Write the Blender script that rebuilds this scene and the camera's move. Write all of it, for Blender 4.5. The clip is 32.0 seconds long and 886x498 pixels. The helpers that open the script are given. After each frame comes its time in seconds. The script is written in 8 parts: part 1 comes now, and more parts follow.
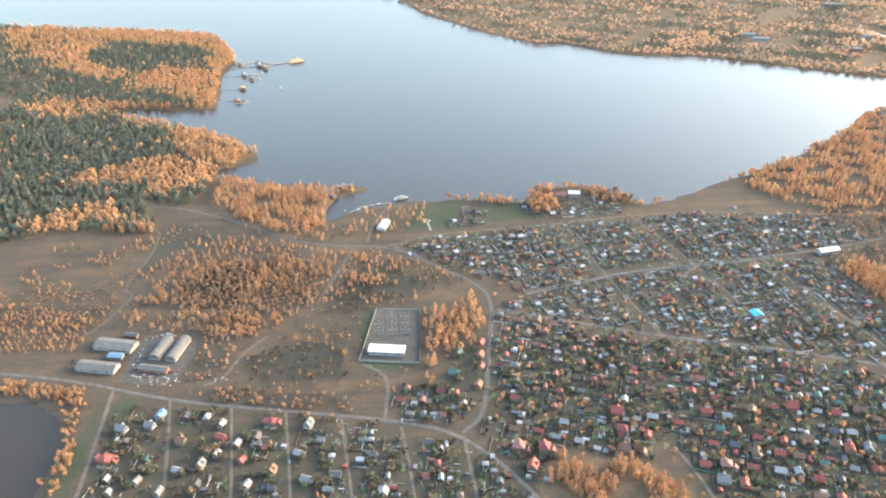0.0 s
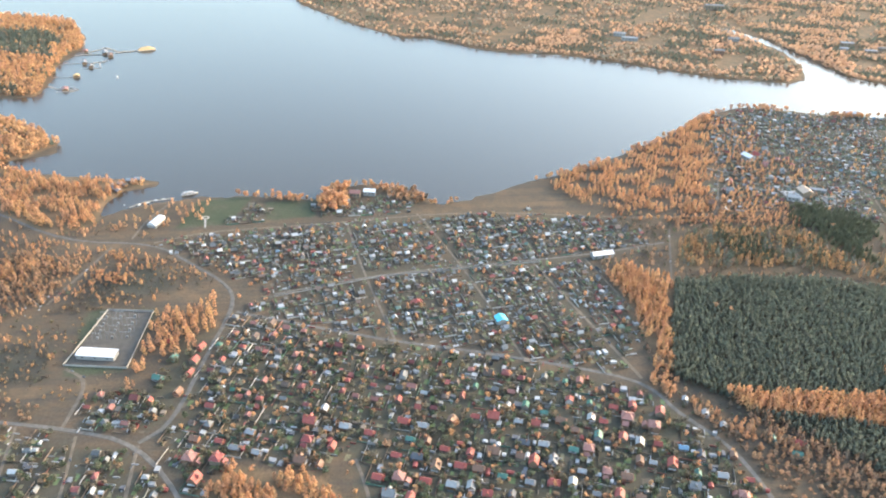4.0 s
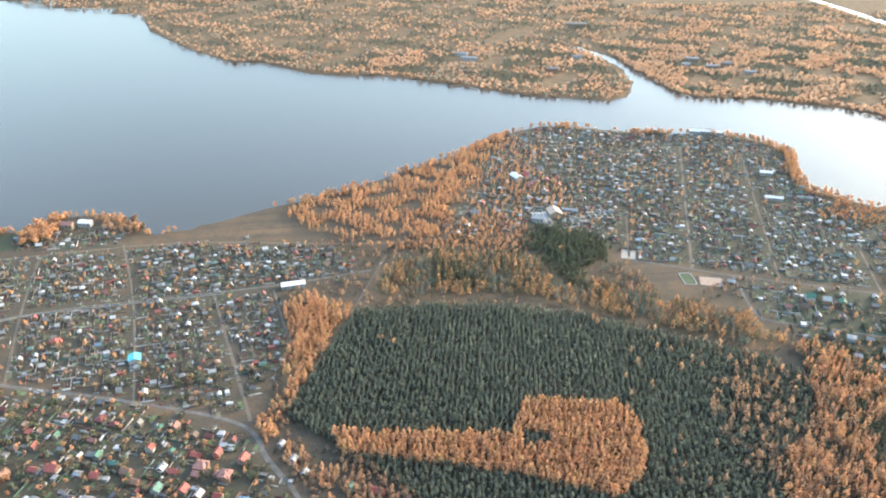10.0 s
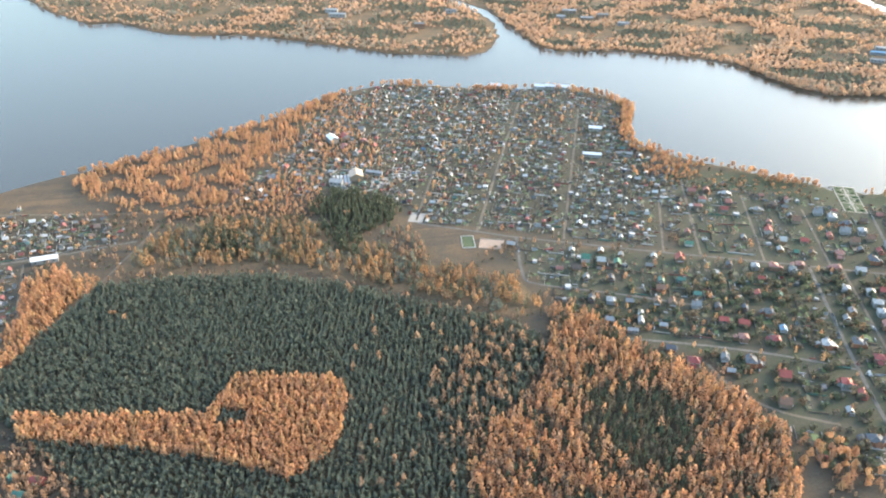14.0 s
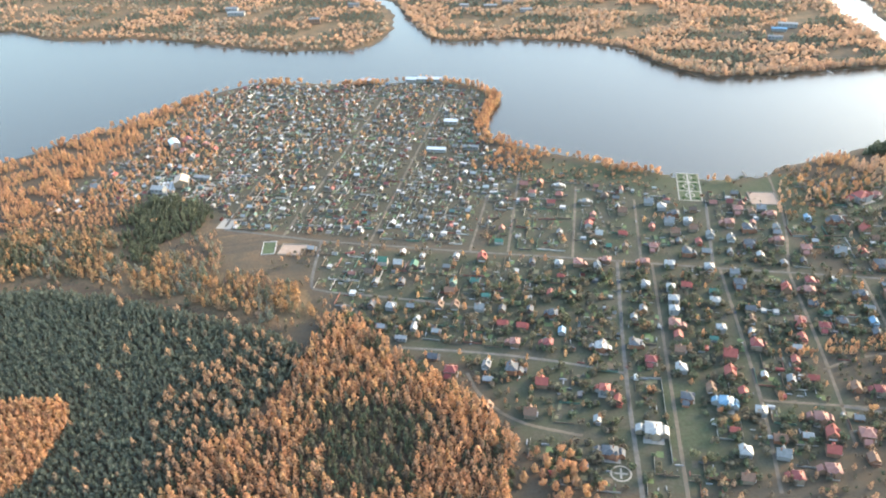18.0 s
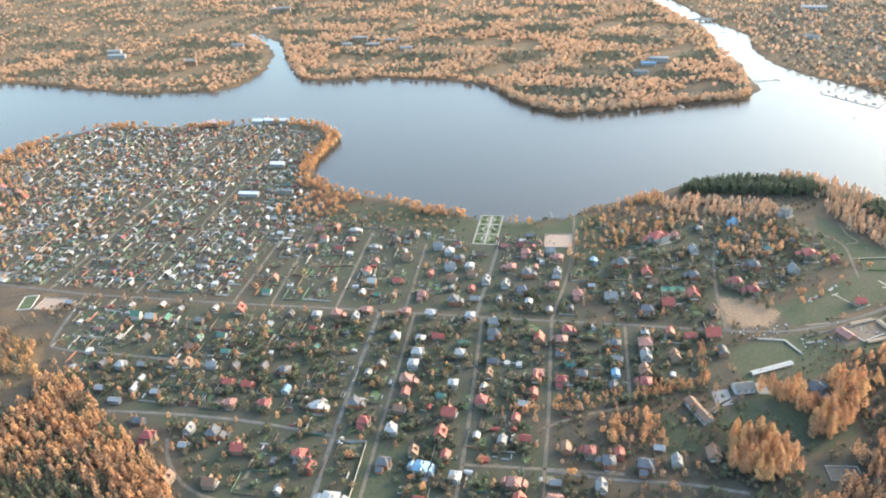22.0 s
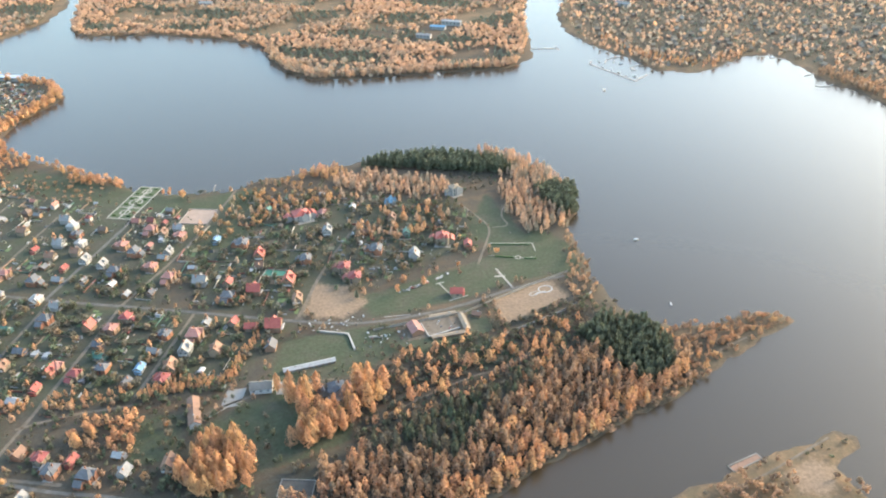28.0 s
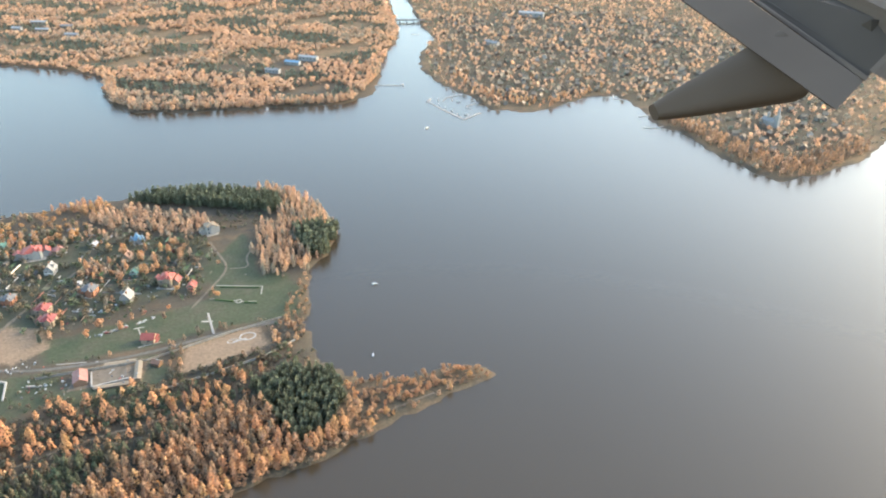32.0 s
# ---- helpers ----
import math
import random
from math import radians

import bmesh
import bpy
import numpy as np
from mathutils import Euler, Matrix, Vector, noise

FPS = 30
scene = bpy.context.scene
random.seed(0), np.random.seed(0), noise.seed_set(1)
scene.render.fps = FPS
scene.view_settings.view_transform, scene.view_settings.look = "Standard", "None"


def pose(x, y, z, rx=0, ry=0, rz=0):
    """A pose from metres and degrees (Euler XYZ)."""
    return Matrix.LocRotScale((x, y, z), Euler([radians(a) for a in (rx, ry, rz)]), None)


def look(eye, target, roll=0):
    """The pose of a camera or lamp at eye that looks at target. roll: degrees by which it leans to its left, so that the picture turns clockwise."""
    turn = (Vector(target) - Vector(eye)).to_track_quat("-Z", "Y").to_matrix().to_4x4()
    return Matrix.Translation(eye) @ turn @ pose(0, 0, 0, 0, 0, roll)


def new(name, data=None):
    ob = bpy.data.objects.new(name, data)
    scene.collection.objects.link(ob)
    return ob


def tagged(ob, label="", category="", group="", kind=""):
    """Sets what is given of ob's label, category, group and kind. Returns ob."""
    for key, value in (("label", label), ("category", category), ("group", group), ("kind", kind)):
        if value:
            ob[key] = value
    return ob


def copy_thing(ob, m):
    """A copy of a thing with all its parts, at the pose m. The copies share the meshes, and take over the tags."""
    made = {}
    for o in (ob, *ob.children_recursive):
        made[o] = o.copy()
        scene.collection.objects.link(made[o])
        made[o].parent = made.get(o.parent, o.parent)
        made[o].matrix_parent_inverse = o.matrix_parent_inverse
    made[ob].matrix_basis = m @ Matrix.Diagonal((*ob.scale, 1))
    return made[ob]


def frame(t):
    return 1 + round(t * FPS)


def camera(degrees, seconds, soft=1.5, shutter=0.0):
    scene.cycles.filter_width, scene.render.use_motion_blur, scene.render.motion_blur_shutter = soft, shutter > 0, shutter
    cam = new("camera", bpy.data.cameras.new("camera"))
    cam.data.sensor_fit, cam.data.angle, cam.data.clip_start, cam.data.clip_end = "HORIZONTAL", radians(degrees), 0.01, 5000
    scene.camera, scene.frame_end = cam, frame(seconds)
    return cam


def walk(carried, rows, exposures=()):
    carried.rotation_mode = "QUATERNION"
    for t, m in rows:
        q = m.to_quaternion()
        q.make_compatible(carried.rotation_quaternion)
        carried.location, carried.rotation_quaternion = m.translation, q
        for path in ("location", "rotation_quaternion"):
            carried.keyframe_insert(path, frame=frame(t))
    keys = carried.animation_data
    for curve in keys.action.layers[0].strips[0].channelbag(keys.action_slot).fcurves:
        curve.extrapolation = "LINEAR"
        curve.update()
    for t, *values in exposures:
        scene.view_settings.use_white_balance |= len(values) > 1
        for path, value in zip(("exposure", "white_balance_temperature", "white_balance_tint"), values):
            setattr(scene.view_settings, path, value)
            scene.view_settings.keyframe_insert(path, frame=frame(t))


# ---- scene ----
cam = camera(57.8, 32.0, soft=2.0)
EXPO = 2.9
PATH = [
    (0, (0.00, 0.00, 303.21), (7.69, 87.69, 255.77), -0.12),
    (0.5, (19.15, 0.53, 302.91), (26.53, 87.86, 254.77), 0.55),
    (1, (38.31, 1.03, 302.59), (45.93, 88.03, 253.86), 1.02),
    (1.5, (57.46, 1.53, 302.24), (66.39, 88.04, 252.88), 1.12),
    (2, (76.61, 2.00, 301.87), (86.80, 88.15, 252.11), 1.58),
    (2.5, (95.76, 2.46, 301.47), (106.69, 88.25, 251.26), 2.01),
    (3, (114.92, 2.90, 301.04), (126.56, 88.98, 251.49), 2.19),
    (3.5, (134.07, 3.33, 300.59), (145.95, 89.99, 252.12), 2.07),
    (5.5, (210.68, 4.86, 298.52), (223.41, 91.82, 250.81), 2.10),
    (6, (229.83, 5.21, 297.94), (242.81, 91.60, 249.29), 2.02),
    (6.5, (248.98, 5.53, 297.34), (261.65, 91.95, 248.65), 1.32),
    (7, (268.13, 5.84, 296.71), (280.72, 92.81, 248.98), 1.01),
    (7.5, (287.28, 6.13, 296.05), (299.83, 93.63, 249.29), 0.90),
    (8, (306.43, 6.41, 295.37), (319.22, 94.34, 249.49), 1.11),
    (8.5, (325.59, 6.67, 294.66), (338.13, 95.13, 249.76), 1.06),
    (9, (344.74, 6.91, 293.93), (357.13, 95.75, 249.73), 0.67),
    (9.5, (363.89, 7.13, 293.17), (376.62, 95.72, 248.55), 0.81),
    (10, (383.04, 7.34, 292.38), (396.11, 95.47, 246.97), 0.96),
    (10.5, (402.19, 7.53, 291.57), (416.14, 95.13, 245.40), 0.56),
    (11, (421.34, 7.71, 290.74), (436.00, 94.87, 243.97), 0.58),
    (11.5, (440.49, 7.87, 289.88), (455.73, 94.53, 242.36), 0.78),
    (12, (459.64, 8.01, 288.99), (475.87, 94.37, 241.25), 1.28),
    (12.5, (478.79, 8.13, 288.08), (495.42, 94.30, 240.12), 1.27),
    (13, (497.94, 8.24, 287.14), (514.58, 94.08, 238.61), 1.48),
    (13.5, (517.09, 8.33, 286.17), (533.13, 93.91, 236.98), 1.04),
    (15.5, (593.70, 8.53, 282.06), (607.90, 93.69, 231.59), -1.40),
    (16, (612.85, 8.54, 280.97), (626.83, 93.84, 230.68), -1.57),
    (16.5, (632.00, 8.53, 279.85), (645.99, 93.79, 229.50), -1.61),
    (17, (651.15, 8.51, 278.71), (664.63, 93.78, 228.24), -1.87),
    (17.5, (670.29, 8.47, 277.54), (683.31, 93.67, 226.84), -2.20),
    (18, (689.44, 8.41, 276.35), (702.58, 93.71, 225.83), -2.57),
    (18.5, (708.59, 8.33, 275.13), (721.73, 93.97, 225.18), -2.97),
    (19, (727.74, 8.24, 273.88), (741.19, 94.08, 224.36), -3.50),
    (19.5, (746.89, 8.13, 272.61), (760.26, 94.24, 223.54), -3.62),
    (20, (766.04, 8.01, 271.31), (778.59, 94.41, 222.56), -3.86),
    (20.5, (785.19, 7.87, 269.99), (797.60, 94.50, 221.60), -4.27),
    (21, (804.34, 7.71, 268.64), (817.17, 94.33, 220.34), -3.97),
    (21.5, (823.49, 7.53, 267.27), (836.88, 94.22, 219.25), -3.73),
    (22, (842.64, 7.34, 265.87), (856.78, 94.54, 219.00), -3.35),
    (22.5, (861.79, 7.13, 264.44), (876.04, 94.61, 218.14), -3.27),
    (23, (880.94, 6.91, 262.99), (895.46, 93.80, 215.68), -2.93),
    (23.5, (900.09, 6.67, 261.52), (914.49, 93.52, 214.09), -2.74),
    (24, (919.23, 6.41, 260.01), (933.28, 93.57, 213.05), -2.76),
    (24.5, (938.38, 6.13, 258.49), (952.69, 92.74, 210.58), -2.06),
    (25, (957.53, 5.84, 256.93), (972.05, 92.14, 208.55), -1.87),
    (25.5, (976.68, 5.53, 255.36), (991.31, 91.76, 206.87), -2.01),
    (27.5, (1053.27, 4.13, 248.78), (1069.06, 89.06, 198.41), -1.40),
    (28, (1072.42, 3.74, 247.08), (1088.78, 88.19, 196.08), -1.31),
    (28.5, (1091.57, 3.33, 245.35), (1108.36, 88.12, 195.06), -1.00),
    (29, (1110.72, 2.90, 243.59), (1127.71, 87.91, 193.74), -0.68),
    (29.5, (1129.86, 2.46, 241.80), (1147.23, 87.80, 192.66), -0.55),
    (30, (1149.01, 2.00, 240.00), (1166.83, 87.70, 191.64), -0.51),
    (30.5, (1168.16, 1.53, 238.16), (1186.20, 87.14, 189.73), 0.29),
    (31, (1187.31, 1.03, 236.30), (1205.12, 86.73, 187.94), 0.37),
    (31.5, (1206.45, 0.53, 234.42), (1224.55, 86.70, 187.01), -0.01),
    (32, (1225.60, 0.00, 232.50), (1243.77, 86.51, 185.74), -0.02),
]
walk(cam, [(t, look(eye, target, roll)) for t, eye, target, roll in PATH], exposures=((0, EXPO, 6450, 7), (10, EXPO, 6350, 5), (24, EXPO, 6350, 4), (32, EXPO, 6450, 4)))

# ---- light ----
SUN_AZ, SUN_EL = 75.0, 20.0          # degrees right of +y, degrees above the horizon
world = bpy.data.worlds.new("sky")
scene.world = world
world.use_nodes = True
wn = world.node_tree
wn.nodes.clear()
sky = wn.nodes.new("ShaderNodeTexSky")
sky.sky_type, sky.sun_disc = "NISHITA", False
sky.sun_elevation, sky.sun_rotation = radians(SUN_EL), radians(SUN_AZ)
sky.air_density, sky.dust_density, sky.ozone_density = 1.1, 2.3, 1.0
bg = wn.nodes.new("ShaderNodeBackground")
bg.inputs[1].default_value = 0.15
wo = wn.nodes.new("ShaderNodeOutputWorld")
wn.links.new(sky.outputs[0], bg.inputs[0])
wn.links.new(bg.outputs[0], wo.inputs[0])
sun_data = bpy.data.lights.new("sun", "SUN")
sun_data.energy, sun_data.angle, sun_data.color = 0.60, radians(6.0), (1.0, 0.74, 0.48)
sun = new("sun", sun_data)
sun_way = Vector((math.sin(radians(SUN_AZ)) * math.cos(radians(SUN_EL)), math.cos(radians(SUN_AZ)) * math.cos(radians(SUN_EL)), math.sin(radians(SUN_EL))))
sun.matrix_world = look(sun_way * 2000, (0, 0, 0))


# ---- materials ----
class Nodes:
    """A new node material with short ways to add and link nodes."""

    def __init__(self, name):
        self.mat = bpy.data.materials.new(name)
        self.mat.use_nodes = True
        self.tree = self.mat.node_tree
        self.tree.nodes.clear()
        self.out = self.tree.nodes.new("ShaderNodeOutputMaterial")

    def add(self, kind, **props):
        n = self.tree.nodes.new("ShaderNode" + kind)
        for key, value in props.items():
            if key == "operation":
                n.operation = value
            elif key == "blend":
                n.data_type, n.blend_type = "RGBA", value
        return n

    def link(self, a, b):
        self.tree.links.new(a, b)

    def noise(self, scale, detail=4.0, rough=0.55, vector=None):
        n = self.add("TexNoise")
        n.inputs["Scale"].default_value, n.inputs["Detail"].default_value, n.inputs["Roughness"].default_value = scale, detail, rough
        if vector is None:
            vector = self.place()
        self.link(vector, n.inputs["Vector"])
        return n.outputs["Fac"]

    def place(self):
        g = self.add("NewGeometry")
        return g.outputs["Position"]

    def ramp(self, fac, stops, sharp=False):
        r = self.add("ValToRGB")
        r.color_ramp.interpolation = "CONSTANT" if sharp else "LINEAR"
        els = r.color_ramp.elements
        while len(els) > 1:
            els.remove(els[-1])
        els[0].position, els[0].color = stops[0][0], (*stops[0][1], 1)
        for p, c in stops[1:]:
            e = els.new(p)
            e.color = (*c, 1)
        self.link(fac, r.inputs[0])
        return r.outputs[0]

    def mix(self, fac, a, b, blend="MIX"):
        m = self.add("Mix", blend=blend)
        for sock, v in ((m.inputs[0], fac), (m.inputs[6], a), (m.inputs[7], b)):
            if isinstance(v, (int, float)):
                sock.default_value = v
            elif isinstance(v, tuple):
                sock.default_value = (*v, 1)
            else:
                self.link(v, sock)
        return m.outputs[2]

    def math(self, op, a, b=0.0):
        m = self.add("Math", operation=op)
        for sock, v in zip(m.inputs, (a, b)):
            if isinstance(v, (int, float)):
                sock.default_value = v
            else:
                self.link(v, sock)
        return m.outputs[0]

    def attribute(self, name):
        a = self.add("Attribute")
        a.attribute_name = name
        return a

    def bump(self, height, strength, distance):
        b = self.add("Bump")
        b.inputs["Strength"].default_value, b.inputs["Distance"].default_value = strength, distance
        self.link(height, b.inputs["Height"])
        return b.outputs[0]

    def surface(self, color, rough=0.8, metal=0.0, normal=None, spec=0.5):
        p = self.add("BsdfPrincipled")
        if isinstance(color, tuple):
            p.inputs["Base Color"].default_value = (*color, 1)
        else:
            self.link(color, p.inputs["Base Color"])
        if isinstance(rough, (int, float)):
            p.inputs["Roughness"].default_value = rough
        else:
            self.link(rough, p.inputs["Roughness"])
        p.inputs["Metallic"].default_value = metal
        p.inputs["Specular IOR Level"].default_value = spec
        if normal is not None:
            self.link(normal, p.inputs["Normal"])
        self.link(p.outputs[0], self.out.inputs[0])
        return self.mat


def plain(name, color, rough=0.8, metal=0.0, vary=0.25, scale=0.6, spec=0.15):
    """A worn, slightly uneven surface of one colour."""
    n = Nodes(name)
    dark = tuple(c * (1 - vary) for c in color)
    light = tuple(min(1.0, c * (1 + vary)) for c in color)
    a = n.ramp(n.noise(scale, 6), [(0.3, dark), (0.7, light)])
    info = n.add("ObjectInfo")
    b = n.mix(n.math("MULTIPLY", info.outputs["Random"], 0.35), a, dark)
    return n.surface(b, rough, metal, n.bump(n.noise(scale * 7, 3), 0.3, 0.05), spec)


def leaf_material(name, stops, glow=0.35, mottle=0.8):
    """Foliage whose colour runs through the stops from tree to tree and a little from leaf clump to leaf clump."""
    n = Nodes(name)
    info, geo = n.add("ObjectInfo"), n.add("NewGeometry")
    tint = n.math("FRACT", n.math("ADD", n.attribute("tint").outputs["Fac"], info.outputs["Random"]))
    base = n.ramp(tint, stops)
    each = n.math("ADD", n.math("MULTIPLY", geo.outputs["Random Per Island"], mottle), 1 - mottle / 2)
    g = n.add("CombineColor")
    for k in range(3):
        n.link(each, g.inputs[k])
    col = n.mix(1.0, base, g.outputs[0], "MULTIPLY")
    d, t, m = n.add("BsdfDiffuse"), n.add("BsdfTranslucent"), n.add("MixShader")
    n.link(col, d.inputs[0])
    n.link(col, t.inputs[0])
    m.inputs[0].default_value = glow
    n.link(d.outputs[0], m.inputs[1])
    n.link(t.outputs[0], m.inputs[2])
    n.link(m.outputs[0], n.out.inputs[0])
    return n.mat


def ground_material():
    """Dry meadow, lawn, garden soil, forest litter and bare sand, by the cover of the land."""
    n = Nodes("land_cover")
    big, mid, fine = n.noise(0.012, 5, 0.6), n.noise(0.07, 6, 0.65), n.noise(0.6, 5, 0.7)
    fineg = n.ramp(fine, [(0.3, (0.72, 0.72, 0.72)), (0.7, (1.22, 1.22, 1.22))])
    dry = n.mix(n.ramp(big, [(0.4, (0, 0, 0)), (0.62, (1, 1, 1))]), (0.074, 0.052, 0.034), (0.108, 0.073, 0.045))
    dry = n.mix(n.ramp(mid, [(0.42, (0, 0, 0)), (0.66, (1, 1, 1))]), dry, (0.066, 0.054, 0.038))
    dry = n.mix(n.ramp(n.noise(0.03, 6, 0.7), [(0.5, (0, 0, 0)), (0.68, (1, 1, 1))]), dry, (0.062, 0.052, 0.038))
    streak = n.add("Mapping")
    n.link(n.place(), streak.inputs[0])
    streak.inputs[3].default_value = (0.012, 0.11, 0.1)
    dry = n.mix(n.ramp(n.noise(1.0, 5, 0.65, streak.outputs[0]), [(0.45, (0, 0, 0)), (0.7, (1, 1, 1))]), dry, (0.052, 0.045, 0.036))
    lawn = n.mix(n.ramp(mid, [(0.35, (0, 0, 0)), (0.65, (1, 1, 1))]), (0.041, 0.050, 0.029), (0.053, 0.056, 0.034))
    lawn = n.mix(n.ramp(n.noise(0.04, 6, 0.7), [(0.48, (0, 0, 0)), (0.64, (1, 1, 1))]), lawn, (0.064, 0.058, 0.040))
    soil = n.mix(n.ramp(mid, [(0.4, (0, 0, 0)), (0.6, (1, 1, 1))]), (0.043, 0.042, 0.031), (0.058, 0.050, 0.038))
    litter = n.mix(n.ramp(mid, [(0.4, (0, 0, 0)), (0.6, (1, 1, 1))]), (0.140, 0.092, 0.054), (0.088, 0.067, 0.041))
    sand = n.mix(mid, (0.205, 0.140, 0.092), (0.12, 0.088, 0.060))
    col = dry
    for name, c in (("lawn", lawn), ("soil", soil), ("litter", litter), ("sand", sand)):
        edge = n.math("ADD", n.attribute(name).outputs["Fac"], n.math("MULTIPLY", n.math("SUBTRACT", n.math("ADD", n.math("MULTIPLY", fine, 0.5), n.math("MULTIPLY", mid, 0.5)), 0.5), 1.6))
        col = n.mix(n.ramp(edge, [(0.3, (0, 0, 0)), (0.7, (1, 1, 1))]), col, c)
    col = n.mix(1.0, col, fineg, "MULTIPLY")
    return n.surface(col, 0.95, 0, n.bump(n.noise(0.9, 5), 0.6, 0.4), 0.1)


def water_material():
    n = Nodes("lake_water")
    ripple = n.math("ADD", n.noise(0.35, 4, 0.6), n.math("MULTIPLY", n.noise(0.05, 3), 1.5))
    tone = n.mix(n.noise(0.004, 3), (0.026, 0.019, 0.011), (0.033, 0.025, 0.016))
    p = n.add("BsdfPrincipled")
    n.link(tone, p.inputs["Base Color"])
    p.inputs["Roughness"].default_value = 0.25
    p.inputs["IOR"].default_value = 1.33
    n.link(n.bump(ripple, 0.12, 0.25), p.inputs["Normal"])
    n.link(p.outputs[0], n.out.inputs[0])
    return n.mat


def striped(name, stops):
    """Joined small buildings, each island in one of the given colours."""
    n = Nodes(name)
    geo = n.add("NewGeometry")
    col = n.ramp(geo.outputs["Random Per Island"], stops, True)
    worn = n.ramp(n.noise(0.9, 6, 0.7), [(0.3, (0.65, 0.65, 0.65)), (0.7, (1.15, 1.15, 1.15))])
    return n.surface(n.mix(1.0, col, worn, "MULTIPLY"), 0.7, 0, None, 0.2)


GROUND, WATER = ground_material(), water_material()
ASPHALT = plain("grey_asphalt", (0.094, 0.085, 0.074), 0.9, 0, 0.3, 0.25)
DIRT = plain("packed_dirt", (0.112, 0.090, 0.068), 0.95, 0, 0.3, 0.3)
BARK = plain("bark", (0.11, 0.085, 0.065), 0.95)
GOLD = leaf_material("golden_leaves", [(0.0, (0.45, 0.243, 0.138)), (0.35, (0.50, 0.280, 0.152)), (0.6, (0.47, 0.288, 0.146)), (0.8, (0.31, 0.180, 0.114)), (1.0, (0.45, 0.243, 0.138))], 0.5, 0.6)
RUST = leaf_material("rust_leaves", [(0.0, (0.333, 0.203, 0.129)), (0.4, (0.394, 0.241, 0.143)), (0.7, (0.223, 0.154, 0.108)), (0.85, (0.139, 0.116, 0.088)), (1.0, (0.333, 0.203, 0.129))], 0.45)
# paler leaves: distance haze put into colour for far woods; also pale near birches
PALE = leaf_material("pale_hazed_birch_leaves", [(0.0, (0.48, 0.305, 0.205)), (0.3, (0.52, 0.335, 0.215)), (0.55, (0.40, 0.285, 0.205)), (0.75, (0.30, 0.25, 0.19)), (0.88, (0.21, 0.20, 0.16)), (1.0, (0.48, 0.305, 0.205))], 0.55, 0.4)
PINE = leaf_material("pine_needles", [(0.0, (0.104, 0.122, 0.098)), (0.5, (0.116, 0.132, 0.105)), (0.8, (0.128, 0.136, 0.106)), (1.0, (0.104, 0.122, 0.098))], 0.5, 0.3)
NEEDLE = leaf_material("dark_spruce_needles", [(0.0, (0.095, 0.104, 0.069)), (0.5, (0.112, 0.120, 0.080)), (1.0, (0.095, 0.104, 0.069))], 0.2, 0.5)
TWIGS = leaf_material("bare_scrub_twigs", [(0.0, (0.10, 0.083, 0.068)), (0.5, (0.13, 0.10, 0.078)), (0.8, (0.085, 0.078, 0.060)), (1.0, (0.10, 0.083, 0.068))], 0.2)
MIXED = leaf_material("mixed_leaves", [(0.0, (0.36, 0.21, 0.115)), (0.25, (0.44, 0.25, 0.12)), (0.4, (0.20, 0.16, 0.10)), (0.6, (0.10, 0.115, 0.08)), (0.8, (0.27, 0.175, 0.105)), (1.0, (0.36, 0.21, 0.115))], 0.45)
BUSH = leaf_material("garden_shrub_leaves", [(0.0, (0.092, 0.094, 0.064)), (0.35, (0.115, 0.103, 0.074)), (0.6, (0.121, 0.106, 0.081)), (0.80, (0.155, 0.115, 0.083)), (0.88, (0.103, 0.120, 0.074)), (1.0, (0.083, 0.098, 0.067))], 0.3, 0.6)
# shrub colours lightened to put distance haze into the leaves
THICKET = leaf_material("hazed_shrub_leaves", [(0.0, (0.13, 0.145, 0.108)), (0.35, (0.165, 0.158, 0.12)), (0.6, (0.185, 0.165, 0.13)), (0.80, (0.26, 0.17, 0.118)), (0.88, (0.135, 0.15, 0.112)), (1.0, (0.14, 0.145, 0.118))], 0.3, 0.6)
GARDEN = leaf_material("garden_tree_leaves", [(0.0, (0.085, 0.095, 0.061)), (0.4, (0.109, 0.112, 0.071)), (0.6, (0.139, 0.113, 0.080)), (0.75, (0.151, 0.126, 0.088)), (0.84, (0.221, 0.149, 0.091)), (0.92, (0.092, 0.104, 0.070)), (1.0, (0.075, 0.096, 0.063))], 0.35, 0.6)
RED_ROOFS = striped("red_village_roofs", [(0.0, (0.211, 0.062, 0.050)), (0.22, (0.211, 0.095, 0.076)), (0.40, (0.134, 0.046, 0.041)), (0.53, (0.120, 0.118, 0.114)), (0.70, (0.098, 0.069, 0.055)), (0.83, (0.169, 0.166, 0.158)), (0.90, (0.060, 0.126, 0.088)), (0.95, (0.267, 0.261, 0.246))])
ROOFS = striped("village_roofs", [(0.0, (0.145, 0.145, 0.141)), (0.25, (0.239, 0.235, 0.224)), (0.38, (0.173, 0.061, 0.054)), (0.5, (0.123, 0.090, 0.076)), (0.66, (0.076, 0.079, 0.079)), (0.8, (0.079, 0.119, 0.105)), (0.88, (0.361, 0.354, 0.339)), (0.97, (0.101, 0.151, 0.202))])
WALLS = striped("village_walls", [(0.0, (0.136, 0.106, 0.081)), (0.3, (0.187, 0.162, 0.136)), (0.55, (0.102, 0.072, 0.053)), (0.75, (0.187, 0.123, 0.076)), (0.93, (0.306, 0.289, 0.264))])

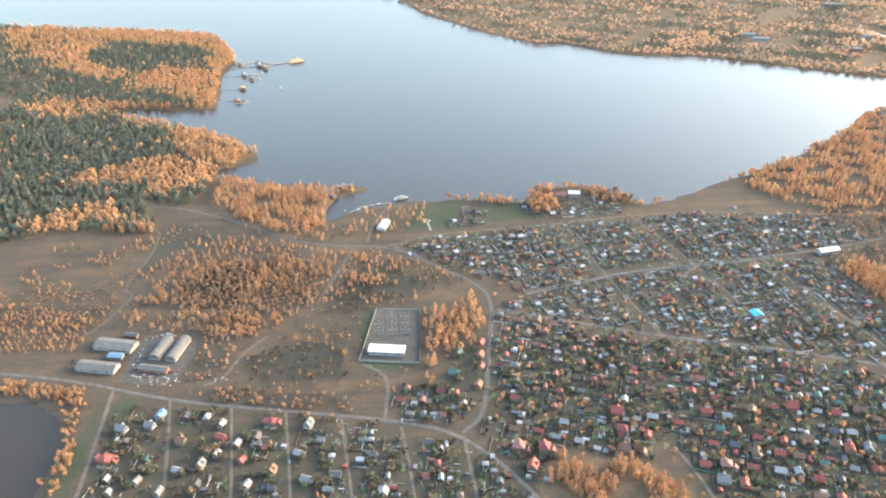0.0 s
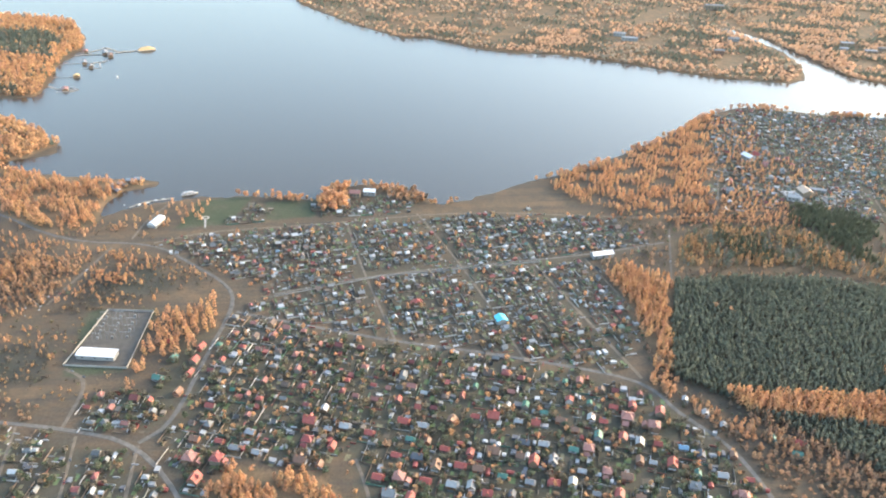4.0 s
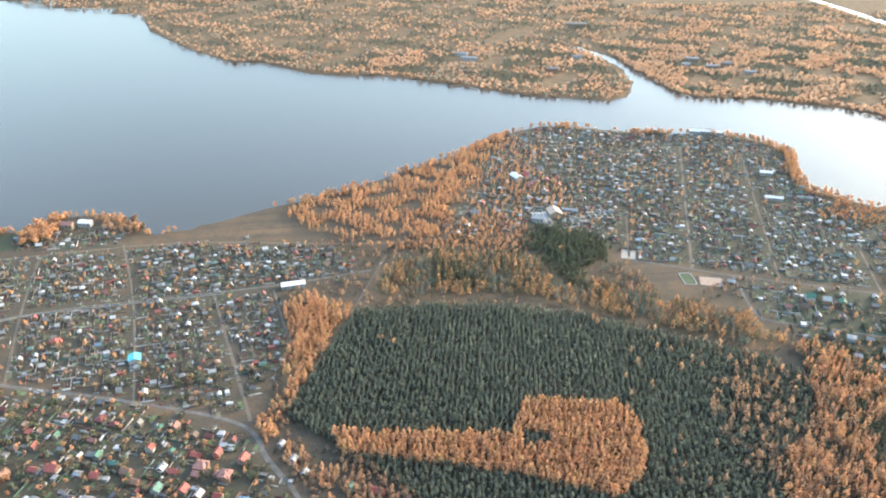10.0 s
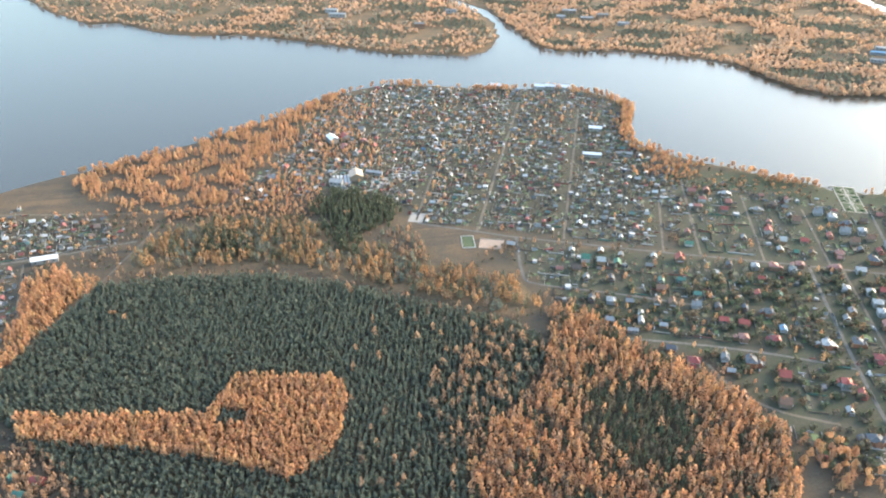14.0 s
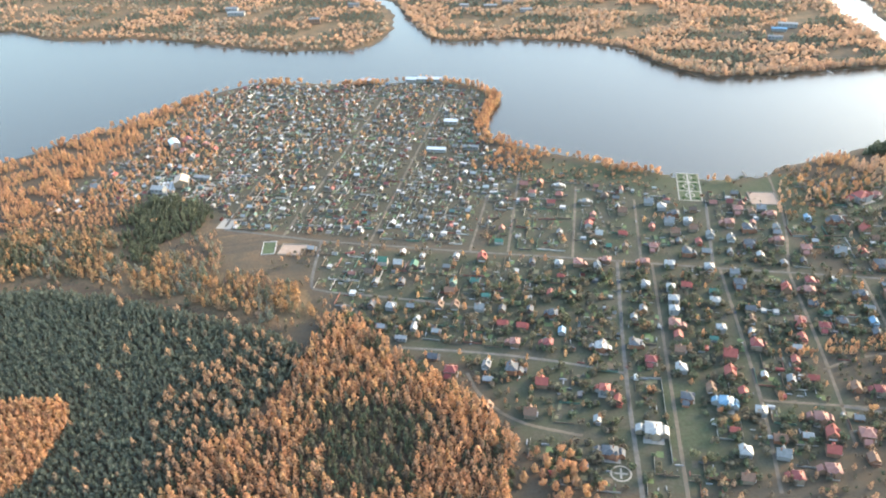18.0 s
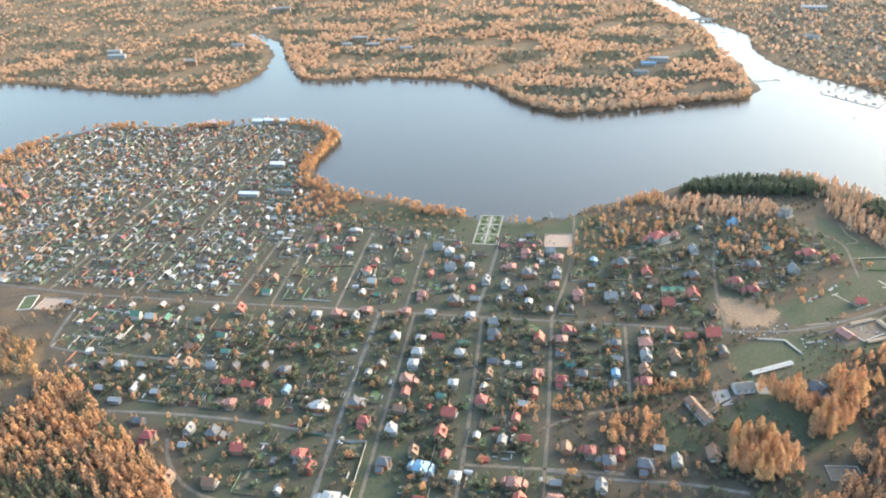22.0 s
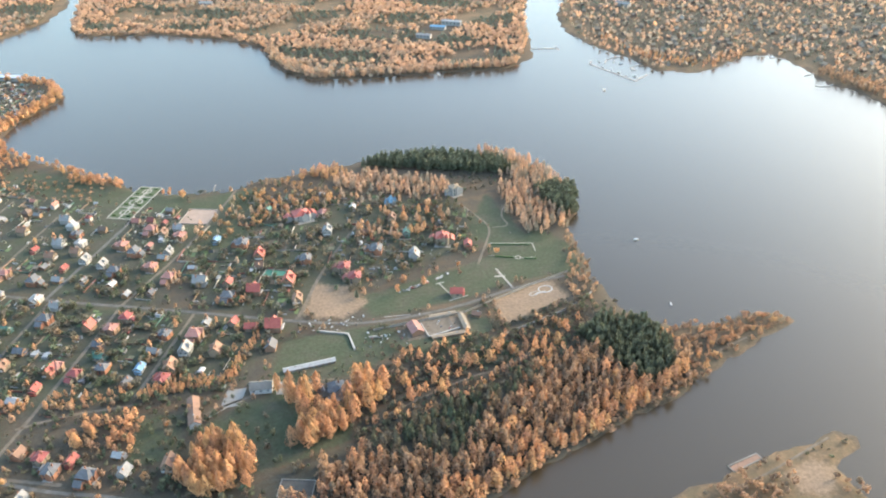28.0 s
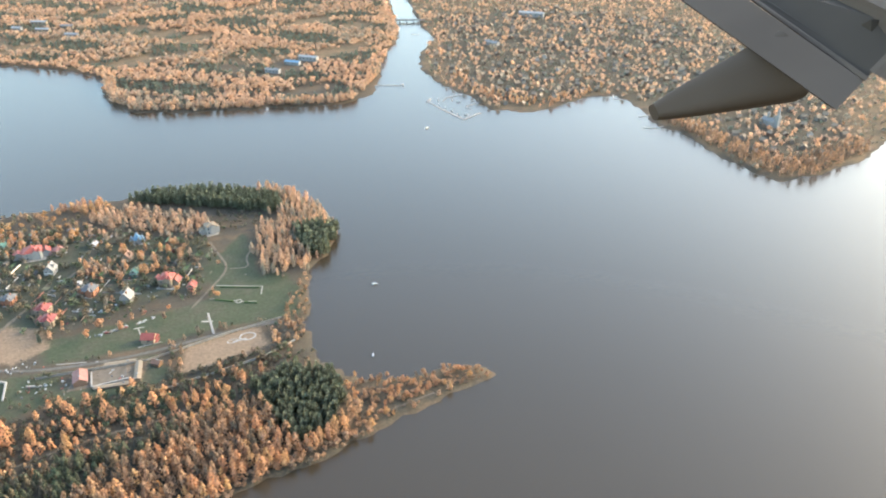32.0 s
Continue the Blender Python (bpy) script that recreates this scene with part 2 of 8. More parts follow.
# ---- shapes of the land ----
SHORE_WEST = [(-5000, 1500), (-700, 1440), (-504, 1378), (-417, 1355), (-326, 1335), (-246, 1295), (-205, 1205), (-189, 1131), (-201, 1062), (-187, 975), (-190, 931),
    (-219, 927), (-277, 939), (-305, 930), (-250, 892), (-209, 873), (-160, 832), (-121, 783), (-119, 758), (-142, 746), (-170, 735), (-121, 712), (-57, 700), (-7, 688),
    (-10, 678), (-36, 669), (-45, 644), (-43, 623), (-23, 636), (10, 648), (33, 654), (87, 655), (131, 643), (147, 672), (184, 674), (214, 656), (235, 629), (260, 637),
    (283, 648), (348, 682), (397, 708), (455, 750), (513, 793), (554, 837), (600, 865)]
SHORE_EAST = [(633, 876), (717, 846), (766, 836), (822, 826), (862, 795), (872, 755), (848, 708), (836, 661), (854, 637), (883, 613), (913, 585), (955, 550), (962, 538), (986, 531),
    (1025, 527), (1053, 541), (1090, 547), (1123, 556), (1153, 555), (1189, 552), (1231, 540), (1250, 504), (1257, 470), (1248, 440), (1236, 422), (1231, 388), (1229, 357),
    (1234, 332), (1246, 314), (1268, 306), (1293, 311), (1310, 309), (1313, 301), (1285, 285), (1253, 269), (1223, 256), (1191, 243), (1156, 230), (1139, 221), (1080, 196),
    (1000, 165), (900, 120), (800, 0), (800, -5000), (-5000, -5000)]
ISLET = [(1150, 165), (1203, 204), (1215, 210), (1245, 216), (1262, 220), (1279, 223.5), (1286, 223.5), (1291, 220), (1291, 214), (1288, 210), (1283, 208), (1277, 207), (1275, 203), (1278, 194), (1276, 180), (1280, 120), (1200, 80)]
NORTH = [(-5000, 2300), (-600, 1960), (-326, 1804), (-229, 1702), (-63, 1619), (47, 1560), (92, 1424), (172, 1285), (246, 1197), (286, 1198), (345, 1138), (382, 1116), (440, 1107),
    (475, 1098), (556, 1050), (639, 990), (729, 964), (762, 975), (780, 1005), (798, 1050), (808, 1110), (800, 1180), (770, 1260), (780, 1264), (814, 1185), (821, 1120), (826, 1040),
    (834, 990), (856, 964), (930, 952), (966, 932), (1011, 911), (1050, 866), (1052, 830), (1062, 800), (1080, 765), (1098, 747), (1150, 739), (1211, 738), (1283, 735), (1317, 760),
    (1332, 820), (1342, 877), (1352, 913), (1379, 990), (1388, 1072), (1396, 1150), (1410, 1300), (1420, 5000), (-5000, 5000)]
NORTH_EAST = [(1422, 1150), (1415, 1051), (1419, 969), (1389, 915), (1377, 846), (1383, 790), (1404, 736), (1416, 690), (1449, 675), (1480, 686), (1517, 708), (1547, 710),
    (1550, 661), (1547, 618), (1561, 596), (1561, 548), (1569, 510), (1580, 483), (1617, 488), (1677, 511), (1720, 545), (1900, 560), (5000, 700), (5000, 5000), (1440, 5000), (1432, 1300)]
POND = [(-260, 405), (-228, 396), (-210, 392), (-189, 377), (-180, 353), (-180, 327), (-185, 290), (-260, 280)]
LANDS = [np.array(SHORE_WEST + SHORE_EAST, float), np.array(ISLET, float), np.array(NORTH, float), np.array(NORTH_EAST, float)]
POND_EDGE = np.array(POND, float)


def inside(poly, x, y):
    """Whether points lie in a polygon."""
    hit = np.zeros(x.shape, bool)
    px, py = poly[:, 0], poly[:, 1]
    for i in range(len(poly)):
        j = i - 1
        if py[i] == py[j]:
            continue
        hit ^= ((py[i] > y) != (py[j] > y)) & (x < (px[j] - px[i]) * (y - py[i]) / (py[j] - py[i]) + px[i])
    return hit


def to_line(line, x, y, closed=False):
    """The distance of points to a line of corners."""
    best = np.full(x.shape, 1e9)
    n = len(line)
    for i in range(n if closed else n - 1):
        (ax, ay), (bx, by) = line[i], line[(i + 1) % n]
        dx, dy = bx - ax, by - ay
        f = np.clip(((x - ax) * dx + (y - ay) * dy) / max(dx * dx + dy * dy, 1e-9), 0, 1)
        np.minimum(best, (x - ax - f * dx) ** 2 + (y - ay - f * dy) ** 2, out=best)
    return np.sqrt(best)


def shore_distance(x, y):
    """How far inland points lie; less than nothing on the water."""
    d = np.full(x.shape, -1e9)
    for poly in LANDS:
        e = to_line(poly, x, y, True)
        d = np.maximum(d, np.where(inside(poly, x, y), e, -e))
    e = to_line(POND_EDGE, x, y, True)
    d = np.minimum(d, np.where(inside(POND_EDGE, x, y), -e, e))
    return d + 2.2 * np.sin(x * 0.11 + 2 * np.sin(y * 0.07)) * np.sin(y * 0.13 + np.sin(x * 0.05)) + 1.0 * np.sin(x * 0.41 + y * 0.3)


def make_mesh(name, verts, faces, materials, which=None, smooth=False, tints=None):
    """A mesh from arrays of corners and of triangles or quads."""
    me = bpy.data.meshes.new(name)
    verts, faces = np.asarray(verts, np.float32), np.asarray(faces, np.int32)
    k = faces.shape[1]
    me.vertices.add(len(verts))
    me.vertices.foreach_set("co", verts.ravel())
    me.loops.add(faces.size)
    me.loops.foreach_set("vertex_index", faces.ravel())
    me.polygons.add(len(faces))
    me.polygons.foreach_set("loop_start", np.arange(0, faces.size, k, dtype=np.int32))
    me.polygons.foreach_set("use_smooth", np.full(len(faces), smooth))
    for m in materials:
        me.materials.append(m)
    if which is not None:
        me.polygons.foreach_set("material_index", np.asarray(which, np.int32))
    for key, values in (tints or {}).items():
        a = me.attributes.new(key, "FLOAT", "POINT")
        a.data.foreach_set("value", np.asarray(values, np.float32))
    me.update(calc_edges=True)
    return me


def spread(first, last, step, reach, growth=1.35):
    """Coordinates that are even from first to last and grow coarser out to reach."""
    mid = np.arange(first, last + step, step)
    out, s = [], step
    p = 0.0
    while p < reach:
        s *= growth
        p += s
        out.append(p)
    out = np.array(out)
    return np.concatenate([first - out[::-1], mid, mid[-1] + out])


# ---- zones: where woods, villages and fields lie ----
PINES = [(349, 377), (368, 427), (393, 484), (443, 487), (503, 481), (554, 459), (605, 427), (652, 398), (668, 372), (640, 335), (605, 300), (590, 250), (440, 250), (428, 292), (392, 331)]
LARCH = [(374, 358), (462, 345), (472, 341), (486, 373), (542, 362), (546, 346), (538, 309), (516, 291), (468, 314), (381, 341)]
LARCH_GAP = [(476, 333), (480, 345), (493, 343), (492, 333)]
OAKS = [(676, 408), (690, 412), (712, 376), (732, 345), (752, 318), (764, 284), (745, 235), (590, 240), (603, 304), (645, 329), (665, 372)]
PINES_NORTH = [(532, 590), (555, 609), (590, 597), (606, 568), (602, 536), (580, 534), (570, 520), (566, 488), (545, 505), (532, 560)]
WOOD_EDGE = [(350, 378), (345, 430), (347, 490), (368, 508), (395, 490), (371, 432), (356, 385)]
WOOD_NORTH = [(400, 505), (412, 545), (460, 572), (506, 558), (545, 556), (570, 520), (612, 478), (668, 445), (672, 415), (655, 405), (600, 440), (552, 468), (518, 490), (473, 499), (435, 497)]
SHORE_WOOD = [(337, 660), (367, 694), (398, 709), (443, 735), (493, 776), (528, 807), (554, 845), (585, 866), (560, 800), (537, 759), (518, 701), (483, 628), (463, 592), (385, 600), (348, 631)]
WEST_WOOD = [(-1200, 660), (-305, 602), (-266, 619), (-187, 611), (-200, 660), (-165, 665), (-150, 735), (-120, 790), (-170, 840), (-260, 895), (-320, 935), (-190, 935), (-205, 1100), (-190, 1160), (-250, 1300), (-420, 1350), (-700, 1420), (-1200, 1430)]
COVE_WOOD = [(-150, 664), (-150, 725), (-120, 706), (-46, 692), (-10, 684), (-38, 668), (-46, 640), (-44, 606), (-70, 588), (-119, 621)]
SCRUB = [(-171, 473), (-172, 510), (-142, 541), (-112, 565), (-63, 561), (-32, 531), (-39, 483), (-80, 472), (-92, 446), (-124, 442)]
ROAD_WOOD = [(22, 382), (23, 429), (28, 469), (66, 489), (71, 458), (61, 425), (35, 415), (35, 380)]
GROVE = [(74, 302), (86, 322), (136, 314), (154, 287), (150, 262), (80, 262)]
CAPE_PINES = [(1117, 539), (1137, 549), (1177, 549), (1219, 525), (1221, 503), (1182, 517), (1144, 532)]
CAPE_PINES_EAST = [(1226, 471), (1241, 478), (1255, 471), (1251, 442), (1243, 433), (1231, 439)]
CAPE_WOOD = [(1180, 551), (1237, 541), (1254, 495), (1253, 470), (1242, 430), (1237, 414), (1203, 417), (1200, 450), (1199, 482), (1213, 500), (1200, 520)]
SPIT_PINES = [(1201, 311), (1216, 322), (1240, 315), (1243, 292), (1236, 276), (1220, 267), (1209, 287)]
BANK_WOOD = [(1040, 232), (1067, 250), (1100, 266), (1136, 280), (1172, 293), (1204, 300), (1222, 318), (1238, 306), (1250, 280), (1222, 258), (1187, 243), (1138, 222), (1094, 205), (1000, 180), (960, 200)]
WOODS = {n: np.array(p, float) for n, p in dict(PINES=PINES, LARCH=LARCH, LARCH_GAP=LARCH_GAP, OAKS=OAKS, PINES_NORTH=PINES_NORTH, WOOD_EDGE=WOOD_EDGE, WOOD_NORTH=WOOD_NORTH, SHORE_WOOD=SHORE_WOOD,
    WEST_WOOD=WEST_WOOD, COVE_WOOD=COVE_WOOD, SCRUB=SCRUB, ROAD_WOOD=ROAD_WOOD, GROVE=GROVE, CAPE_PINES=CAPE_PINES, CAPE_PINES_EAST=CAPE_PINES_EAST, CAPE_WOOD=CAPE_WOOD,
    SPIT_PINES=SPIT_PINES, BANK_WOOD=BANK_WOOD).items()}
# villages: outline, direction of the plots in degrees, plot width and depth
VILLAGES = []
VILLAGES += [("west", [(-160, 260), (-158, 392), (-92, 374), (38, 340), (74, 290), (74, 260)], -10, 9.5, 12.5, 0.75)]
VILLAGES += [("red", [(48, 352), (68, 412), (80, 462), (183, 424), (276, 395), (334, 360), (360, 310), (362, 262), (156, 262), (150, 318), (88, 326), (76, 300)], -19, 11.5, 14.0, 0.95)]
VILLAGES += [("middle", [(84, 470), (100, 500), (50, 535), (12, 572), (60, 582), (150, 596), (215, 612), (300, 612), (380, 590), (402, 545), (345, 515), (352, 440), (326, 384), (276, 400), (183, 430)], 10, 9.0, 12.0, 0.92)]
VILLAGES += [("shore", [(60, 600), (70, 635), (140, 645), (205, 650), (225, 620), (150, 602)], 5, 11.0, 13.0, 0.6)]
VILLAGES += [("cape", [(610, 545), (545, 610), (470, 600), (480, 650), (520, 690), (520, 780), (560, 830), (630, 868), (760, 830), (850, 790), (862, 750), (836, 690), (826, 650), (850, 580), (780, 470), (660, 520)], -21, 10.0, 13.0, 0.92)]
VILLAGES += [("north_row", [(785, 466), (850, 575), (950, 520), (1000, 510), (990, 390), (926, 412)], -21, 11.0, 15.0, 0.5)]
VILLAGES += [("garden", [(680, 440), (676, 500), (780, 464), (1000, 383), (1065, 358), (1030, 312), (930, 312), (940, 255), (830, 235), (770, 262), (755, 345), (705, 380), (690, 425)], -21, 11.5, 14.0, 0.22)]
VILLAGES += [("point", [(1010, 380), (1000, 440), (1030, 515), (1110, 490), (1170, 480), (1190, 420), (1110, 385), (1065, 362)], -15, 13.0, 15.0, 0.2)]

# ---- roads: corners, width, kind ----
VILLAGES += [("red", [(4, 362), (10, 386), (40, 389), (42, 437), (60, 450), (73, 450), (65, 415), (55, 362), (43, 348)], -12, 9.5, 11.0, 0.95)]
ROADS = []
ROADS += [([(-330, 440), (-239, 424), (-187, 411), (-135, 390), (-94, 379), (-41, 368), (-2, 359), (41, 344), (76, 292), (90, 240)], 4.0, 0)]
ROADS += [([(41, 344), (56, 358), (66, 421), (77, 474), (72, 502), (37, 539), (7, 570), (-61, 576), (-132, 635), (-196, 667), (-300, 690)], 4.0, 0)]
ROADS += [([(-23, 565), (-47, 486)], 3.0, 1), ([(-11, 578), (-6, 611), (5, 637), (11, 646)], 2.4, 1), ([(-15, 413), (2, 400), (-2, 360)], 3.2, 1), ([(-164, 401), (-159, 314), (-158, 250)], 3.2, 1)]
ROADS += [([(-128, 387), (-115, 310), (-110, 250)], 2.6, 1), ([(-91, 378), (-81, 307), (-76, 250)], 2.2, 1), ([(-59, 370), (-51, 304), (-47, 250)], 2.2, 1)]
ROADS += [([(-27, 363), (-20, 301), (-16, 250)], 2.2, 1), ([(7, 352), (11, 310), (14, 250)], 2.2, 1), ([(41, 342), (43, 295), (45, 250)], 2.6, 1)]
ROADS += [([(-188, 620), (-180, 605), (-180, 568), (-187, 535), (-187, 516), (-178, 512), (-185, 491), (-193, 468), (-201, 459)], 1.6, 1), ([(-156, 462), (-130, 472), (-118, 485), (-99, 485), (-84, 496), (-60, 500)], 1.5, 1), ([(-149, 477), (-142, 497), (-130, 515)], 1.4, 1), ([(103, 489), (178, 511), (247, 519), (342, 530), (408, 546)], 2.8, 0), ([(-111, 400), (-100, 404), (-92, 431), (-77, 450)], 2.6, 1)]
ROADS += [([(79, 468), (132, 446), (183, 426), (228, 413), (276, 396), (321, 378), (335, 363), (340, 343), (361, 312), (365, 250)], 4.2, 0)]
ROADS += [([(155, 596), (166, 513), (183, 428)], 2.4, 1), ([(214, 610), (240, 520), (262, 402)], 2.0, 1), ([(294, 522), (330, 376)], 3.0, 1), ([(336, 524), (350, 450)], 2.0, 1)]
ROADS += [([(7, 570), (44, 587), (107, 592), (155, 598), (260, 612), (400, 590), (470, 592)], 3.0, 1), ([(155, 322), (161, 298), (165, 250)], 2.8, 1), ([(337, 351), (322, 342)], 2.6, 1)]
ROADS += [([(478, 601), (515, 686)], 2.4, 1), ([(391, 486), (421, 569)], 2.0, 1), ([(653, 518), (757, 790)], 3.0, 1), ([(714, 498), (812, 760)], 2.6, 1)]
ROADS += [([(612, 540), (653, 520), (680, 506), (716, 492), (775, 468), (859, 437), (925, 410), (1008, 379), (1062, 357), (1099, 346), (1148, 351), (1180, 362), (1213, 368)], 3.4, 0)]
ROADS += [([(680, 505), (670, 451), (674, 442), (723, 423), (771, 400)], 3.2, 0), ([(612, 545), (640, 632)], 2.6, 1), ([(472, 595), (521, 674)], 2.4, 1), ([(778, 467), (808, 545)], 2.4, 1)]
ROADS += [([(803, 460), (841, 576)], 2.6, 1), ([(843, 444), (878, 544)], 2.6, 1), ([(885, 430), (913, 513)], 2.6, 1), ([(926, 411), (960, 492)], 3.0, 0)]
ROADS += [([(870, 434), (832, 321), (809, 240)], 3.2, 0), ([(890, 424), (828, 235)], 2.6, 1), ([(929, 408), (891, 285), (869, 230)], 2.6, 1), ([(968, 393), (939, 306), (918, 250)], 2.6, 1)]
ROADS += [([(1008, 378), (985, 314)], 2.4, 1), ([(716, 373), (759, 359), (799, 342), (833, 323)], 3.0, 0), ([(751, 342), (753, 323), (766, 299), (796, 283)], 2.8, 1)]
ROADS += [([(968, 394), (1002, 455), (1028, 526)], 2.6, 1), ([(891, 288), (933, 274), (962, 264)], 2.6, 1), ([(1062, 359), (1080, 410), (1109, 464)], 2.6, 1), ([(1177, 381), (1181, 363)], 2.0, 1)]
ROADS += [([(1158, 320), (1203, 337)], 1.6, 1), ([(928, 275), (957, 261), (984, 253), (1010, 240)], 2.6, 0), ([(935, 303), (956, 308), (984, 308)], 2.2, 1)]
ROADS += [([(1202, 460), (1196, 444), (1199, 431), (1187, 432)], 1.4, 1), ([(1168, 391), (1178, 412), (1187, 433), (1180, 452), (1174, 470)], 2.0, 1), ([(1096, 275), (1113, 283), (1142, 294), (1156, 295), (1174, 305)], 1.2, 1), ([(1017, 294), (1032, 301), (1058, 307), (1079, 306)], 2.0, 1), ([(1224, 202), (1241, 206), (1266, 215), (1280, 220)], 1.4, 1), ([(1261, 284), (1275, 289), (1283, 292)], 1.6, 1)]


# ground that stays free of trees: the formal garden, courts, yards and building plots
CLEAR = [[(614, 534), (643, 523), (639, 475), (616, 480)], [(1047, 234), (1047, 248), (1065, 248), (1065, 234)], [(604, 560), (622, 560), (622, 536), (604, 536)], [(1066, 362), (1072, 392), (1095, 385), (1100, 366), (1085, 354)], [(1166, 354), (1204, 366), (1208, 346), (1168, 330)], [(940, 502), (960, 552), (982, 546), (961, 495)], [(990, 483), (998, 505), (1019, 500), (1012, 477)], [(1042, 406), (1047, 416), (1062, 410), (1060, 400)], [(-20, 410), (-8, 480), (28, 476), (24, 406)],
    [(-196, 412), (-196, 466), (-120, 458), (-122, 412)], [(1048, 314), (1058, 340), (1092, 350), (1092, 334), (1080, 314)], [(1112, 322), (1110, 345), (1158, 360), (1160, 326)], [(1062, 455), (1062, 478), (1094, 474), (1092, 456)], [(815, 262), (836, 318), (850, 314), (836, 258)]]


def road_distance(x, y):
    d = np.full(x.shape, 1e9)
    for line, width, kind in ROADS:
        d = np.minimum(d, to_line(line, x, y) - width / 2)
    return d


# ---- ground and water ----
gx, gy = spread(-420, 1760, 6.0, 6000), spread(90, 1420, 6.0, 6000)
X, Y = np.meshgrid(gx, gy)
inland = shore_distance(X, Y)
Z = np.clip(inland * 0.32 - 0.75, -3.0, 0.0)
near_road = road_distance(X, Y)
cover = {k: np.zeros(X.shape) for k in ("lawn", "soil", "litter", "sand")}


def soft(line, width):
    """How far points lie inside an outline, with a gradual border of the given width."""
    poly = np.array(line, float)
    d = to_line(poly, X, Y, True)
    return np.clip(0.5 + np.where(inside(poly, X, Y), d, -d) / width, 0, 1)


for name, line, *rest in VILLAGES:
    cover["soil"] = np.maximum(cover["soil"], soft(line, 14) * (0.5 if name in ("middle", "cape", "shore") else 0.5))
    cover["lawn"] = np.maximum(cover["lawn"], soft(line, 14) * {"garden": 0.8, "north_row": 0.85, "point": 0.75, "cape": 0.5, "red": 0.5, "west": 0.45, "middle": 0.35}.get(name, 0.0))
for name, poly in WOODS.items():
    if name not in ("SCRUB", "ROAD_WOOD", "SHORE_WOOD", "CAPE_WOOD", "BANK_WOOD"):
        cover["litter"] = np.maximum(cover["litter"], soft(poly, 8) * (0.3 if "PINES" in name else 0.8 if name == "LARCH" else 0.35 if name == "OAKS" else 1.0))
# darker soil patches on the meadow
for line in ([(-181, 630), (-126, 619), (-123, 585), (-164, 567), (-185, 520)], [(-91, 423), (-70, 436), (-30, 440), (-20, 400), (-79, 398)], [(-148, 528), (-108, 553), (-100, 501), (-122, 489), (-136, 504)], [(-25, 480), (40, 500), (10, 545), (-30, 520)], [(-123, 415), (-117, 437), (-99, 432), (-100, 413)]):
    cover["soil"] = np.maximum(cover["soil"], 0.9 * soft(line, 22))
cover["soil"] = np.maximum(cover["soil"], 0.45 * soft([(640, 215), (640, 500), (700, 520), (1250, 520), (1250, 215)], 30))
for line in ([(235, 600), (250, 650), (360, 690), (430, 735), (520, 785), (540, 760), (500, 690), (460, 590), (330, 590)], [(386, 497), (472, 496), (555, 471), (608, 444), (650, 417), (668, 432), (631, 458), (581, 488), (534, 492)], [(612, 502), (596, 480), (640, 455), (658, 472), (655, 500)]):
    cover["soil"][inside(np.array(line, float), X, Y)] = 0.0
cover["litter"][(inland > 4) & ((Y > 900) & (X > -100) | (X > 1370))] = 1.0
built_up = soft([(1390, 800), (1412, 700), (1450, 680), (1540, 715), (1562, 640), (1590, 500), (1690, 540), (1760, 640), (1760, 1000), (1600, 1150), (1440, 1100), (1430, 960), (1400, 910)], 30)
cover["litter"] *= 1 - 0.6 * built_up
cover["soil"] = np.maximum(cover["soil"], 0.6 * built_up)
cover["lawn"] = np.maximum(cover["lawn"], 0.35 * built_up)
cover["litter"] = np.maximum(cover["litter"], soft([(1150, 165), (1203, 204), (1262, 220), (1286, 222), (1290, 212), (1275, 203), (1278, 120), (1200, 80)], 6))
cover["soil"] = np.maximum(cover["soil"], np.where((X > 960) & (X < 1330) & (Y < 300) & (Y > 140) & (inland > 0.5), 0.7 * soft([(960, 160), (960, 250), (1040, 262), (1240, 320), (1330, 320), (1330, 280), (1100, 170)], 14), 0))
cover["litter"] = np.maximum(cover["litter"], 0.45 * soft([(1238, 320), (1320, 315), (1315, 295), (1220, 250), (1100, 200), (1180, 230)], 14))
cover["sand"] = np.clip(1.0 - np.abs(inland - 1.0) / 2.0, 0, 0.22)
LAWNS = [[(995, 440), (1000, 520), (1045, 525), (1030, 450)], [(1100, 352), (1095, 372), (1170, 395), (1215, 425), (1228, 400), (1226, 372), (1180, 368), (1146, 356)],
    [(1180, 400), (1175, 440), (1195, 480), (1205, 420), (1228, 405)], [(1070, 326), (1072, 345), (1087, 338), (1088, 325)], [(1036, 272), (1040, 300), (1050, 297), (1050, 272)], [(985, 268), (990, 300), (1008, 298), (1008, 270)], [(835, 270), (848, 315), (868, 310), (852, 262)],
    [(1010, 262), (1020, 290), (1050, 303), (1085, 288), (1080, 262), (1040, 252)], [(1046, 304), (1052, 342), (1110, 345), (1112, 322), (1090, 308)], [(1100, 322), (1150, 352), (1165, 330), (1130, 312)],
    [(18, 592), (30, 645), (75, 652), (60, 600)], [(-15, 405), (-18, 478), (27, 474), (20, 408)], [(-176, 300), (-168, 395), (-163, 400), (-163, 300)], [(-161, 374), (-161, 398), (-149, 393), (-147, 372)], [(1137, 311), (1157, 321), (1172, 314), (1164, 300), (1146, 299)], [(85, 640), (90, 605), (130, 608), (128, 640)]]
SANDS = [[(1248, 206), (1266, 210), (1272, 204), (1264, 192), (1256, 192), (1250, 200)], [(1066, 362), (1072, 392), (1095, 385), (1100, 366), (1085, 354)], [(1166, 354), (1204, 366), (1208, 346), (1168, 330)], [(1116, 330), (1118, 344), (1150, 348), (1150, 329)]]
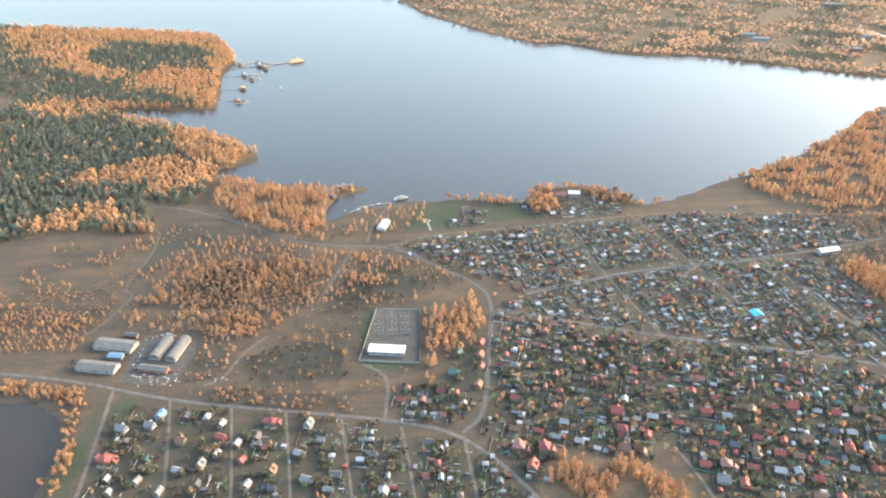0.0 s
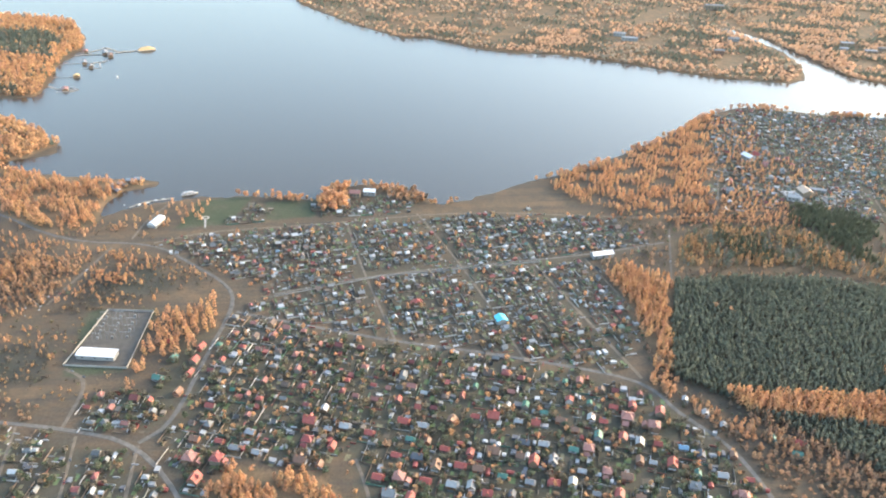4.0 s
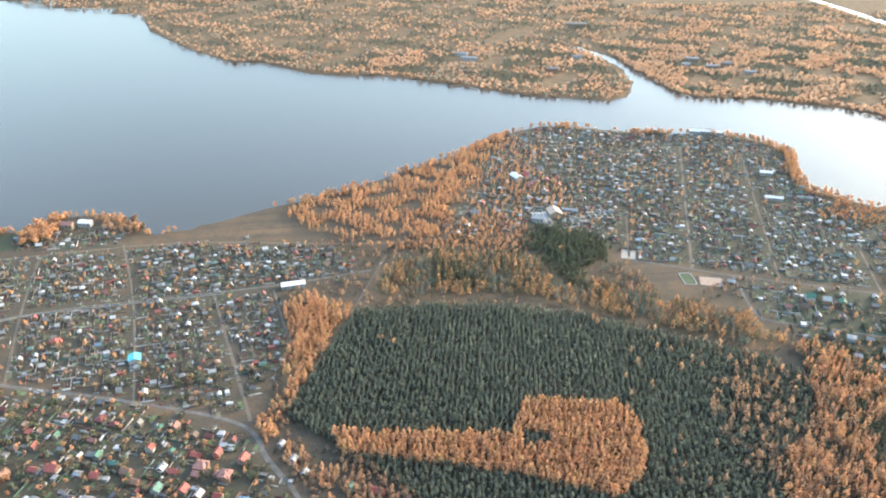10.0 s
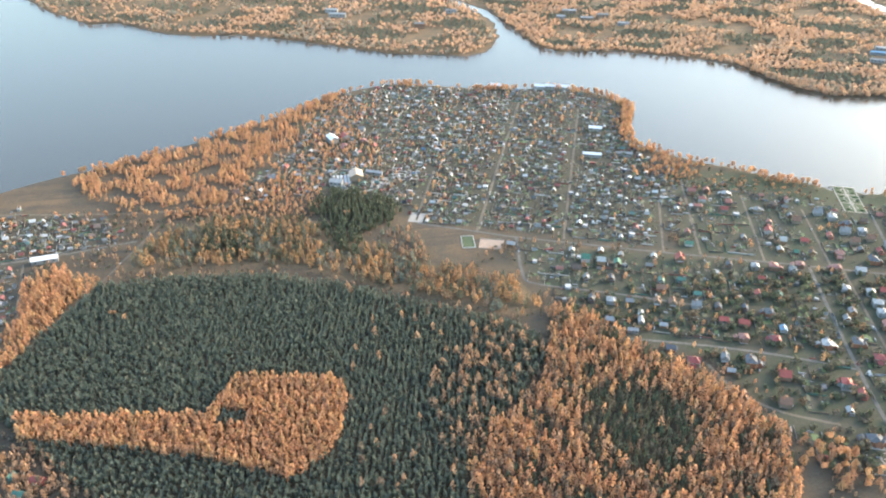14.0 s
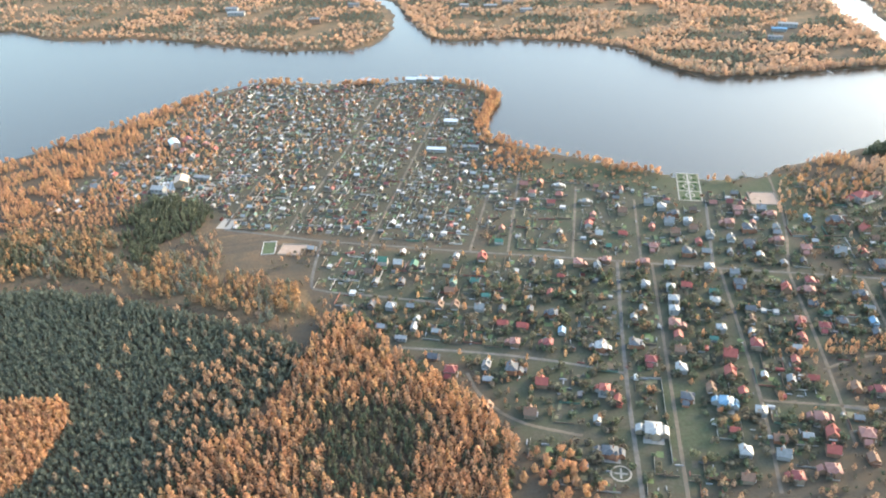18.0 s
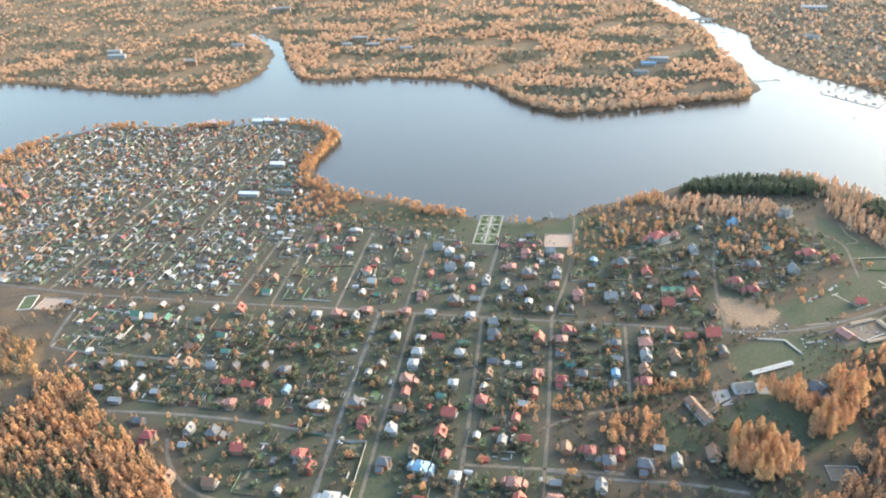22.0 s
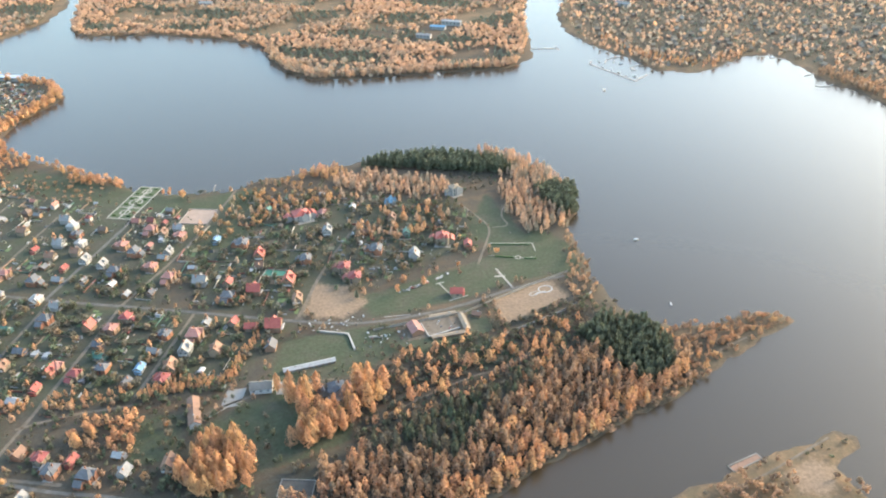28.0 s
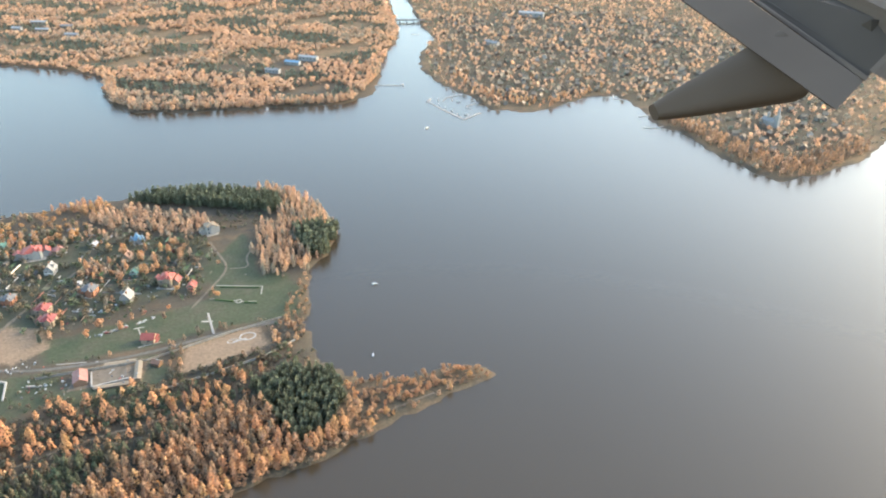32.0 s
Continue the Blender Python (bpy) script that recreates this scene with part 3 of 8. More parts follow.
cover["lawn"] = np.maximum(cover["lawn"], 0.75 * soft([(800, 560), (850, 602), (900, 590), (950, 548), (1000, 528), (1010, 480), (985, 500), (930, 520)], 16))
for line in LAWNS:
    cover["lawn"] = np.maximum(cover["lawn"], soft(line, 6))
    cover["soil"] *= 1 - soft(line, 6)
for line in SANDS:
    cover["sand"] = np.maximum(cover["sand"], soft(line, 6))
nx, ny = len(gx), len(gy)
idx = np.arange(nx * ny).reshape(ny, nx)
quads = np.stack([idx[:-1, :-1], idx[:-1, 1:], idx[1:, 1:], idx[1:, :-1]], -1).reshape(-1, 4)
ground = new("ground", make_mesh("ground", np.stack([X, Y, Z], -1).reshape(-1, 3), quads, [GROUND], None, True, {k: v.ravel() for k, v in cover.items()}))
tagged(ground, "autumn land of dry meadow, gardens and leaf litter round a lake", "ground", kind="structure")
wx = np.array([-9000.0, 9000.0])
lake = new("water", make_mesh("water", [(-9000, -9000, -0.6), (9000, -9000, -0.6), (9000, 9000, -0.6), (-9000, 9000, -0.6)], [(0, 1, 2, 3)], [WATER]))
tagged(lake, "calm grey-blue lake reflecting a hazy sky", "lake", kind="structure")


def road_strip(line, width, kind, rng):
    """A road along a line of corners, with rounded bends and slightly uneven edges, raised a hand's width on its bed."""
    pts = np.array(line, float)
    for _ in range(2):
        mid = [pts[0]]
        for a, b in zip(pts[:-1], pts[1:]):
            mid += [a * 0.75 + b * 0.25, a * 0.25 + b * 0.75]
        pts = np.array(mid + [pts[-1]])
    fine = []
    for a, b in zip(pts[:-1], pts[1:]):
        k = max(1, int(np.linalg.norm(b - a) / 6))
        fine += [a + (b - a) * i / k for i in range(k)]
    pts = np.array(fine + [pts[-1]])
    way = np.gradient(pts, axis=0)
    way /= np.linalg.norm(way, axis=1)[:, None] + 1e-9
    side = np.stack([-way[:, 1], way[:, 0]], 1)
    half = width * 0.30 * (1 + rng.uniform(-0.12, 0.12, len(pts)))[:, None]
    z = 0.10 if kind == 0 else 0.07
    a, b = pts + side * half, pts - side * half
    n = len(pts)
    edge = side * 0.25
    rows = [np.c_[a + edge, np.full(n, -0.05)], np.c_[a, np.full(n, z)], np.c_[b, np.full(n, z)], np.c_[b - edge, np.full(n, -0.05)]]
    v = np.concatenate(rows)
    f = [(r * n + i, r * n + i + 1, (r + 1) * n + i + 1, (r + 1) * n + i) for r in range(3) for i in range(n - 1)]
    return make_mesh("road", v, np.array(f)[:, ::-1], [ASPHALT if kind == 0 else DIRT])


rng = np.random.default_rng(7)
for line, width, kind in ROADS:
    r = new("road", road_strip(line, width, kind, rng))
    tagged(r, "narrow grey asphalt road through the settlement" if kind == 0 else "pale packed-dirt lane between garden plots", "road", kind="structure")


# ---- trees ----
def crown(kind, leaves, seed):
    """Corners and triangles of one tree of height 1, and which of them are trunk (0) or leaves (1)."""
    r = np.random.default_rng(seed)
    verts, faces, which = [], [], []
    top = 0.93 if kind == "pine" else 0.75
    sides = 4 if leaves > 40 else 3
    for z, rad in ((-0.03, 0.022), (top, 0.005)):
        for k in range(sides):
            verts.append((rad * math.cos(k * 6.283 / sides), rad * math.sin(k * 6.283 / sides), z))
    for k in range(sides):
        j = (k + 1) % sides
        faces += [(k, j, sides + j), (k, sides + j, sides + k)]
        which += [0, 0]
    lobes = [(r.normal(0, 0.07), r.normal(0, 0.07), r.uniform(0.35, 0.85), r.uniform(0.10, 0.17)) for _ in range(6)]
    for i in range(leaves):
        if kind == "pine":
            h = 1 - 0.82 * math.sqrt(r.uniform(0.0, 1.0))
            rad = 0.02 + 0.20 * (1 - h) ** 0.8 * r.uniform(0.55, 1.1)
            ang = r.uniform(0, 6.283)
            c = np.array([rad * math.cos(ang), rad * math.sin(ang), h])
            size = 0.085 * (46 / leaves) ** 0.4
            out = np.array([math.cos(ang), math.sin(ang), -0.35])
        elif kind == "birch":
            f = r.uniform(0.0, 1.0) ** 0.9
            ang = r.uniform(0, 6.283)
            bulge = 1 + 0.28 * math.sin(3 * ang + 9 * f + seed) + 0.18 * math.sin(14 * f + 2 * ang)
            rad = 0.215 * math.sin(math.pi * min(1.0, 0.12 + 0.88 * f ** 0.8)) ** 0.75 * bulge * r.uniform(0.55, 1.05)
            c = np.array([rad * math.cos(ang) + 0.02 * math.sin(7 * f), rad * math.sin(ang), 0.13 + 0.85 * f])
            size = 0.072 * (60 / leaves) ** 0.4
            out = np.array([math.cos(ang), math.sin(ang), 0.4])
        else:
            x, y, z, s = lobes[i % 6]
            d = r.normal(0, 1, 3)
            d /= np.linalg.norm(d)
            wide = {"birch": 1.0, "flame": 1.0, "round": 1.5, "bush": 2.2}[kind]
            c = np.array([(x + d[0] * s * r.uniform(0.5, 1.05)) * wide, (y + d[1] * s * r.uniform(0.5, 1.05)) * wide, min(1.0, max(0.15 if kind != "bush" else 0.02, z + d[2] * s * 1.3))])
            size = 0.085 * (wide ** 0.7) * (60 / leaves) ** 0.4
            out = d
        a = np.cross(out, r.normal(0, 1, 3))
        a /= np.linalg.norm(a) + 1e-9
        b = np.cross(out, a)
        b /= np.linalg.norm(b) + 1e-9
        b += out * r.uniform(-0.4, 0.4)
        n = len(verts)
        s1, s2 = size * r.uniform(0.7, 1.3), size * r.uniform(0.7, 1.3)
        verts += [tuple(c - a * s1 - b * s2 * 0.6), tuple(c + a * s1 - b * s2 * 0.5), tuple(c + b * s2 * 1.2)]
        faces.append((n, n + 1, n + 2))
        which.append(1)
    return np.array(verts), np.array(faces), np.array(which)


def wood(name, spots, heights, kind, leaves, material, label, seed=1, wide=1.0, category="trees", patchy=0.0):
    """A whole wood as one mesh."""
    r = np.random.default_rng(seed)
    models = [crown(kind, leaves, seed * 10 + k) for k in range(4)]
    pick = r.integers(0, 4, len(spots))
    V, F, W, T, base = [], [], [], [], 0
    for k, (v, f, w) in enumerate(models):
        some = np.nonzero(pick == k)[0]
        if not len(some):
            continue
        ang = r.uniform(0, 6.283, len(some))
        h = heights[some]
        s = h * wide * r.uniform(0.85, 1.2, len(some))
        c, sn = np.cos(ang), np.sin(ang)
        x = (v[None, :, 0] * c[:, None] - v[None, :, 1] * sn[:, None]) * s[:, None] + spots[some, 0][:, None]
        y = (v[None, :, 0] * sn[:, None] + v[None, :, 1] * c[:, None]) * s[:, None] + spots[some, 1][:, None]
        z = v[None, :, 2] * h[:, None]
        V.append(np.stack([x, y, z], -1).reshape(-1, 3))
        F.append((f[None] + (base + np.arange(len(some)) * len(v))[:, None, None]).reshape(-1, 3))
        W.append(np.tile(w, len(some)))
        px, py = spots[some, 0], spots[some, 1]
        drift = 0.5 + 0.25 * np.sin(px * 0.021 + 2.1 * np.sin(py * 0.013) + seed) + 0.25 * np.sin(py * 0.027 + 1.7 * np.sin(px * 0.017))
        T.append(np.repeat(np.mod(r.uniform(0, 1, len(some)) * (1 - patchy) + drift * patchy, 1.0), len(v)))
        base += len(some) * len(v)
    ob = new(name, make_mesh(name, np.concatenate(V), np.concatenate(F), [BARK, material], np.concatenate(W), False, {"tint": np.concatenate(T)}))
    return tagged(ob, label, category, kind="stuff")


def scatter(poly, step, seed, jitter=0.4, turn=0.0, keep=1.0, road=1.5, inland_by=1.5):
    """Spots on an uneven grid inside an outline, off the roads and the water."""
    r = np.random.default_rng(seed)
    poly = np.asarray(poly, float)
    c = poly.mean(0)
    reach = np.abs(poly - c).max() * 1.5
    k = np.arange(-reach, reach, step)
    u, v = np.meshgrid(k, k)
    u, v = u + r.uniform(-jitter, jitter, u.shape) * step, v + r.uniform(-jitter, jitter, v.shape) * step
    a = radians(turn)
    x, y = (c[0] + u * math.cos(a) - v * math.sin(a)).ravel(), (c[1] + u * math.sin(a) + v * math.cos(a)).ravel()
    ok = inside(poly, x, y) & (r.uniform(0, 1, x.shape) < keep)
    x, y = x[ok], y[ok]
    ok = (road_distance(x, y) > road) & (shore_distance(x, y) > inland_by)
    for line in CLEAR:
        ok &= ~inside(np.array(line, float), x, y)
    return np.stack([x[ok], y[ok]], 1)


def frayed(poly, spots, seed, depth=9.0):
    """Thins spots towards the edge of an outline, so that a wood ends unevenly."""
    poly = np.asarray(poly, float)
    d = to_line(poly, spots[:, 0], spots[:, 1], True)
    r = np.random.default_rng(seed)
    wave = 4.0 * np.sin(spots[:, 0] * 0.21 + 1.7 * np.sin(spots[:, 1] * 0.13)) * np.sin(spots[:, 1] * 0.17)
    return spots[(d + wave) / depth > r.uniform(0, 1, len(spots)) ** 1.5]


def without(spots, *names):
    for n in names:
        spots = spots[~inside(WOODS[n], spots[:, 0], spots[:, 1])]
    return spots


def tall(spots, low, high, seed):
    return np.random.default_rng(seed).uniform(low, high, len(spots))


s = without(scatter(PINES, 2.9, 1, 0.30, -12), "LARCH", "OAKS")
s = np.concatenate([s, scatter(LARCH_GAP, 2.9, 1, 0.24, -12)])
wood("pine_plantation", s, tall(s, 4.8, 6.4, 1), "pine", 30, PINE, "dense dark green pine plantation in planted rows", 1, 1.3)
s = without(scatter(LARCH, 2.7, 2, 0.38), "LARCH_GAP")
wood("larch_stand", s, tall(s, 6.0, 8.6, 2), "birch", 44, GOLD, "golden orange larch stand inside the dark pine wood", 2, 0.95)
s = scatter(OAKS, 3.1, 3, 0.45)
hollow = ((s[:, 0] - 691) / 28) ** 2 + ((s[:, 1] - 297) / 35) ** 2 < 1 + 0.3 * np.sin(s[:, 0] * 0.4) + 0.25 * np.sin(s[:, 1] * 0.5) + np.random.default_rng(13).normal(0, 0.35, len(s))
share = np.random.default_rng(14).uniform(0, 1, len(s)) + 0.25 * np.sin(s[:, 0] * 0.16 + 2 * np.sin(s[:, 1] * 0.12))
for some, leafy, told, seed in ((share < 0.5, GOLD, "autumn birch wood in bright orange", 3), ((share >= 0.5) & (share < 0.82), RUST, "autumn birch wood in rust and brown", 15)):
    wood("autumn_forest", s[~hollow & some], tall(s[~hollow & some], 6.0, 9.6, seed), "birch", 60, leafy, told, seed, 0.9)
wood("mixed_forest", s[~hollow & (share >= 0.82)], tall(s[~hollow & (share >= 0.82)], 4.5, 7.5, 16), "pine", 40, NEEDLE, "dark pines standing in the autumn wood", 16, 1.1)
wood("mixed_forest", s[hollow], tall(s[hollow], 5.0, 7.6, 3), "birch", 50, GARDEN, "dark green and brown hollow inside the autumn wood", 6, 1.0)
s = np.concatenate([without(scatter(PINES, 7.0, 4, 0.5, keep=0.35), "LARCH", "OAKS"), scatter([(560, 250), (600, 300), (650, 330), (668, 375), (640, 400), (560, 330), (545, 300), (540, 250)], 5.0, 5, 0.5, keep=0.6)])
s = s[(s[:, 0] > 590) | (s[:, 0] > 545) & (np.sin(s[:, 0] * 5.3 + s[:, 1] * 3.1) > 0.75)]
wood("rust_forest", s, tall(s, 6.2, 8.6, 4), "birch", 54, RUST, "scattered rust-brown trees among dark pines", 4, 1.0)
for k, (name, step, lo, hi, kind, mat, label) in enumerate((
        ("PINES_NORTH", 3.2, 4.6, 7.2, "pine", NEEDLE, "dark pine clump by the settlement"), ("WOOD_EDGE", 3.6, 4.5, 7.5, "birch", GOLD, "orange birches along the wood edge"),
        ("WOOD_NORTH", 3.6, 5, 8.5, "birch", MIXED, "mixed wood of orange birch and dark spruce"), ("SHORE_WOOD", 4.0, 4, 7, "birch", GOLD, "golden birches along the lake shore"),
        ("COVE_WOOD", 4.4, 5, 9, "birch", GOLD, "russet wood round the cove"), ("SCRUB", 4.6, 3.5, 7, "birch", RUST, "loose scrub of brown and orange trees on dry meadow"),
        ("ROAD_WOOD", 4.6, 5, 9, "birch", GOLD, "orange trees beside the road"), ("GROVE", 3.6, 4.5, 8.5, "birch", GOLD, "round-crowned golden grove among the houses"),
        ("CAPE_PINES", 2.9, 7.5, 9.5, "pine", NEEDLE, "dark pine stand on the cape"), ("CAPE_PINES_EAST", 2.9, 8, 10, "pine", NEEDLE, "dark pine clump at the water"),
        ("CAPE_WOOD", 3.5, 5, 9, "birch", PALE, "pale golden birches on the cape"), ("SPIT_PINES", 2.9, 6.5, 9, "pine", NEEDLE, "dark pines at the root of the spit"),
        ("BANK_WOOD", 3.3, 5.5, 10.5, "birch", RUST, "mixed autumn wood on the river bank"))):
    s = scatter(WOODS[name], step, 20 + k, 0.45, keep=0.95 if name == "BANK_WOOD" else 1.0)
    if name == "PINES_NORTH":
        s = frayed(WOODS[name], s, 20 + k, 14.0)
    if kind == "birch":
        s = frayed(WOODS[name], s, 20 + k, 3.0 if name == "BANK_WOOD" else 9.0)
    if name in ("SCRUB", "SHORE_WOOD", "WOOD_NORTH", "COVE_WOOD", "GROVE"):
        gap = np.sin(s[:, 0] * 0.16 + 2 * np.sin(s[:, 1] * 0.06)) + np.sin(s[:, 1] * 0.19 + np.sin(s[:, 0] * 0.08)) + 0.5 * np.sin(s[:, 0] * 0.37 + s[:, 1] * 0.29)
        s = s[gap > {"SCRUB": -0.7, "SHORE_WOOD": -0.6, "WOOD_NORTH": -1.5, "COVE_WOOD": -0.9, "GROVE": -0.5}[name]]
    if name == "WOOD_NORTH":
        s = without(s, "PINES_NORTH")
        dull = np.sin(s[:, 0] * 0.13) + np.random.default_rng(12).normal(0, 0.8, len(s)) > 0.7
        wood("birch_wood", s[dull], tall(s[dull], 4.5, 8, 57), "birch", 60, THICKET, "dull grey-brown trees at the wood edge", 57, 1.1)
        s = s[~dull]
    if name == "CAPE_WOOD":
        s = without(s, "CAPE_PINES", "CAPE_PINES_EAST")
    if name == "BANK_WOOD":
        s = without(s, "SPIT_PINES")
    if name == "BANK_WOOD":
        r = np.random.default_rng(9)
        share = r.uniform(0, 1, len(s))
        hollow = np.array([(1088, 252), (1092, 278), (1130, 291), (1160, 293), (1172, 284), (1149, 272), (1136, 264), (1126, 242)], float)
        d = to_line(hollow, s[:, 0], s[:, 1], True)
        green = np.clip(0.5 + np.where(inside(hollow, s[:, 0], s[:, 1]), d, -d) / 10, 0, 1) > 0.1 + 0.62 * share
        rim = (shore_distance(s[:, 0], s[:, 1]) < 9 + 9 * share) & ~green | (share > 0.86) & ~green
        for part_of, leafy, told in ((green, GARDEN, "dark green and brown trees in the hollow of the river bank"), (rim, GOLD, "golden trees along the edge of the water")):
            wood("birch_wood", s[part_of], tall(s[part_of], lo * (0.9 if leafy is GARDEN else 1), hi * (0.9 if leafy is GARDEN else 1), 21 + k), kind, 100, leafy, told, 60 + k, 0.95)
        s = s[~green & ~rim]
    wood({"pine": "pine_stand", "birch": "birch_wood", "round": "grove"}[kind], s, tall(s, lo, hi, 20 + k), kind, {"BANK_WOOD": 140, "CAPE_WOOD": 90, "SPIT_PINES": 110, "CAPE_PINES": 80, "GROVE": 110}.get(name, 60), mat, label, 20 + k, {"CAPE_WOOD": 0.9, "BANK_WOOD": 0.95}.get(name, 1.05) if kind == "birch" else 1.25 if mat is NEEDLE else 1.0)
s = scatter([(574, 527), (612, 535), (612, 478), (640, 470), (665, 440), (640, 440), (579, 474)], 3.4, 45, 0.45)
s = s[np.sin(s[:, 0] * 0.19 + 2 * np.sin(s[:, 1] * 0.11)) + np.random.default_rng(47).normal(0, 0.7, len(s)) > -0.5]
wood("birch_wood", s[::2], tall(s[::2], 3.2, 6.2, 45), "birch", 60, RUST, "rusty young birches round the brown clearing", 45, 1.1)
wood("birch_wood", s[1::2], tall(s[1::2], 3.0, 5.6, 48), "birch", 60, THICKET, "olive-toned trees round the brown clearing", 48, 1.1)
s = scatter([(455, 554), (484, 542), (491, 512), (462, 513)], 3.6, 46, 0.45)
s = np.concatenate([s, scatter([(440, 520), (450, 572), (540, 560), (556, 500), (500, 500)], 8.0, 49, 0.49, keep=0.7)])
wood("pine_stand", s, tall(s, 5, 8, 46), "pine", 50, NEEDLE, "dark spruces among the birches of the wood edge", 46, 1.2)
s = scatter(WEST_WOOD, 5.6, 50, 0.48)
s = s[(s[:, 0] > -430) | ((s[:, 0] > -720) & (s[:, 1] > 1000) & (np.sin(s[:, 0] * 7.1 + s[:, 1] * 3.3) > -0.3))]
WEST_GOLD = [[(-590, 1345), (-513, 1377), (-426, 1388), (-301, 1356), (-211, 1237), (-194, 1139), (-188, 949), (-247, 966), (-313, 1042), (-402, 1103), (-548, 1235)],
    [(-324, 931), (-290, 948), (-249, 914), (-170, 896), (-120, 794), (-134, 764), (-172, 760), (-199, 818), (-241, 874)], [(-444, 963), (-407, 970), (-363, 955), (-332, 985), (-280, 937), (-315, 900)],
    [(-290, 735), (-209, 775), (-154, 716), (-154, 684), (-226, 708), (-245, 700)], [(-290, 640), (-240, 672), (-185, 624), (-270, 620)]]
WEST_DARK = [(-414, 1223), (-365, 1251), (-276, 1226), (-218, 1172), (-230, 1100), (-273, 1090), (-334, 1096), (-387, 1129)]
sway = 14 * np.sin(s[:, 0] * 0.06 + 2 * np.sin(s[:, 1] * 0.04)) + np.random.default_rng(53).normal(0, 8, len(s))
golden = np.zeros(len(s), bool)
for line in WEST_GOLD:
    golden |= inside(np.array(line, float), s[:, 0] + sway, s[:, 1] + sway * 0.7)
golden &= ~inside(np.array(WEST_DARK, float), s[:, 0] + sway, s[:, 1] - sway)
golden |= shore_distance(s[:, 0], s[:, 1]) < 16 + sway * 0.5
dark = golden == (np.random.default_rng(56).uniform(0, 1, len(s)) < 0.04)
some = dark & (np.random.default_rng(54).uniform(0, 1, len(s)) < 0.16)
wood("spruce_wood", s[dark & ~some], tall(s[dark & ~some], 7, 10, 51), "pine", 20, PINE, "dark spruce wood west of the lake", 51, 1.25)
wood("birch_wood", s[some], tall(s[some], 6, 9, 55), "birch", 28, THICKET, "olive-brown trees among the spruces", 55, 1.5)
wood("birch_wood", s[~dark], tall(s[~dark], 6, 9, 52), "birch", 28, GOLD, "russet birch wood west of the lake", 52, 1.5, patchy=0.45)


# gaps in the far woods, shifted towards the camera to show buildings: middle and radius
OPENINGS = [(592, 1184, 17), (585, 1212, 15), (699, 1104, 13), (757, 1180, 13), (941, 1111, 15), (907, 1126, 12), (1244, 888, 22), (1262, 900, 18), (1222, 858, 14), (982, 1075, 13), (928, 1153, 15), (968, 1121, 13), (640, 1130, 10), (680, 1150, 10), (1120, 960, 12), (1150, 990, 12), (1180, 920, 10)]


def far_wood(poly, seed, step, low, high):
    s = scatter(poly, step, seed, 0.49, inland_by=2.0, road=-99)
    x, y = s[:, 0], s[:, 1]
    gap = np.sin(x * 0.031 + 1.7 * np.sin(y * 0.017)) + np.sin(y * 0.043 + 1.3 * np.sin(x * 0.023)) + 0.8 * np.sin(x * 0.083 - y * 0.061 + 2 * np.sin(x * 0.012)) + 0.5 * np.sin(x * 0.17 + y * 0.21)
    r = np.random.default_rng(seed + 5)
    for cx, cy, rad in OPENINGS:
        far = (x - cx) ** 2 + (y - cy + 6) ** 2 > rad ** 2
        s, x, y, gap = s[far], x[far], y[far], gap[far]
    keep = (y < 1250) | (r.uniform(0, 1, len(s)) < 0.5)
    s, x, y, gap = s[keep], x[keep], y[keep], gap[keep]
    return s[(gap < 1.25 + r.normal(0, 0.25, len(s))) | ((shore_distance(x, y) < 30) & (r.uniform(0, 1, len(s)) < 0.9))]


s = far_wood([(-400, 1900), (100, 1400), (240, 1190), (480, 1090), (640, 985), (730, 960), (790, 1010), (800, 1300), (1000, 1700)], 60, 6.6, 6, 10)
leafy = np.sin(s[:, 0] * 0.045 + 2.2 * np.sin(s[:, 1] * 0.03)) + 0.8 * np.sin(s[:, 1] * 0.08 + s[:, 0] * 0.03) + np.random.default_rng(605).normal(0, 0.5, len(s)) > -0.3
leafy |= shore_distance(s[:, 0], s[:, 1]) < 14
wood("far_woods", s[leafy], tall(s[leafy], 4.0, 6.8, 60), "round", 14, PALE, "far shore covered in pale orange autumn woods", 60, 1.35, patchy=0.45)
wood("far_woods", s[~leafy], tall(s[~leafy], 4.0, 7.0, 606), "pine", 16, PINE, "dull green conifers between the far birches", 606, 1.6)
s = far_wood([(815, 1260), (820, 980), (860, 955), (1000, 915), (1050, 860), (1060, 780), (1110, 740), (1290, 735), (1340, 850), (1390, 1050), (1400, 1600), (820, 1600)], 61, 6.0, 6, 10)
leafy = np.sin(s[:, 0] * 0.045 + 2.2 * np.sin(s[:, 1] * 0.03)) + 0.8 * np.sin(s[:, 1] * 0.08 + s[:, 0] * 0.03) + np.random.default_rng(615).normal(0, 0.5, len(s)) > -0.3
leafy |= shore_distance(s[:, 0], s[:, 1]) < 14
wood("far_woods", s[leafy], tall(s[leafy], 4.0, 7.2, 61), "round", 17, PALE, "wooded promontory in orange autumn colours", 61, 1.35, patchy=0.45)
wood("far_woods", s[~leafy], tall(s[~leafy], 4.0, 7.0, 616), "pine", 16, PINE, "dull green conifers between the far birches", 616, 1.6)
s = scatter([(1380, 780), (1420, 690), (1560, 700), (1570, 490), (1700, 520), (2000, 600), (2000, 1500), (1430, 1500), (1400, 950)], 8.2, 62, 0.49, inland_by=2.0, road=-99)
leafy = np.sin(s[:, 0] * 0.09 + 2 * np.sin(s[:, 1] * 0.05)) + np.random.default_rng(63).normal(0, 0.7, len(s)) > -0.4
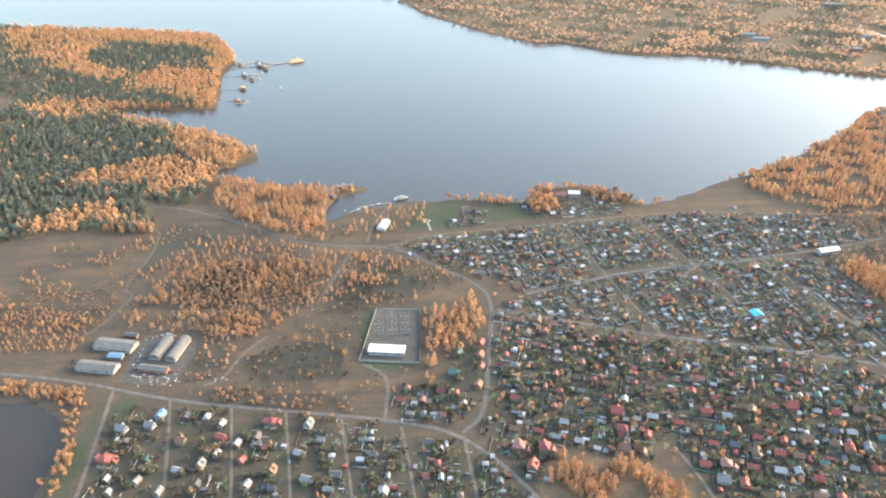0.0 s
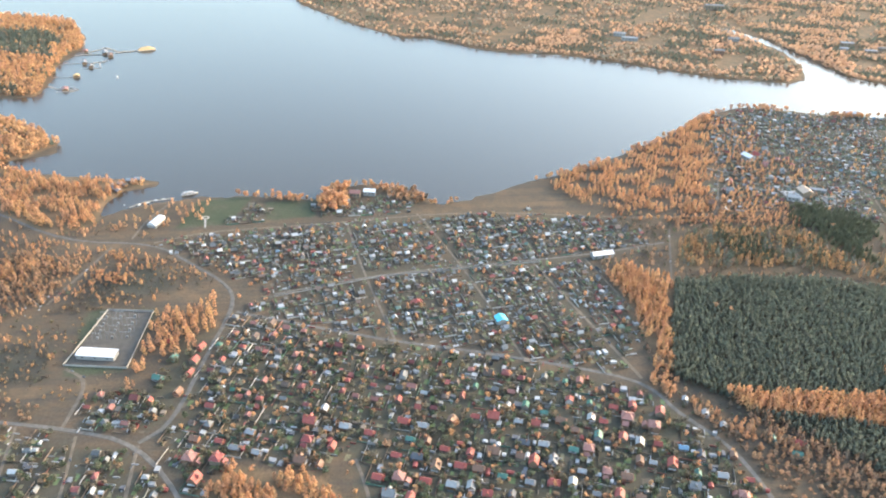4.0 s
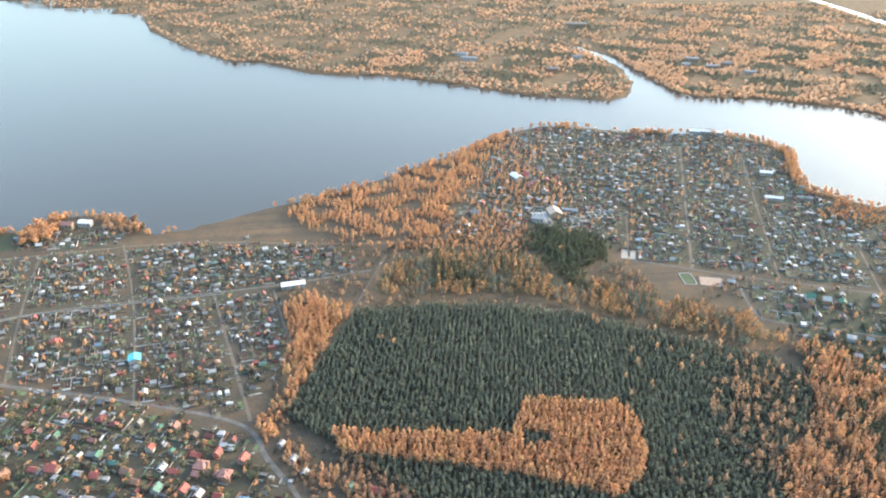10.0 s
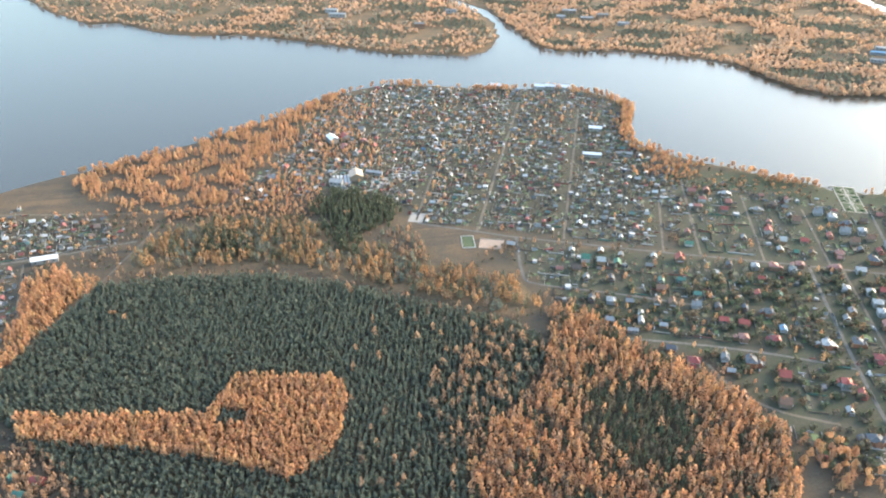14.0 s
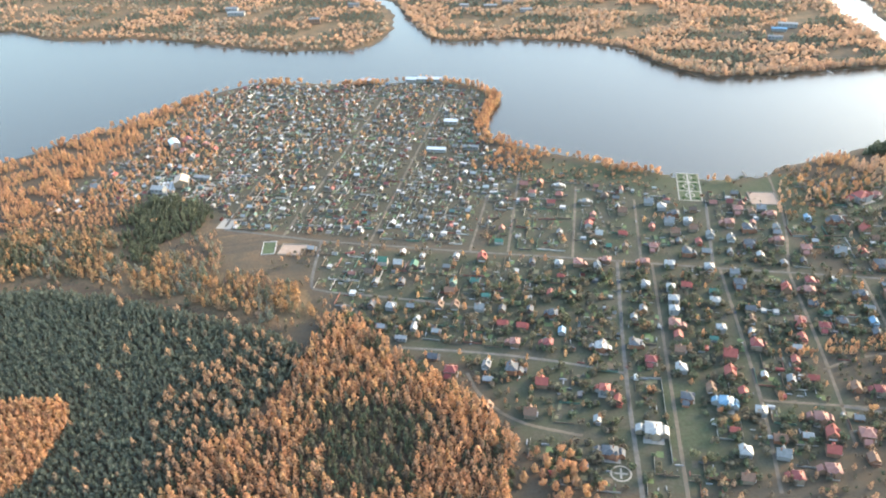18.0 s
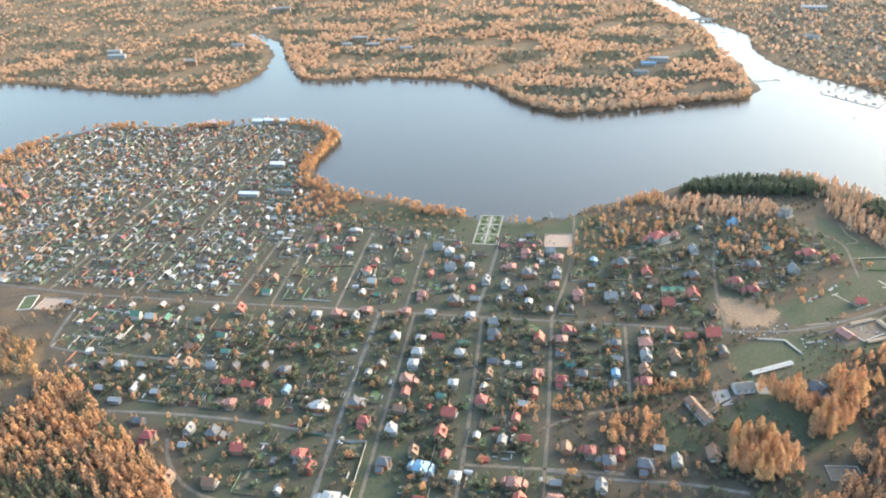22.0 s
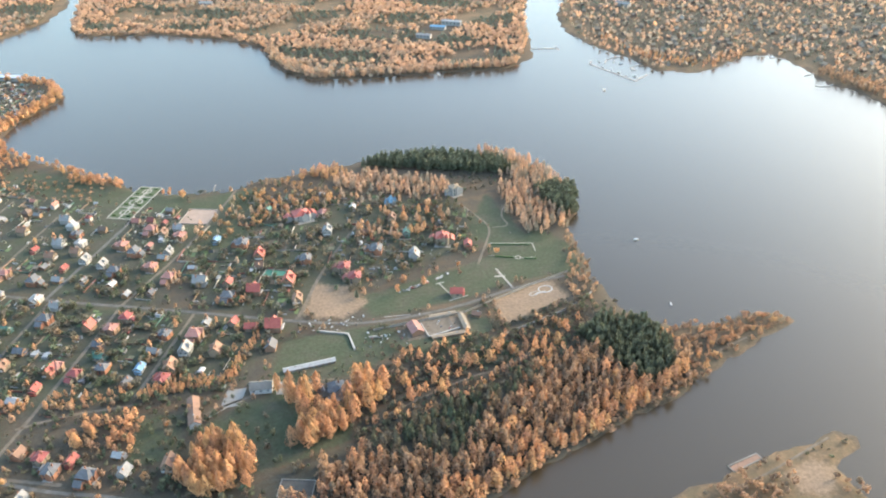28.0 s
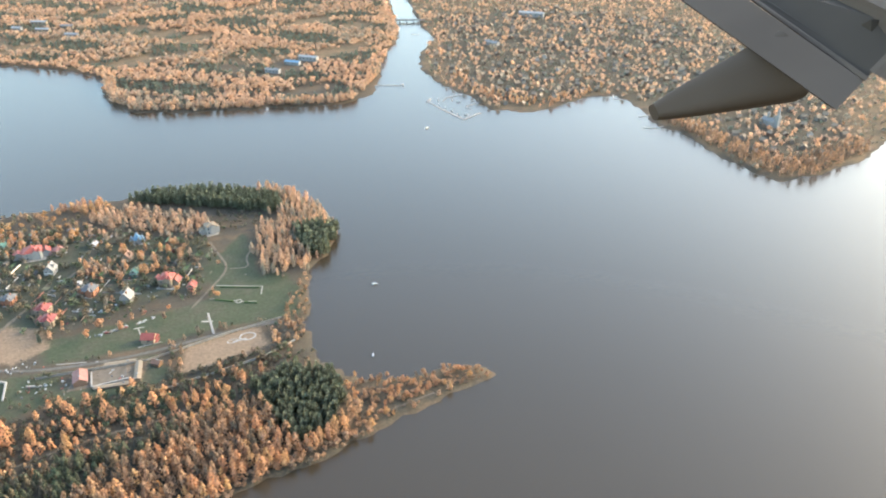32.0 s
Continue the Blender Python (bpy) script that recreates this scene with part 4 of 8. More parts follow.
wood("far_woods", s[leafy], tall(s[leafy], 3.5, 6.5, 62), "round", 17, PALE, "trees among the far shore's houses", 62, 1.1)
wood("far_woods", s[~leafy], tall(s[~leafy], 2.5, 5.0, 63), "round", 15, THICKET, "green and brown trees among the far shore's houses", 63, 1.2)


# ---- more materials ----
RED = plain("red_metal_tile", (0.229, 0.063, 0.050), 0.5, 0, 0.2)
MAROON = plain("maroon_metal_tile", (0.165, 0.048, 0.044), 0.5, 0, 0.2)
ROSE = plain("faded_rose_tile", (0.209, 0.104, 0.086), 0.6, 0, 0.2)
SLATE = plain("grey_slate_sheet", (0.160, 0.156, 0.152), 0.6, 0, 0.2)
TIN = plain("pale_galvanised_sheet", (0.230, 0.225, 0.217), 0.45, 0.15, 0.18)
BRIGHT = plain("bright_roof_sheet", (0.478, 0.469, 0.460), 0.45, 0.1, 0.12)
SHINGLE = plain("dark_shingle", (0.085, 0.085, 0.09), 0.7, 0, 0.25)
GREENTIN = plain("green_metal_sheet", (0.064, 0.128, 0.101), 0.45, 0, 0.2)
BLUETIN = plain("blue_metal_sheet", (0.120, 0.200, 0.272), 0.4, 0, 0.15)
TURQUOISE = plain("turquoise_sheet", (0.08, 0.36, 0.46), 0.4, 0, 0.12)
BROWNTIN = plain("brown_metal_sheet", (0.152, 0.088, 0.060), 0.55, 0, 0.2)
SANDROOF = plain("sand_coloured_tile", (0.34, 0.25, 0.185), 0.7, 0, 0.15)
CREAM = plain("cream_plaster", (0.184, 0.144, 0.104), 0.85, 0, 0.12)
WHITE = plain("white_plaster", (0.216, 0.207, 0.192), 0.8, 0, 0.08)
BRICK = plain("brown_brick", (0.221, 0.107, 0.065), 0.9, 0, 0.2, 1.5)
LOG = plain("brown_log", (0.168, 0.101, 0.056), 0.85, 0, 0.25, 1.5)
PEACH = plain("peach_plaster", (0.173, 0.108, 0.072), 0.85, 0, 0.12)
WORN = plain("worn_cement_sheet", (0.116, 0.107, 0.096), 0.8, 0, 0.2, 0.25)
GRAVEL = plain("trodden_gravel", (0.079, 0.069, 0.057), 0.95, 0, 0.25, 0.3)
GLASS = plain("dark_window_glass", (0.035, 0.045, 0.055), 0.08, 0, 0.1)
TRIM = plain("white_trim", (0.374, 0.361, 0.340), 0.6, 0, 0.1)
DOOR = plain("brown_door", (0.13, 0.075, 0.045), 0.6)
CONCRETE = plain("pale_concrete", (0.252, 0.234, 0.211), 0.9, 0, 0.2, 0.4)
PLANK = plain("weathered_plank", (0.216, 0.192, 0.160), 0.9, 0, 0.25)
IRON = plain("grey_painted_iron", (0.19, 0.185, 0.175), 0.6, 0.2, 0.15)
PAVE = plain("pale_paving", (0.221, 0.200, 0.174), 0.9, 0, 0.15, 0.4)
FENCES = striped("village_fences", [(0.0, (0.15, 0.11, 0.08)), (0.4, (0.27, 0.25, 0.22)), (0.6, (0.09, 0.15, 0.11)), (0.75, (0.42, 0.39, 0.35)), (0.88, (0.22, 0.10, 0.075))])
BEDS = striped("garden_beds", [(0.0, (0.085, 0.065, 0.045)), (0.25, (0.075, 0.10, 0.04)), (0.5, (0.055, 0.048, 0.036)), (0.65, (0.13, 0.115, 0.065)), (0.85, (0.09, 0.12, 0.05))])
SHEDS = striped("shed_sheets", [(0.0, (0.227, 0.227, 0.219)), (0.25, (0.138, 0.110, 0.082)), (0.45, (0.288, 0.281, 0.275)), (0.62, (0.089, 0.089, 0.089)), (0.8, (0.171, 0.058, 0.048)), (0.9, (0.330, 0.330, 0.322))])


class Shape:
    """Corners and triangles put together from simple solids."""

    def __init__(self):
        self.v, self.f = [], []

    def solid(self, verts, polys):
        n = len(self.v)
        self.v += [tuple(p) for p in verts]
        for p in polys:
            self.f += [(n + p[0], n + p[k], n + p[k + 1]) for k in range(1, len(p) - 1)]
        return self

    def box(self, x0, x1, y0, y1, z0, z1, turn=0.0, at=(0, 0)):
        c, s = math.cos(turn), math.sin(turn)
        vs = [(at[0] + x * c - y * s, at[1] + x * s + y * c, z) for z in (z0, z1) for x, y in ((x0, y0), (x1, y0), (x1, y1), (x0, y1))]
        return self.solid(vs, [(3, 2, 1, 0), (4, 5, 6, 7), (0, 1, 5, 4), (1, 2, 6, 5), (2, 3, 7, 6), (3, 0, 4, 7)])

    def tube(self, x, y, z0, z1, r0, r1, sides=8):
        n = sides
        ring = [(math.cos(6.2832 * k / n), math.sin(6.2832 * k / n)) for k in range(n)]
        vs = [(x + r0 * a, y + r0 * b, z0) for a, b in ring] + [(x + r1 * a, y + r1 * b, z1) for a, b in ring]
        return self.solid(vs, [tuple(range(n - 1, -1, -1)), tuple(range(n, 2 * n))] + [(k, (k + 1) % n, n + (k + 1) % n, n + k) for k in range(n)])

    def gable_walls(self, w, d, h, rise, x=0.0, y=0.0):
        """House walls with gables at both ends of the y axis."""
        a, b = w / 2, d / 2
        vs = [(x + px, y + py, z) for py in (-b, b) for px, z in ((-a, 0), (a, 0), (a, h), (0, h + rise), (-a, h))]
        return self.solid(vs, [(0, 1, 2, 3, 4), (9, 8, 7, 6, 5), (1, 6, 7, 2), (5, 0, 4, 9), (0, 5, 6, 1)])

    def gable_roof(self, w, d, h, rise, over=0.35, thick=0.14, x=0.0, y=0.0):
        a, b = w / 2 + over, d / 2 + over
        low = h - over * rise / (w / 2)
        vs = []
        for py in (-b, b):
            vs += [(x - a, y + py, low + 0.02), (x, y + py, h + rise + 0.02), (x + a, y + py, low + 0.02), (x - a, y + py, low + thick + 0.02), (x, y + py, h + rise + thick + 0.02), (x + a, y + py, low + thick + 0.02)]
        return self.solid(vs, [(3, 4, 10, 9), (4, 5, 11, 10), (0, 6, 7, 1), (1, 7, 8, 2), (0, 3, 9, 6), (2, 8, 11, 5), (0, 1, 4, 3), (1, 2, 5, 4), (6, 9, 10, 7), (7, 10, 11, 8)])

    def hip_roof(self, w, d, h, rise, over=0.4, ridge=0.35, x=0.0, y=0.0):
        a, b, r = w / 2 + over, d / 2 + over, d * ridge / 2
        vs = [(x + px, y + py, z) for z in (h - 0.05, h + 0.1) for px, py in ((-a, -b), (a, -b), (a, b), (-a, b))] + [(x, y - r, h + rise), (x, y + r, h + rise)]
        return self.solid(vs, [(3, 2, 1, 0), (0, 1, 5, 4), (1, 2, 6, 5), (2, 3, 7, 6), (3, 0, 4, 7), (4, 5, 8), (5, 6, 9, 8), (6, 7, 9), (7, 4, 8, 9)])

    def vault(self, w, d, h, rise, x=0.0, y=0.0, over=0.2, steps=8):
        """A round sheet roof along y, closed at its ends."""
        a, b, n = w / 2 + over, d / 2 + over, steps
        arc = [(x - a * math.cos(math.pi * k / n), h + rise * math.sin(math.pi * k / n)) for k in range(n + 1)]
        vs = [(px, y - b, z) for px, z in arc] + [(px, y + b, z) for px, z in arc]
        return self.solid(vs, [(k, k + 1, n + 2 + k, n + 1 + k) for k in range(n)] + [tuple(range(n, -1, -1)), tuple(range(n + 1, 2 * n + 2)), (0, n + 1, 2 * n + 1, n)])

    def cone(self, x, y, z0, z1, r, sides=8):
        return self.tube(x, y, z0, z1, r, 0.02, sides)


def part(name, shape, material, parent, label=""):
    """One mesh under a thing or a part."""
    ob = new(name, make_mesh(name, shape.v, shape.f, [material]))
    ob.parent = parent
    return tagged(ob, label)


def thing(name, label, category, group="", m=None):
    ob = new(name)
    ob.empty_display_size = 0.5
    if m is not None:
        ob.matrix_basis = m
    return tagged(ob, label, category, group)


def one(name, shape, material, label, category, group="", kind=""):
    return tagged(new(name, make_mesh(name, shape.v, shape.f, [material])), label, category, group, kind)


def window_at(parent, x, y, z, w, h, side, panes=False):
    """A window set 5 cm into and proud of a wall; side: the axis that it faces (x, -x, y, -y)."""
    t = 0.06
    frame_shape, pane = Shape(), Shape()
    if side in ("x", "-x"):
        frame_shape.box(x - t, x + t, y - w / 2, y + w / 2, z, z + h)
        pane.box(x - t - 0.02, x + t + 0.02, y - w / 2 + 0.1, y + w / 2 - 0.1, z + 0.1, z + h - 0.1)
    else:
        frame_shape.box(x - w / 2, x + w / 2, y - t, y + t, z, z + h)
        pane.box(x - w / 2 + 0.1, x + w / 2 - 0.1, y - t - 0.02, y + t + 0.02, z + 0.1, z + h - 0.1)
    if panes:
        part("pane", pane, GLASS, part("window", frame_shape, TRIM, parent))
    else:
        part("window", pane, GLASS, parent)


def cottage(w, d, h, rise, roof, wall, label, porch=True):
    """A small gabled house with chimney, windows, door and porch."""
    t = thing("house", label, "house", "village houses")
    part("wall", Shape().gable_walls(w, d, h, rise), wall, t)
    part("roof", Shape().gable_roof(w, d, h, rise), roof, t)
    part("chimney", Shape().box(0.5, 1.0, d * 0.12, d * 0.12 + 0.5, h + rise * 0.5, h + rise + 0.7).box(0.42, 1.08, d * 0.12 - 0.08, d * 0.12 + 0.58, h + rise + 0.7, h + rise + 0.82), BRICK, t)
    for side, x in (("x", w / 2), ("-x", -w / 2)):
        window_at(t, x, -d * 0.08, h * 0.4, 1.5, h * 0.38, side)
    window_at(t, 0, -d / 2, h + rise * 0.15, 0.8, 0.8, "-y")
    part("door", Shape().box(0.3, 1.1, -d / 2 - 0.05, -d / 2 + 0.05, 0, h * 0.75), DOOR, t)
    if porch:
        part("porch", Shape().box(-w * 0.25, w * 0.5, -d / 2 - 1.3, -d / 2 - 0.06, 0, 0.25).box(-w * 0.27, w * 0.52, -d / 2 - 1.4, -d / 2 - 0.06, h * 0.85, h * 0.92).box(-w * 0.25, -w * 0.25 + 0.12, -d / 2 - 1.35, -d / 2 - 1.23, 0.25, h * 0.85).box(w * 0.5 - 0.12, w * 0.5, -d / 2 - 1.35, -d / 2 - 1.23, 0.25, h * 0.85), roof, t)
    return t


def villa(w, d, h, rise, roof, wall, label, wing=True, name="house"):
    """A hipped two-storey house with a lower gabled wing, chimney, rows of windows and a terrace."""
    t = thing(name, label, "house", "village houses")
    part("wall", Shape().box(-w / 2, w / 2, -d / 2, d / 2, 0, h), wall, t)
    part("roof", Shape().hip_roof(w, d, h, rise), roof, t)
    part("chimney", Shape().box(w * 0.15, w * 0.15 + 0.55, 0.2, 0.75, h + rise * 0.4, h + rise + 0.6), BRICK, t)
    for z in (h * 0.12, h * 0.58):
        window_at(t, w / 2, 0, z, 1.5, h * 0.27, "x")
        for x in (-w * 0.28, w * 0.28):
            window_at(t, x, -d / 2, z, 0.9, h * 0.27, "-y")
    part("door", Shape().box(-0.45, 0.45, -d / 2 - 0.05, -d / 2 + 0.05, 0, h * 0.36), DOOR, t)
    part("terrace", Shape().box(-w * 0.4, w * 0.4, -d / 2 - 1.4, -d / 2 - 0.06, 0, 0.22), PAVE, t)
    part("eaves_trim", Shape().box(-w / 2 - 0.12, w / 2 + 0.12, -d / 2 - 0.12, d / 2 + 0.12, h - 0.42, h - 0.08), TRIM, t)
    bay = part("bay", Shape().gable_walls(w * 0.42, d * 0.5, h * 1.02, rise * 0.62, w * 0.16, -d * 0.36), wall, t)
    part("bay_roof", Shape().gable_roof(w * 0.42, d * 0.5, h * 1.02, rise * 0.62, 0.3, 0.14, w * 0.16, -d * 0.36), roof, bay)
    if wing:
        ww, wd, wh, wr = w * 0.6, d * 0.55, h * 0.55, rise * 0.75
        wg = part("wing", Shape().gable_walls(ww, wd, wh, wr, -w / 2 - ww * 0.45, d * 0.1), wall, t)
        part("wing_roof", Shape().gable_roof(ww, wd, wh, wr, 0.3, 0.14, -w / 2 - ww * 0.45, d * 0.1), roof, wg)
    return t


def chalet(w, d, h, rise, roof, wall, label):
    """A steep gabled house with dormers and a cross gable."""
    t = thing("house", label, "house", "village houses")
    part("wall", Shape().gable_walls(w, d, h, rise), wall, t)
    part("roof", Shape().gable_roof(w, d, h, rise, 0.45, 0.16), roof, t)
    dorm = Shape().box(0.2, w / 2 - 0.1, -0.9, 0.9, h, h + rise * 0.5)
    dm = part("dormer", dorm, wall, t)
    part("dormer_roof", Shape().solid([(0.1, -1.15, h + rise * 0.48), (w / 2 + 0.15, -1.15, h + rise * 0.48), (w / 2 + 0.15, 1.15, h + rise * 0.48), (0.1, 1.15, h + rise * 0.48), (0.1, 0, h + rise * 0.95), (w / 2 + 0.15, 0, h + rise * 0.95)],
        [(3, 2, 1, 0), (0, 1, 5, 4), (2, 3, 4, 5), (1, 2, 5), (3, 0, 4)]), roof, dm)
    part("chimney", Shape().box(-1.1, -0.55, d * 0.2, d * 0.2 + 0.55, h + rise * 0.4, h + rise + 0.6), BRICK, t)
    for z in (h * 0.15, h * 0.6):
        for y in (-d * 0.27, d * 0.27):
            window_at(t, w / 2, y, z, 0.9, h * 0.26, "x")
    for x in (-w * 0.22, w * 0.22):
        window_at(t, x, -d / 2, h * 0.55, 0.9, h * 0.3, "-y")
    window_at(t, 0, -d / 2, h + rise * 0.2, 0.9, rise * 0.35, "-y")
    part("door", Shape().box(-0.4, 0.4, -d / 2 - 0.05, -d / 2 + 0.05, 0, h * 0.38), DOOR, t)
    part("balcony", Shape().box(-w * 0.38, w * 0.38, -d / 2 - 1.1, -d / 2 - 0.06, h * 0.46, h * 0.52).box(-w * 0.38, w * 0.38, -d / 2 - 1.1, -d / 2 - 1.02, h * 0.52, h * 0.74), TRIM, t)
    return t


# the stock of houses, each with how often it comes
HOME = Matrix.Translation((0, 0, -400))
STOCK = [
    (cottage(4.6, 5.6, 2.3, 1.9, SLATE, LOG, "small brown log cottage under a grey slate-sheet gable roof"), 3), (cottage(5.0, 6.0, 2.4, 2.0, RED, CREAM, "cream plastered cottage with a red metal-tile gable roof"), 3),
    (cottage(4.6, 5.4, 2.4, 1.7, TIN, LOG, "wooden garden cottage with a pale tin roof"), 4), (cottage(5.2, 6.2, 2.5, 2.2, BROWNTIN, BRICK, "brown brick cottage with a dark brown sheet roof"), 3),
    (cottage(4.8, 5.8, 2.4, 2.0, GREENTIN, WHITE, "white cottage with a green metal roof"), 2), (cottage(4.8, 5.8, 2.4, 2.1, SHINGLE, PEACH, "peach plastered cottage with a dark shingle roof"), 3),
    (villa(6.6, 7.0, 4.0, 2.4, MAROON, CREAM, "two-storey cream villa with a maroon hipped roof"), 3), (villa(7.0, 6.6, 4.2, 2.2, ROSE, PEACH, "two-storey peach villa with a faded rose hipped roof"), 3),
    (villa(6.6, 7.2, 4.0, 2.6, SHINGLE, BRICK, "two-storey brick villa with a dark hipped shingle roof"), 3), (villa(7.0, 7.0, 4.0, 2.2, TIN, WHITE, "two-storey white villa with a pale tin hipped roof", False), 2),
    (chalet(6.0, 7.0, 3.6, 3.2, RED, PEACH, "steep-roofed peach house with red tiles and a dormer"), 3), (chalet(5.6, 6.8, 3.4, 3.0, SLATE, WHITE, "steep grey-roofed white house with a dormer"), 3),
    (chalet(6.0, 7.0, 3.6, 3.2, GREENTIN, LOG, "steep green-roofed log house with a dormer"), 1), (chalet(5.8, 6.8, 3.6, 3.0, BROWNTIN, CREAM, "steep brown-roofed cream house with a dormer"), 3),
    (cottage(4.8, 6.4, 2.4, 1.6, BLUETIN, WHITE, "white cottage with a blue metal roof"), 1),
]
CHOICE = [i for i, (_, k) in enumerate(STOCK) for _ in range(k)]
used_stock = set()


def place_house(i, x, y, deg, size=0.74):
    """The first of a kind is moved into place, the others are copies of it."""
    m = pose(x, y, 0, 0, 0, deg)
    ob = STOCK[i][0]
    if i in used_stock:
        ob = copy_thing(ob, m)
    used_stock.add(i)
    ob.matrix_basis = m @ Matrix.Diagonal((size, size, size, 1))
    return ob


# ---- landmarks: houses that stand out, with their places ----
SPECIAL = []          # x, y and free radius


def mark(x, y, r=8.0):
    SPECIAL.append((x, y, r))
    return x, y


def mansion(x, y, deg, w, d, h, rise, roof, wall, label, tower=False, r=10.0):
    """A large villa with a turret or bay, framed windows, two wings and a paved court."""
    mark(x, y, r)
    t = villa(w, d, h, rise, roof, wall, label, True, "villa")
    wg = part("wing", Shape().gable_walls(w * 0.5, d * 0.7, h * 0.6, rise * 0.7, w * 0.72, 0.3), wall, t)
    part("wing_roof", Shape().gable_roof(w * 0.5, d * 0.7, h * 0.6, rise * 0.7, 0.3, 0.14, w * 0.72, 0.3), roof, wg)
    part("court", Shape().box(-w * 0.6, w * 0.7, -d * 0.85, d * 0.6, -0.02, 0.06), PAVE, t)
    if tower:
        tw = part("tower", Shape().tube(w * 0.4, -d * 0.5, 0, h + 1.2, 1.3, 1.3), wall, t)
        part("tower_roof", Shape().cone(w * 0.4, -d * 0.5, h + 1.2, h + 3.8, 1.6), roof, tw)
    for x2 in (-w * 0.15, w * 0.1):
        window_at(t, x2, d / 2, h * 0.55, 0.9, 1.1, "y", True)
    t.matrix_basis = pose(x, y, 0, 0, 0, deg) @ Matrix.Diagonal(((0.95,) * 3 if x > 1000 else (0.8,) * 3) + (1,))
    return t


mansion(1070, 472, 12, 11, 9, 4.6, 3.0, RED, WHITE, "white mansion with red roofs, terraces and a round turret", True, 14)
mansion(1084, 474, 40, 5.5, 5, 2.8, 1.8, ROSE, CREAM, "low cream lodge with a faded rose roof beside the mansion", False, 9)
mansion(1153, 421, -15, 8, 8, 5.0, 2.8, RED, CREAM, "cream villa with a rose roof and a round tower", True, 13)
mansion(1174, 483, 20, 6.4, 6, 6.2, 1.6, CREAM, WHITE, "white three-storey mansion with a pale roof near the pines", False, 11)
mansion(1130, 478, 10, 4.6, 4.6, 3.0, 4.6, BLUETIN, WHITE, "white house with a steep bright blue roof", False, 9)
mansion(829, 277, -21, 9.5, 10, 5.2, 2.0, TIN, CREAM, "large cream villa with pale stepped roofs on a green lawn", False, 13)
mansion(872, 288, -30, 8, 8, 4.4, 3.0, BLUETIN, WHITE, "white house under a pale blue metal roof", False, 11)
mansion(804, 268, -21, 9, 7, 4.0, 2.8, SHINGLE, BRICK, "dark-roofed brick villa with a round forecourt", True, 12)
mansion(817, 311, -21, 6.5, 6.5, 4.4, 2.2, RED, WHITE, "white house with red roof and lower red annex", False, 10)
mansion(911, 268, -25, 7.5, 7, 4.4, 3.0, ROSE, PEACH, "peach villa with a steep rose roof", False, 10)
mansion(827, 345, -21, 7.5, 6.5, 4.4, 1.8, TIN, BRICK, "brick house with a pale hipped roof", False, 9)
mansion(1077, 296, 5, 8, 7, 4.0, 2.6, SHINGLE, WHITE, "dark-roofed white villa among tall poplars", False, 10)
mansion(865, 546, -21, 6.4, 5.6, 3.4, 2.0, TIN, CREAM, "white villa with a pale roof by the meadow", False, 10)
mansion(876, 515, -21, 6.4, 5.6, 3.4, 2.0, SLATE, CREAM, "white house with grey roof on the lane", False, 10)
mansion(201, 469, 10, 5, 5, 3.2, 2.4, RED, PEACH, "peach cottage with bright red roof", False, 7)


def homes(kind, size, *spots):
    """Houses of one kind of the stock at given places, along the lanes."""
    for k, (x, y) in enumerate(spots):
        mark(x, y, 7.0)
        place_house(kind, x, y, (-21 if x < 1000 else -12) + (0, 90, 3, 180, -4, 87)[(k + kind) % 6], size * (0.9 if x < 1000 else 1.04) * (0.92 + 0.05 * ((k * 7 + kind) % 4)))


# the eastern quarter and its lanes
homes(10, 0.98, (1059, 395), (1040, 390), (1043, 428), (1050, 353), (784, 454), (955, 375), (943, 340), (892, 323), (885, 309), (787, 323))
homes(7, 0.92, (992, 415), (981, 429), (843, 433), (862, 432), (1010, 354), (967, 370), (945, 343), (782, 360), (875, 356), (995, 463), (898, 441), (885, 424))
homes(1, 0.95, (1038, 356), (930, 441), (873, 346), (821, 302), (885, 464), (1167, 413), (1149, 363), (938, 329), (816, 404), (908, 468), (790, 375), (964, 276))
homes(6, 0.92, (1091, 402), (849, 328), (800, 355), (910, 328), (997, 322), (955, 335), (951, 280), (742, 343), (1096, 390), (973, 379))
homes(11, 0.92, (1010, 406), (952, 439), (770, 398), (854, 427), (1133, 406), (1006, 343), (934, 399), (989, 446), (920, 503), (1085, 448), (987, 264), (762, 344))
homes(13, 0.9, (934, 458), (1063, 376), (1000, 330), (755, 310), (868, 333), (919, 350), (775, 302), (756, 403), (1021, 339), (747, 406), (896, 493), (1005, 264))
homes(9, 0.85, (875, 399), (889, 393), (885, 380), (881, 370), (908, 373), (899, 347), (862, 318), (828, 346), (718, 412), (831, 436), (899, 418), (922, 409))
homes(8, 0.92, (1070, 417), (916, 429), (1112, 418), (855, 296), (811, 382), (931, 387), (957, 271), (846, 344), (995, 359), (972, 265), (1033, 444))
homes(0, 0.95, (944, 424), (929, 428), (921, 407), (970, 403), (1015, 365), (990, 346), (712, 442), (730, 410), (844, 476), (864, 375), (829, 348), (986, 440))
homes(5, 0.95, (962, 358), (966, 371), (924, 361), (728, 438), (783, 394), (799, 390), (735, 358), (980, 324), (1009, 406), (815, 442), (1048, 337), (707, 417))
homes(2, 0.9, (714, 479), (734, 475), (746, 467), (673, 495), (768, 461), (760, 333), (806, 291), (861, 455), (914, 340), (983, 275), (1104, 478))
homes(4, 0.92, (829, 401), (964, 348), (760, 430), (912, 383), (799, 357))
homes(14, 0.92, (985, 334), (811, 365), (1017, 454))
homes(3, 0.95, (941, 285), (209, 346), (270, 341), (55, 384), (885, 260), (919, 239))
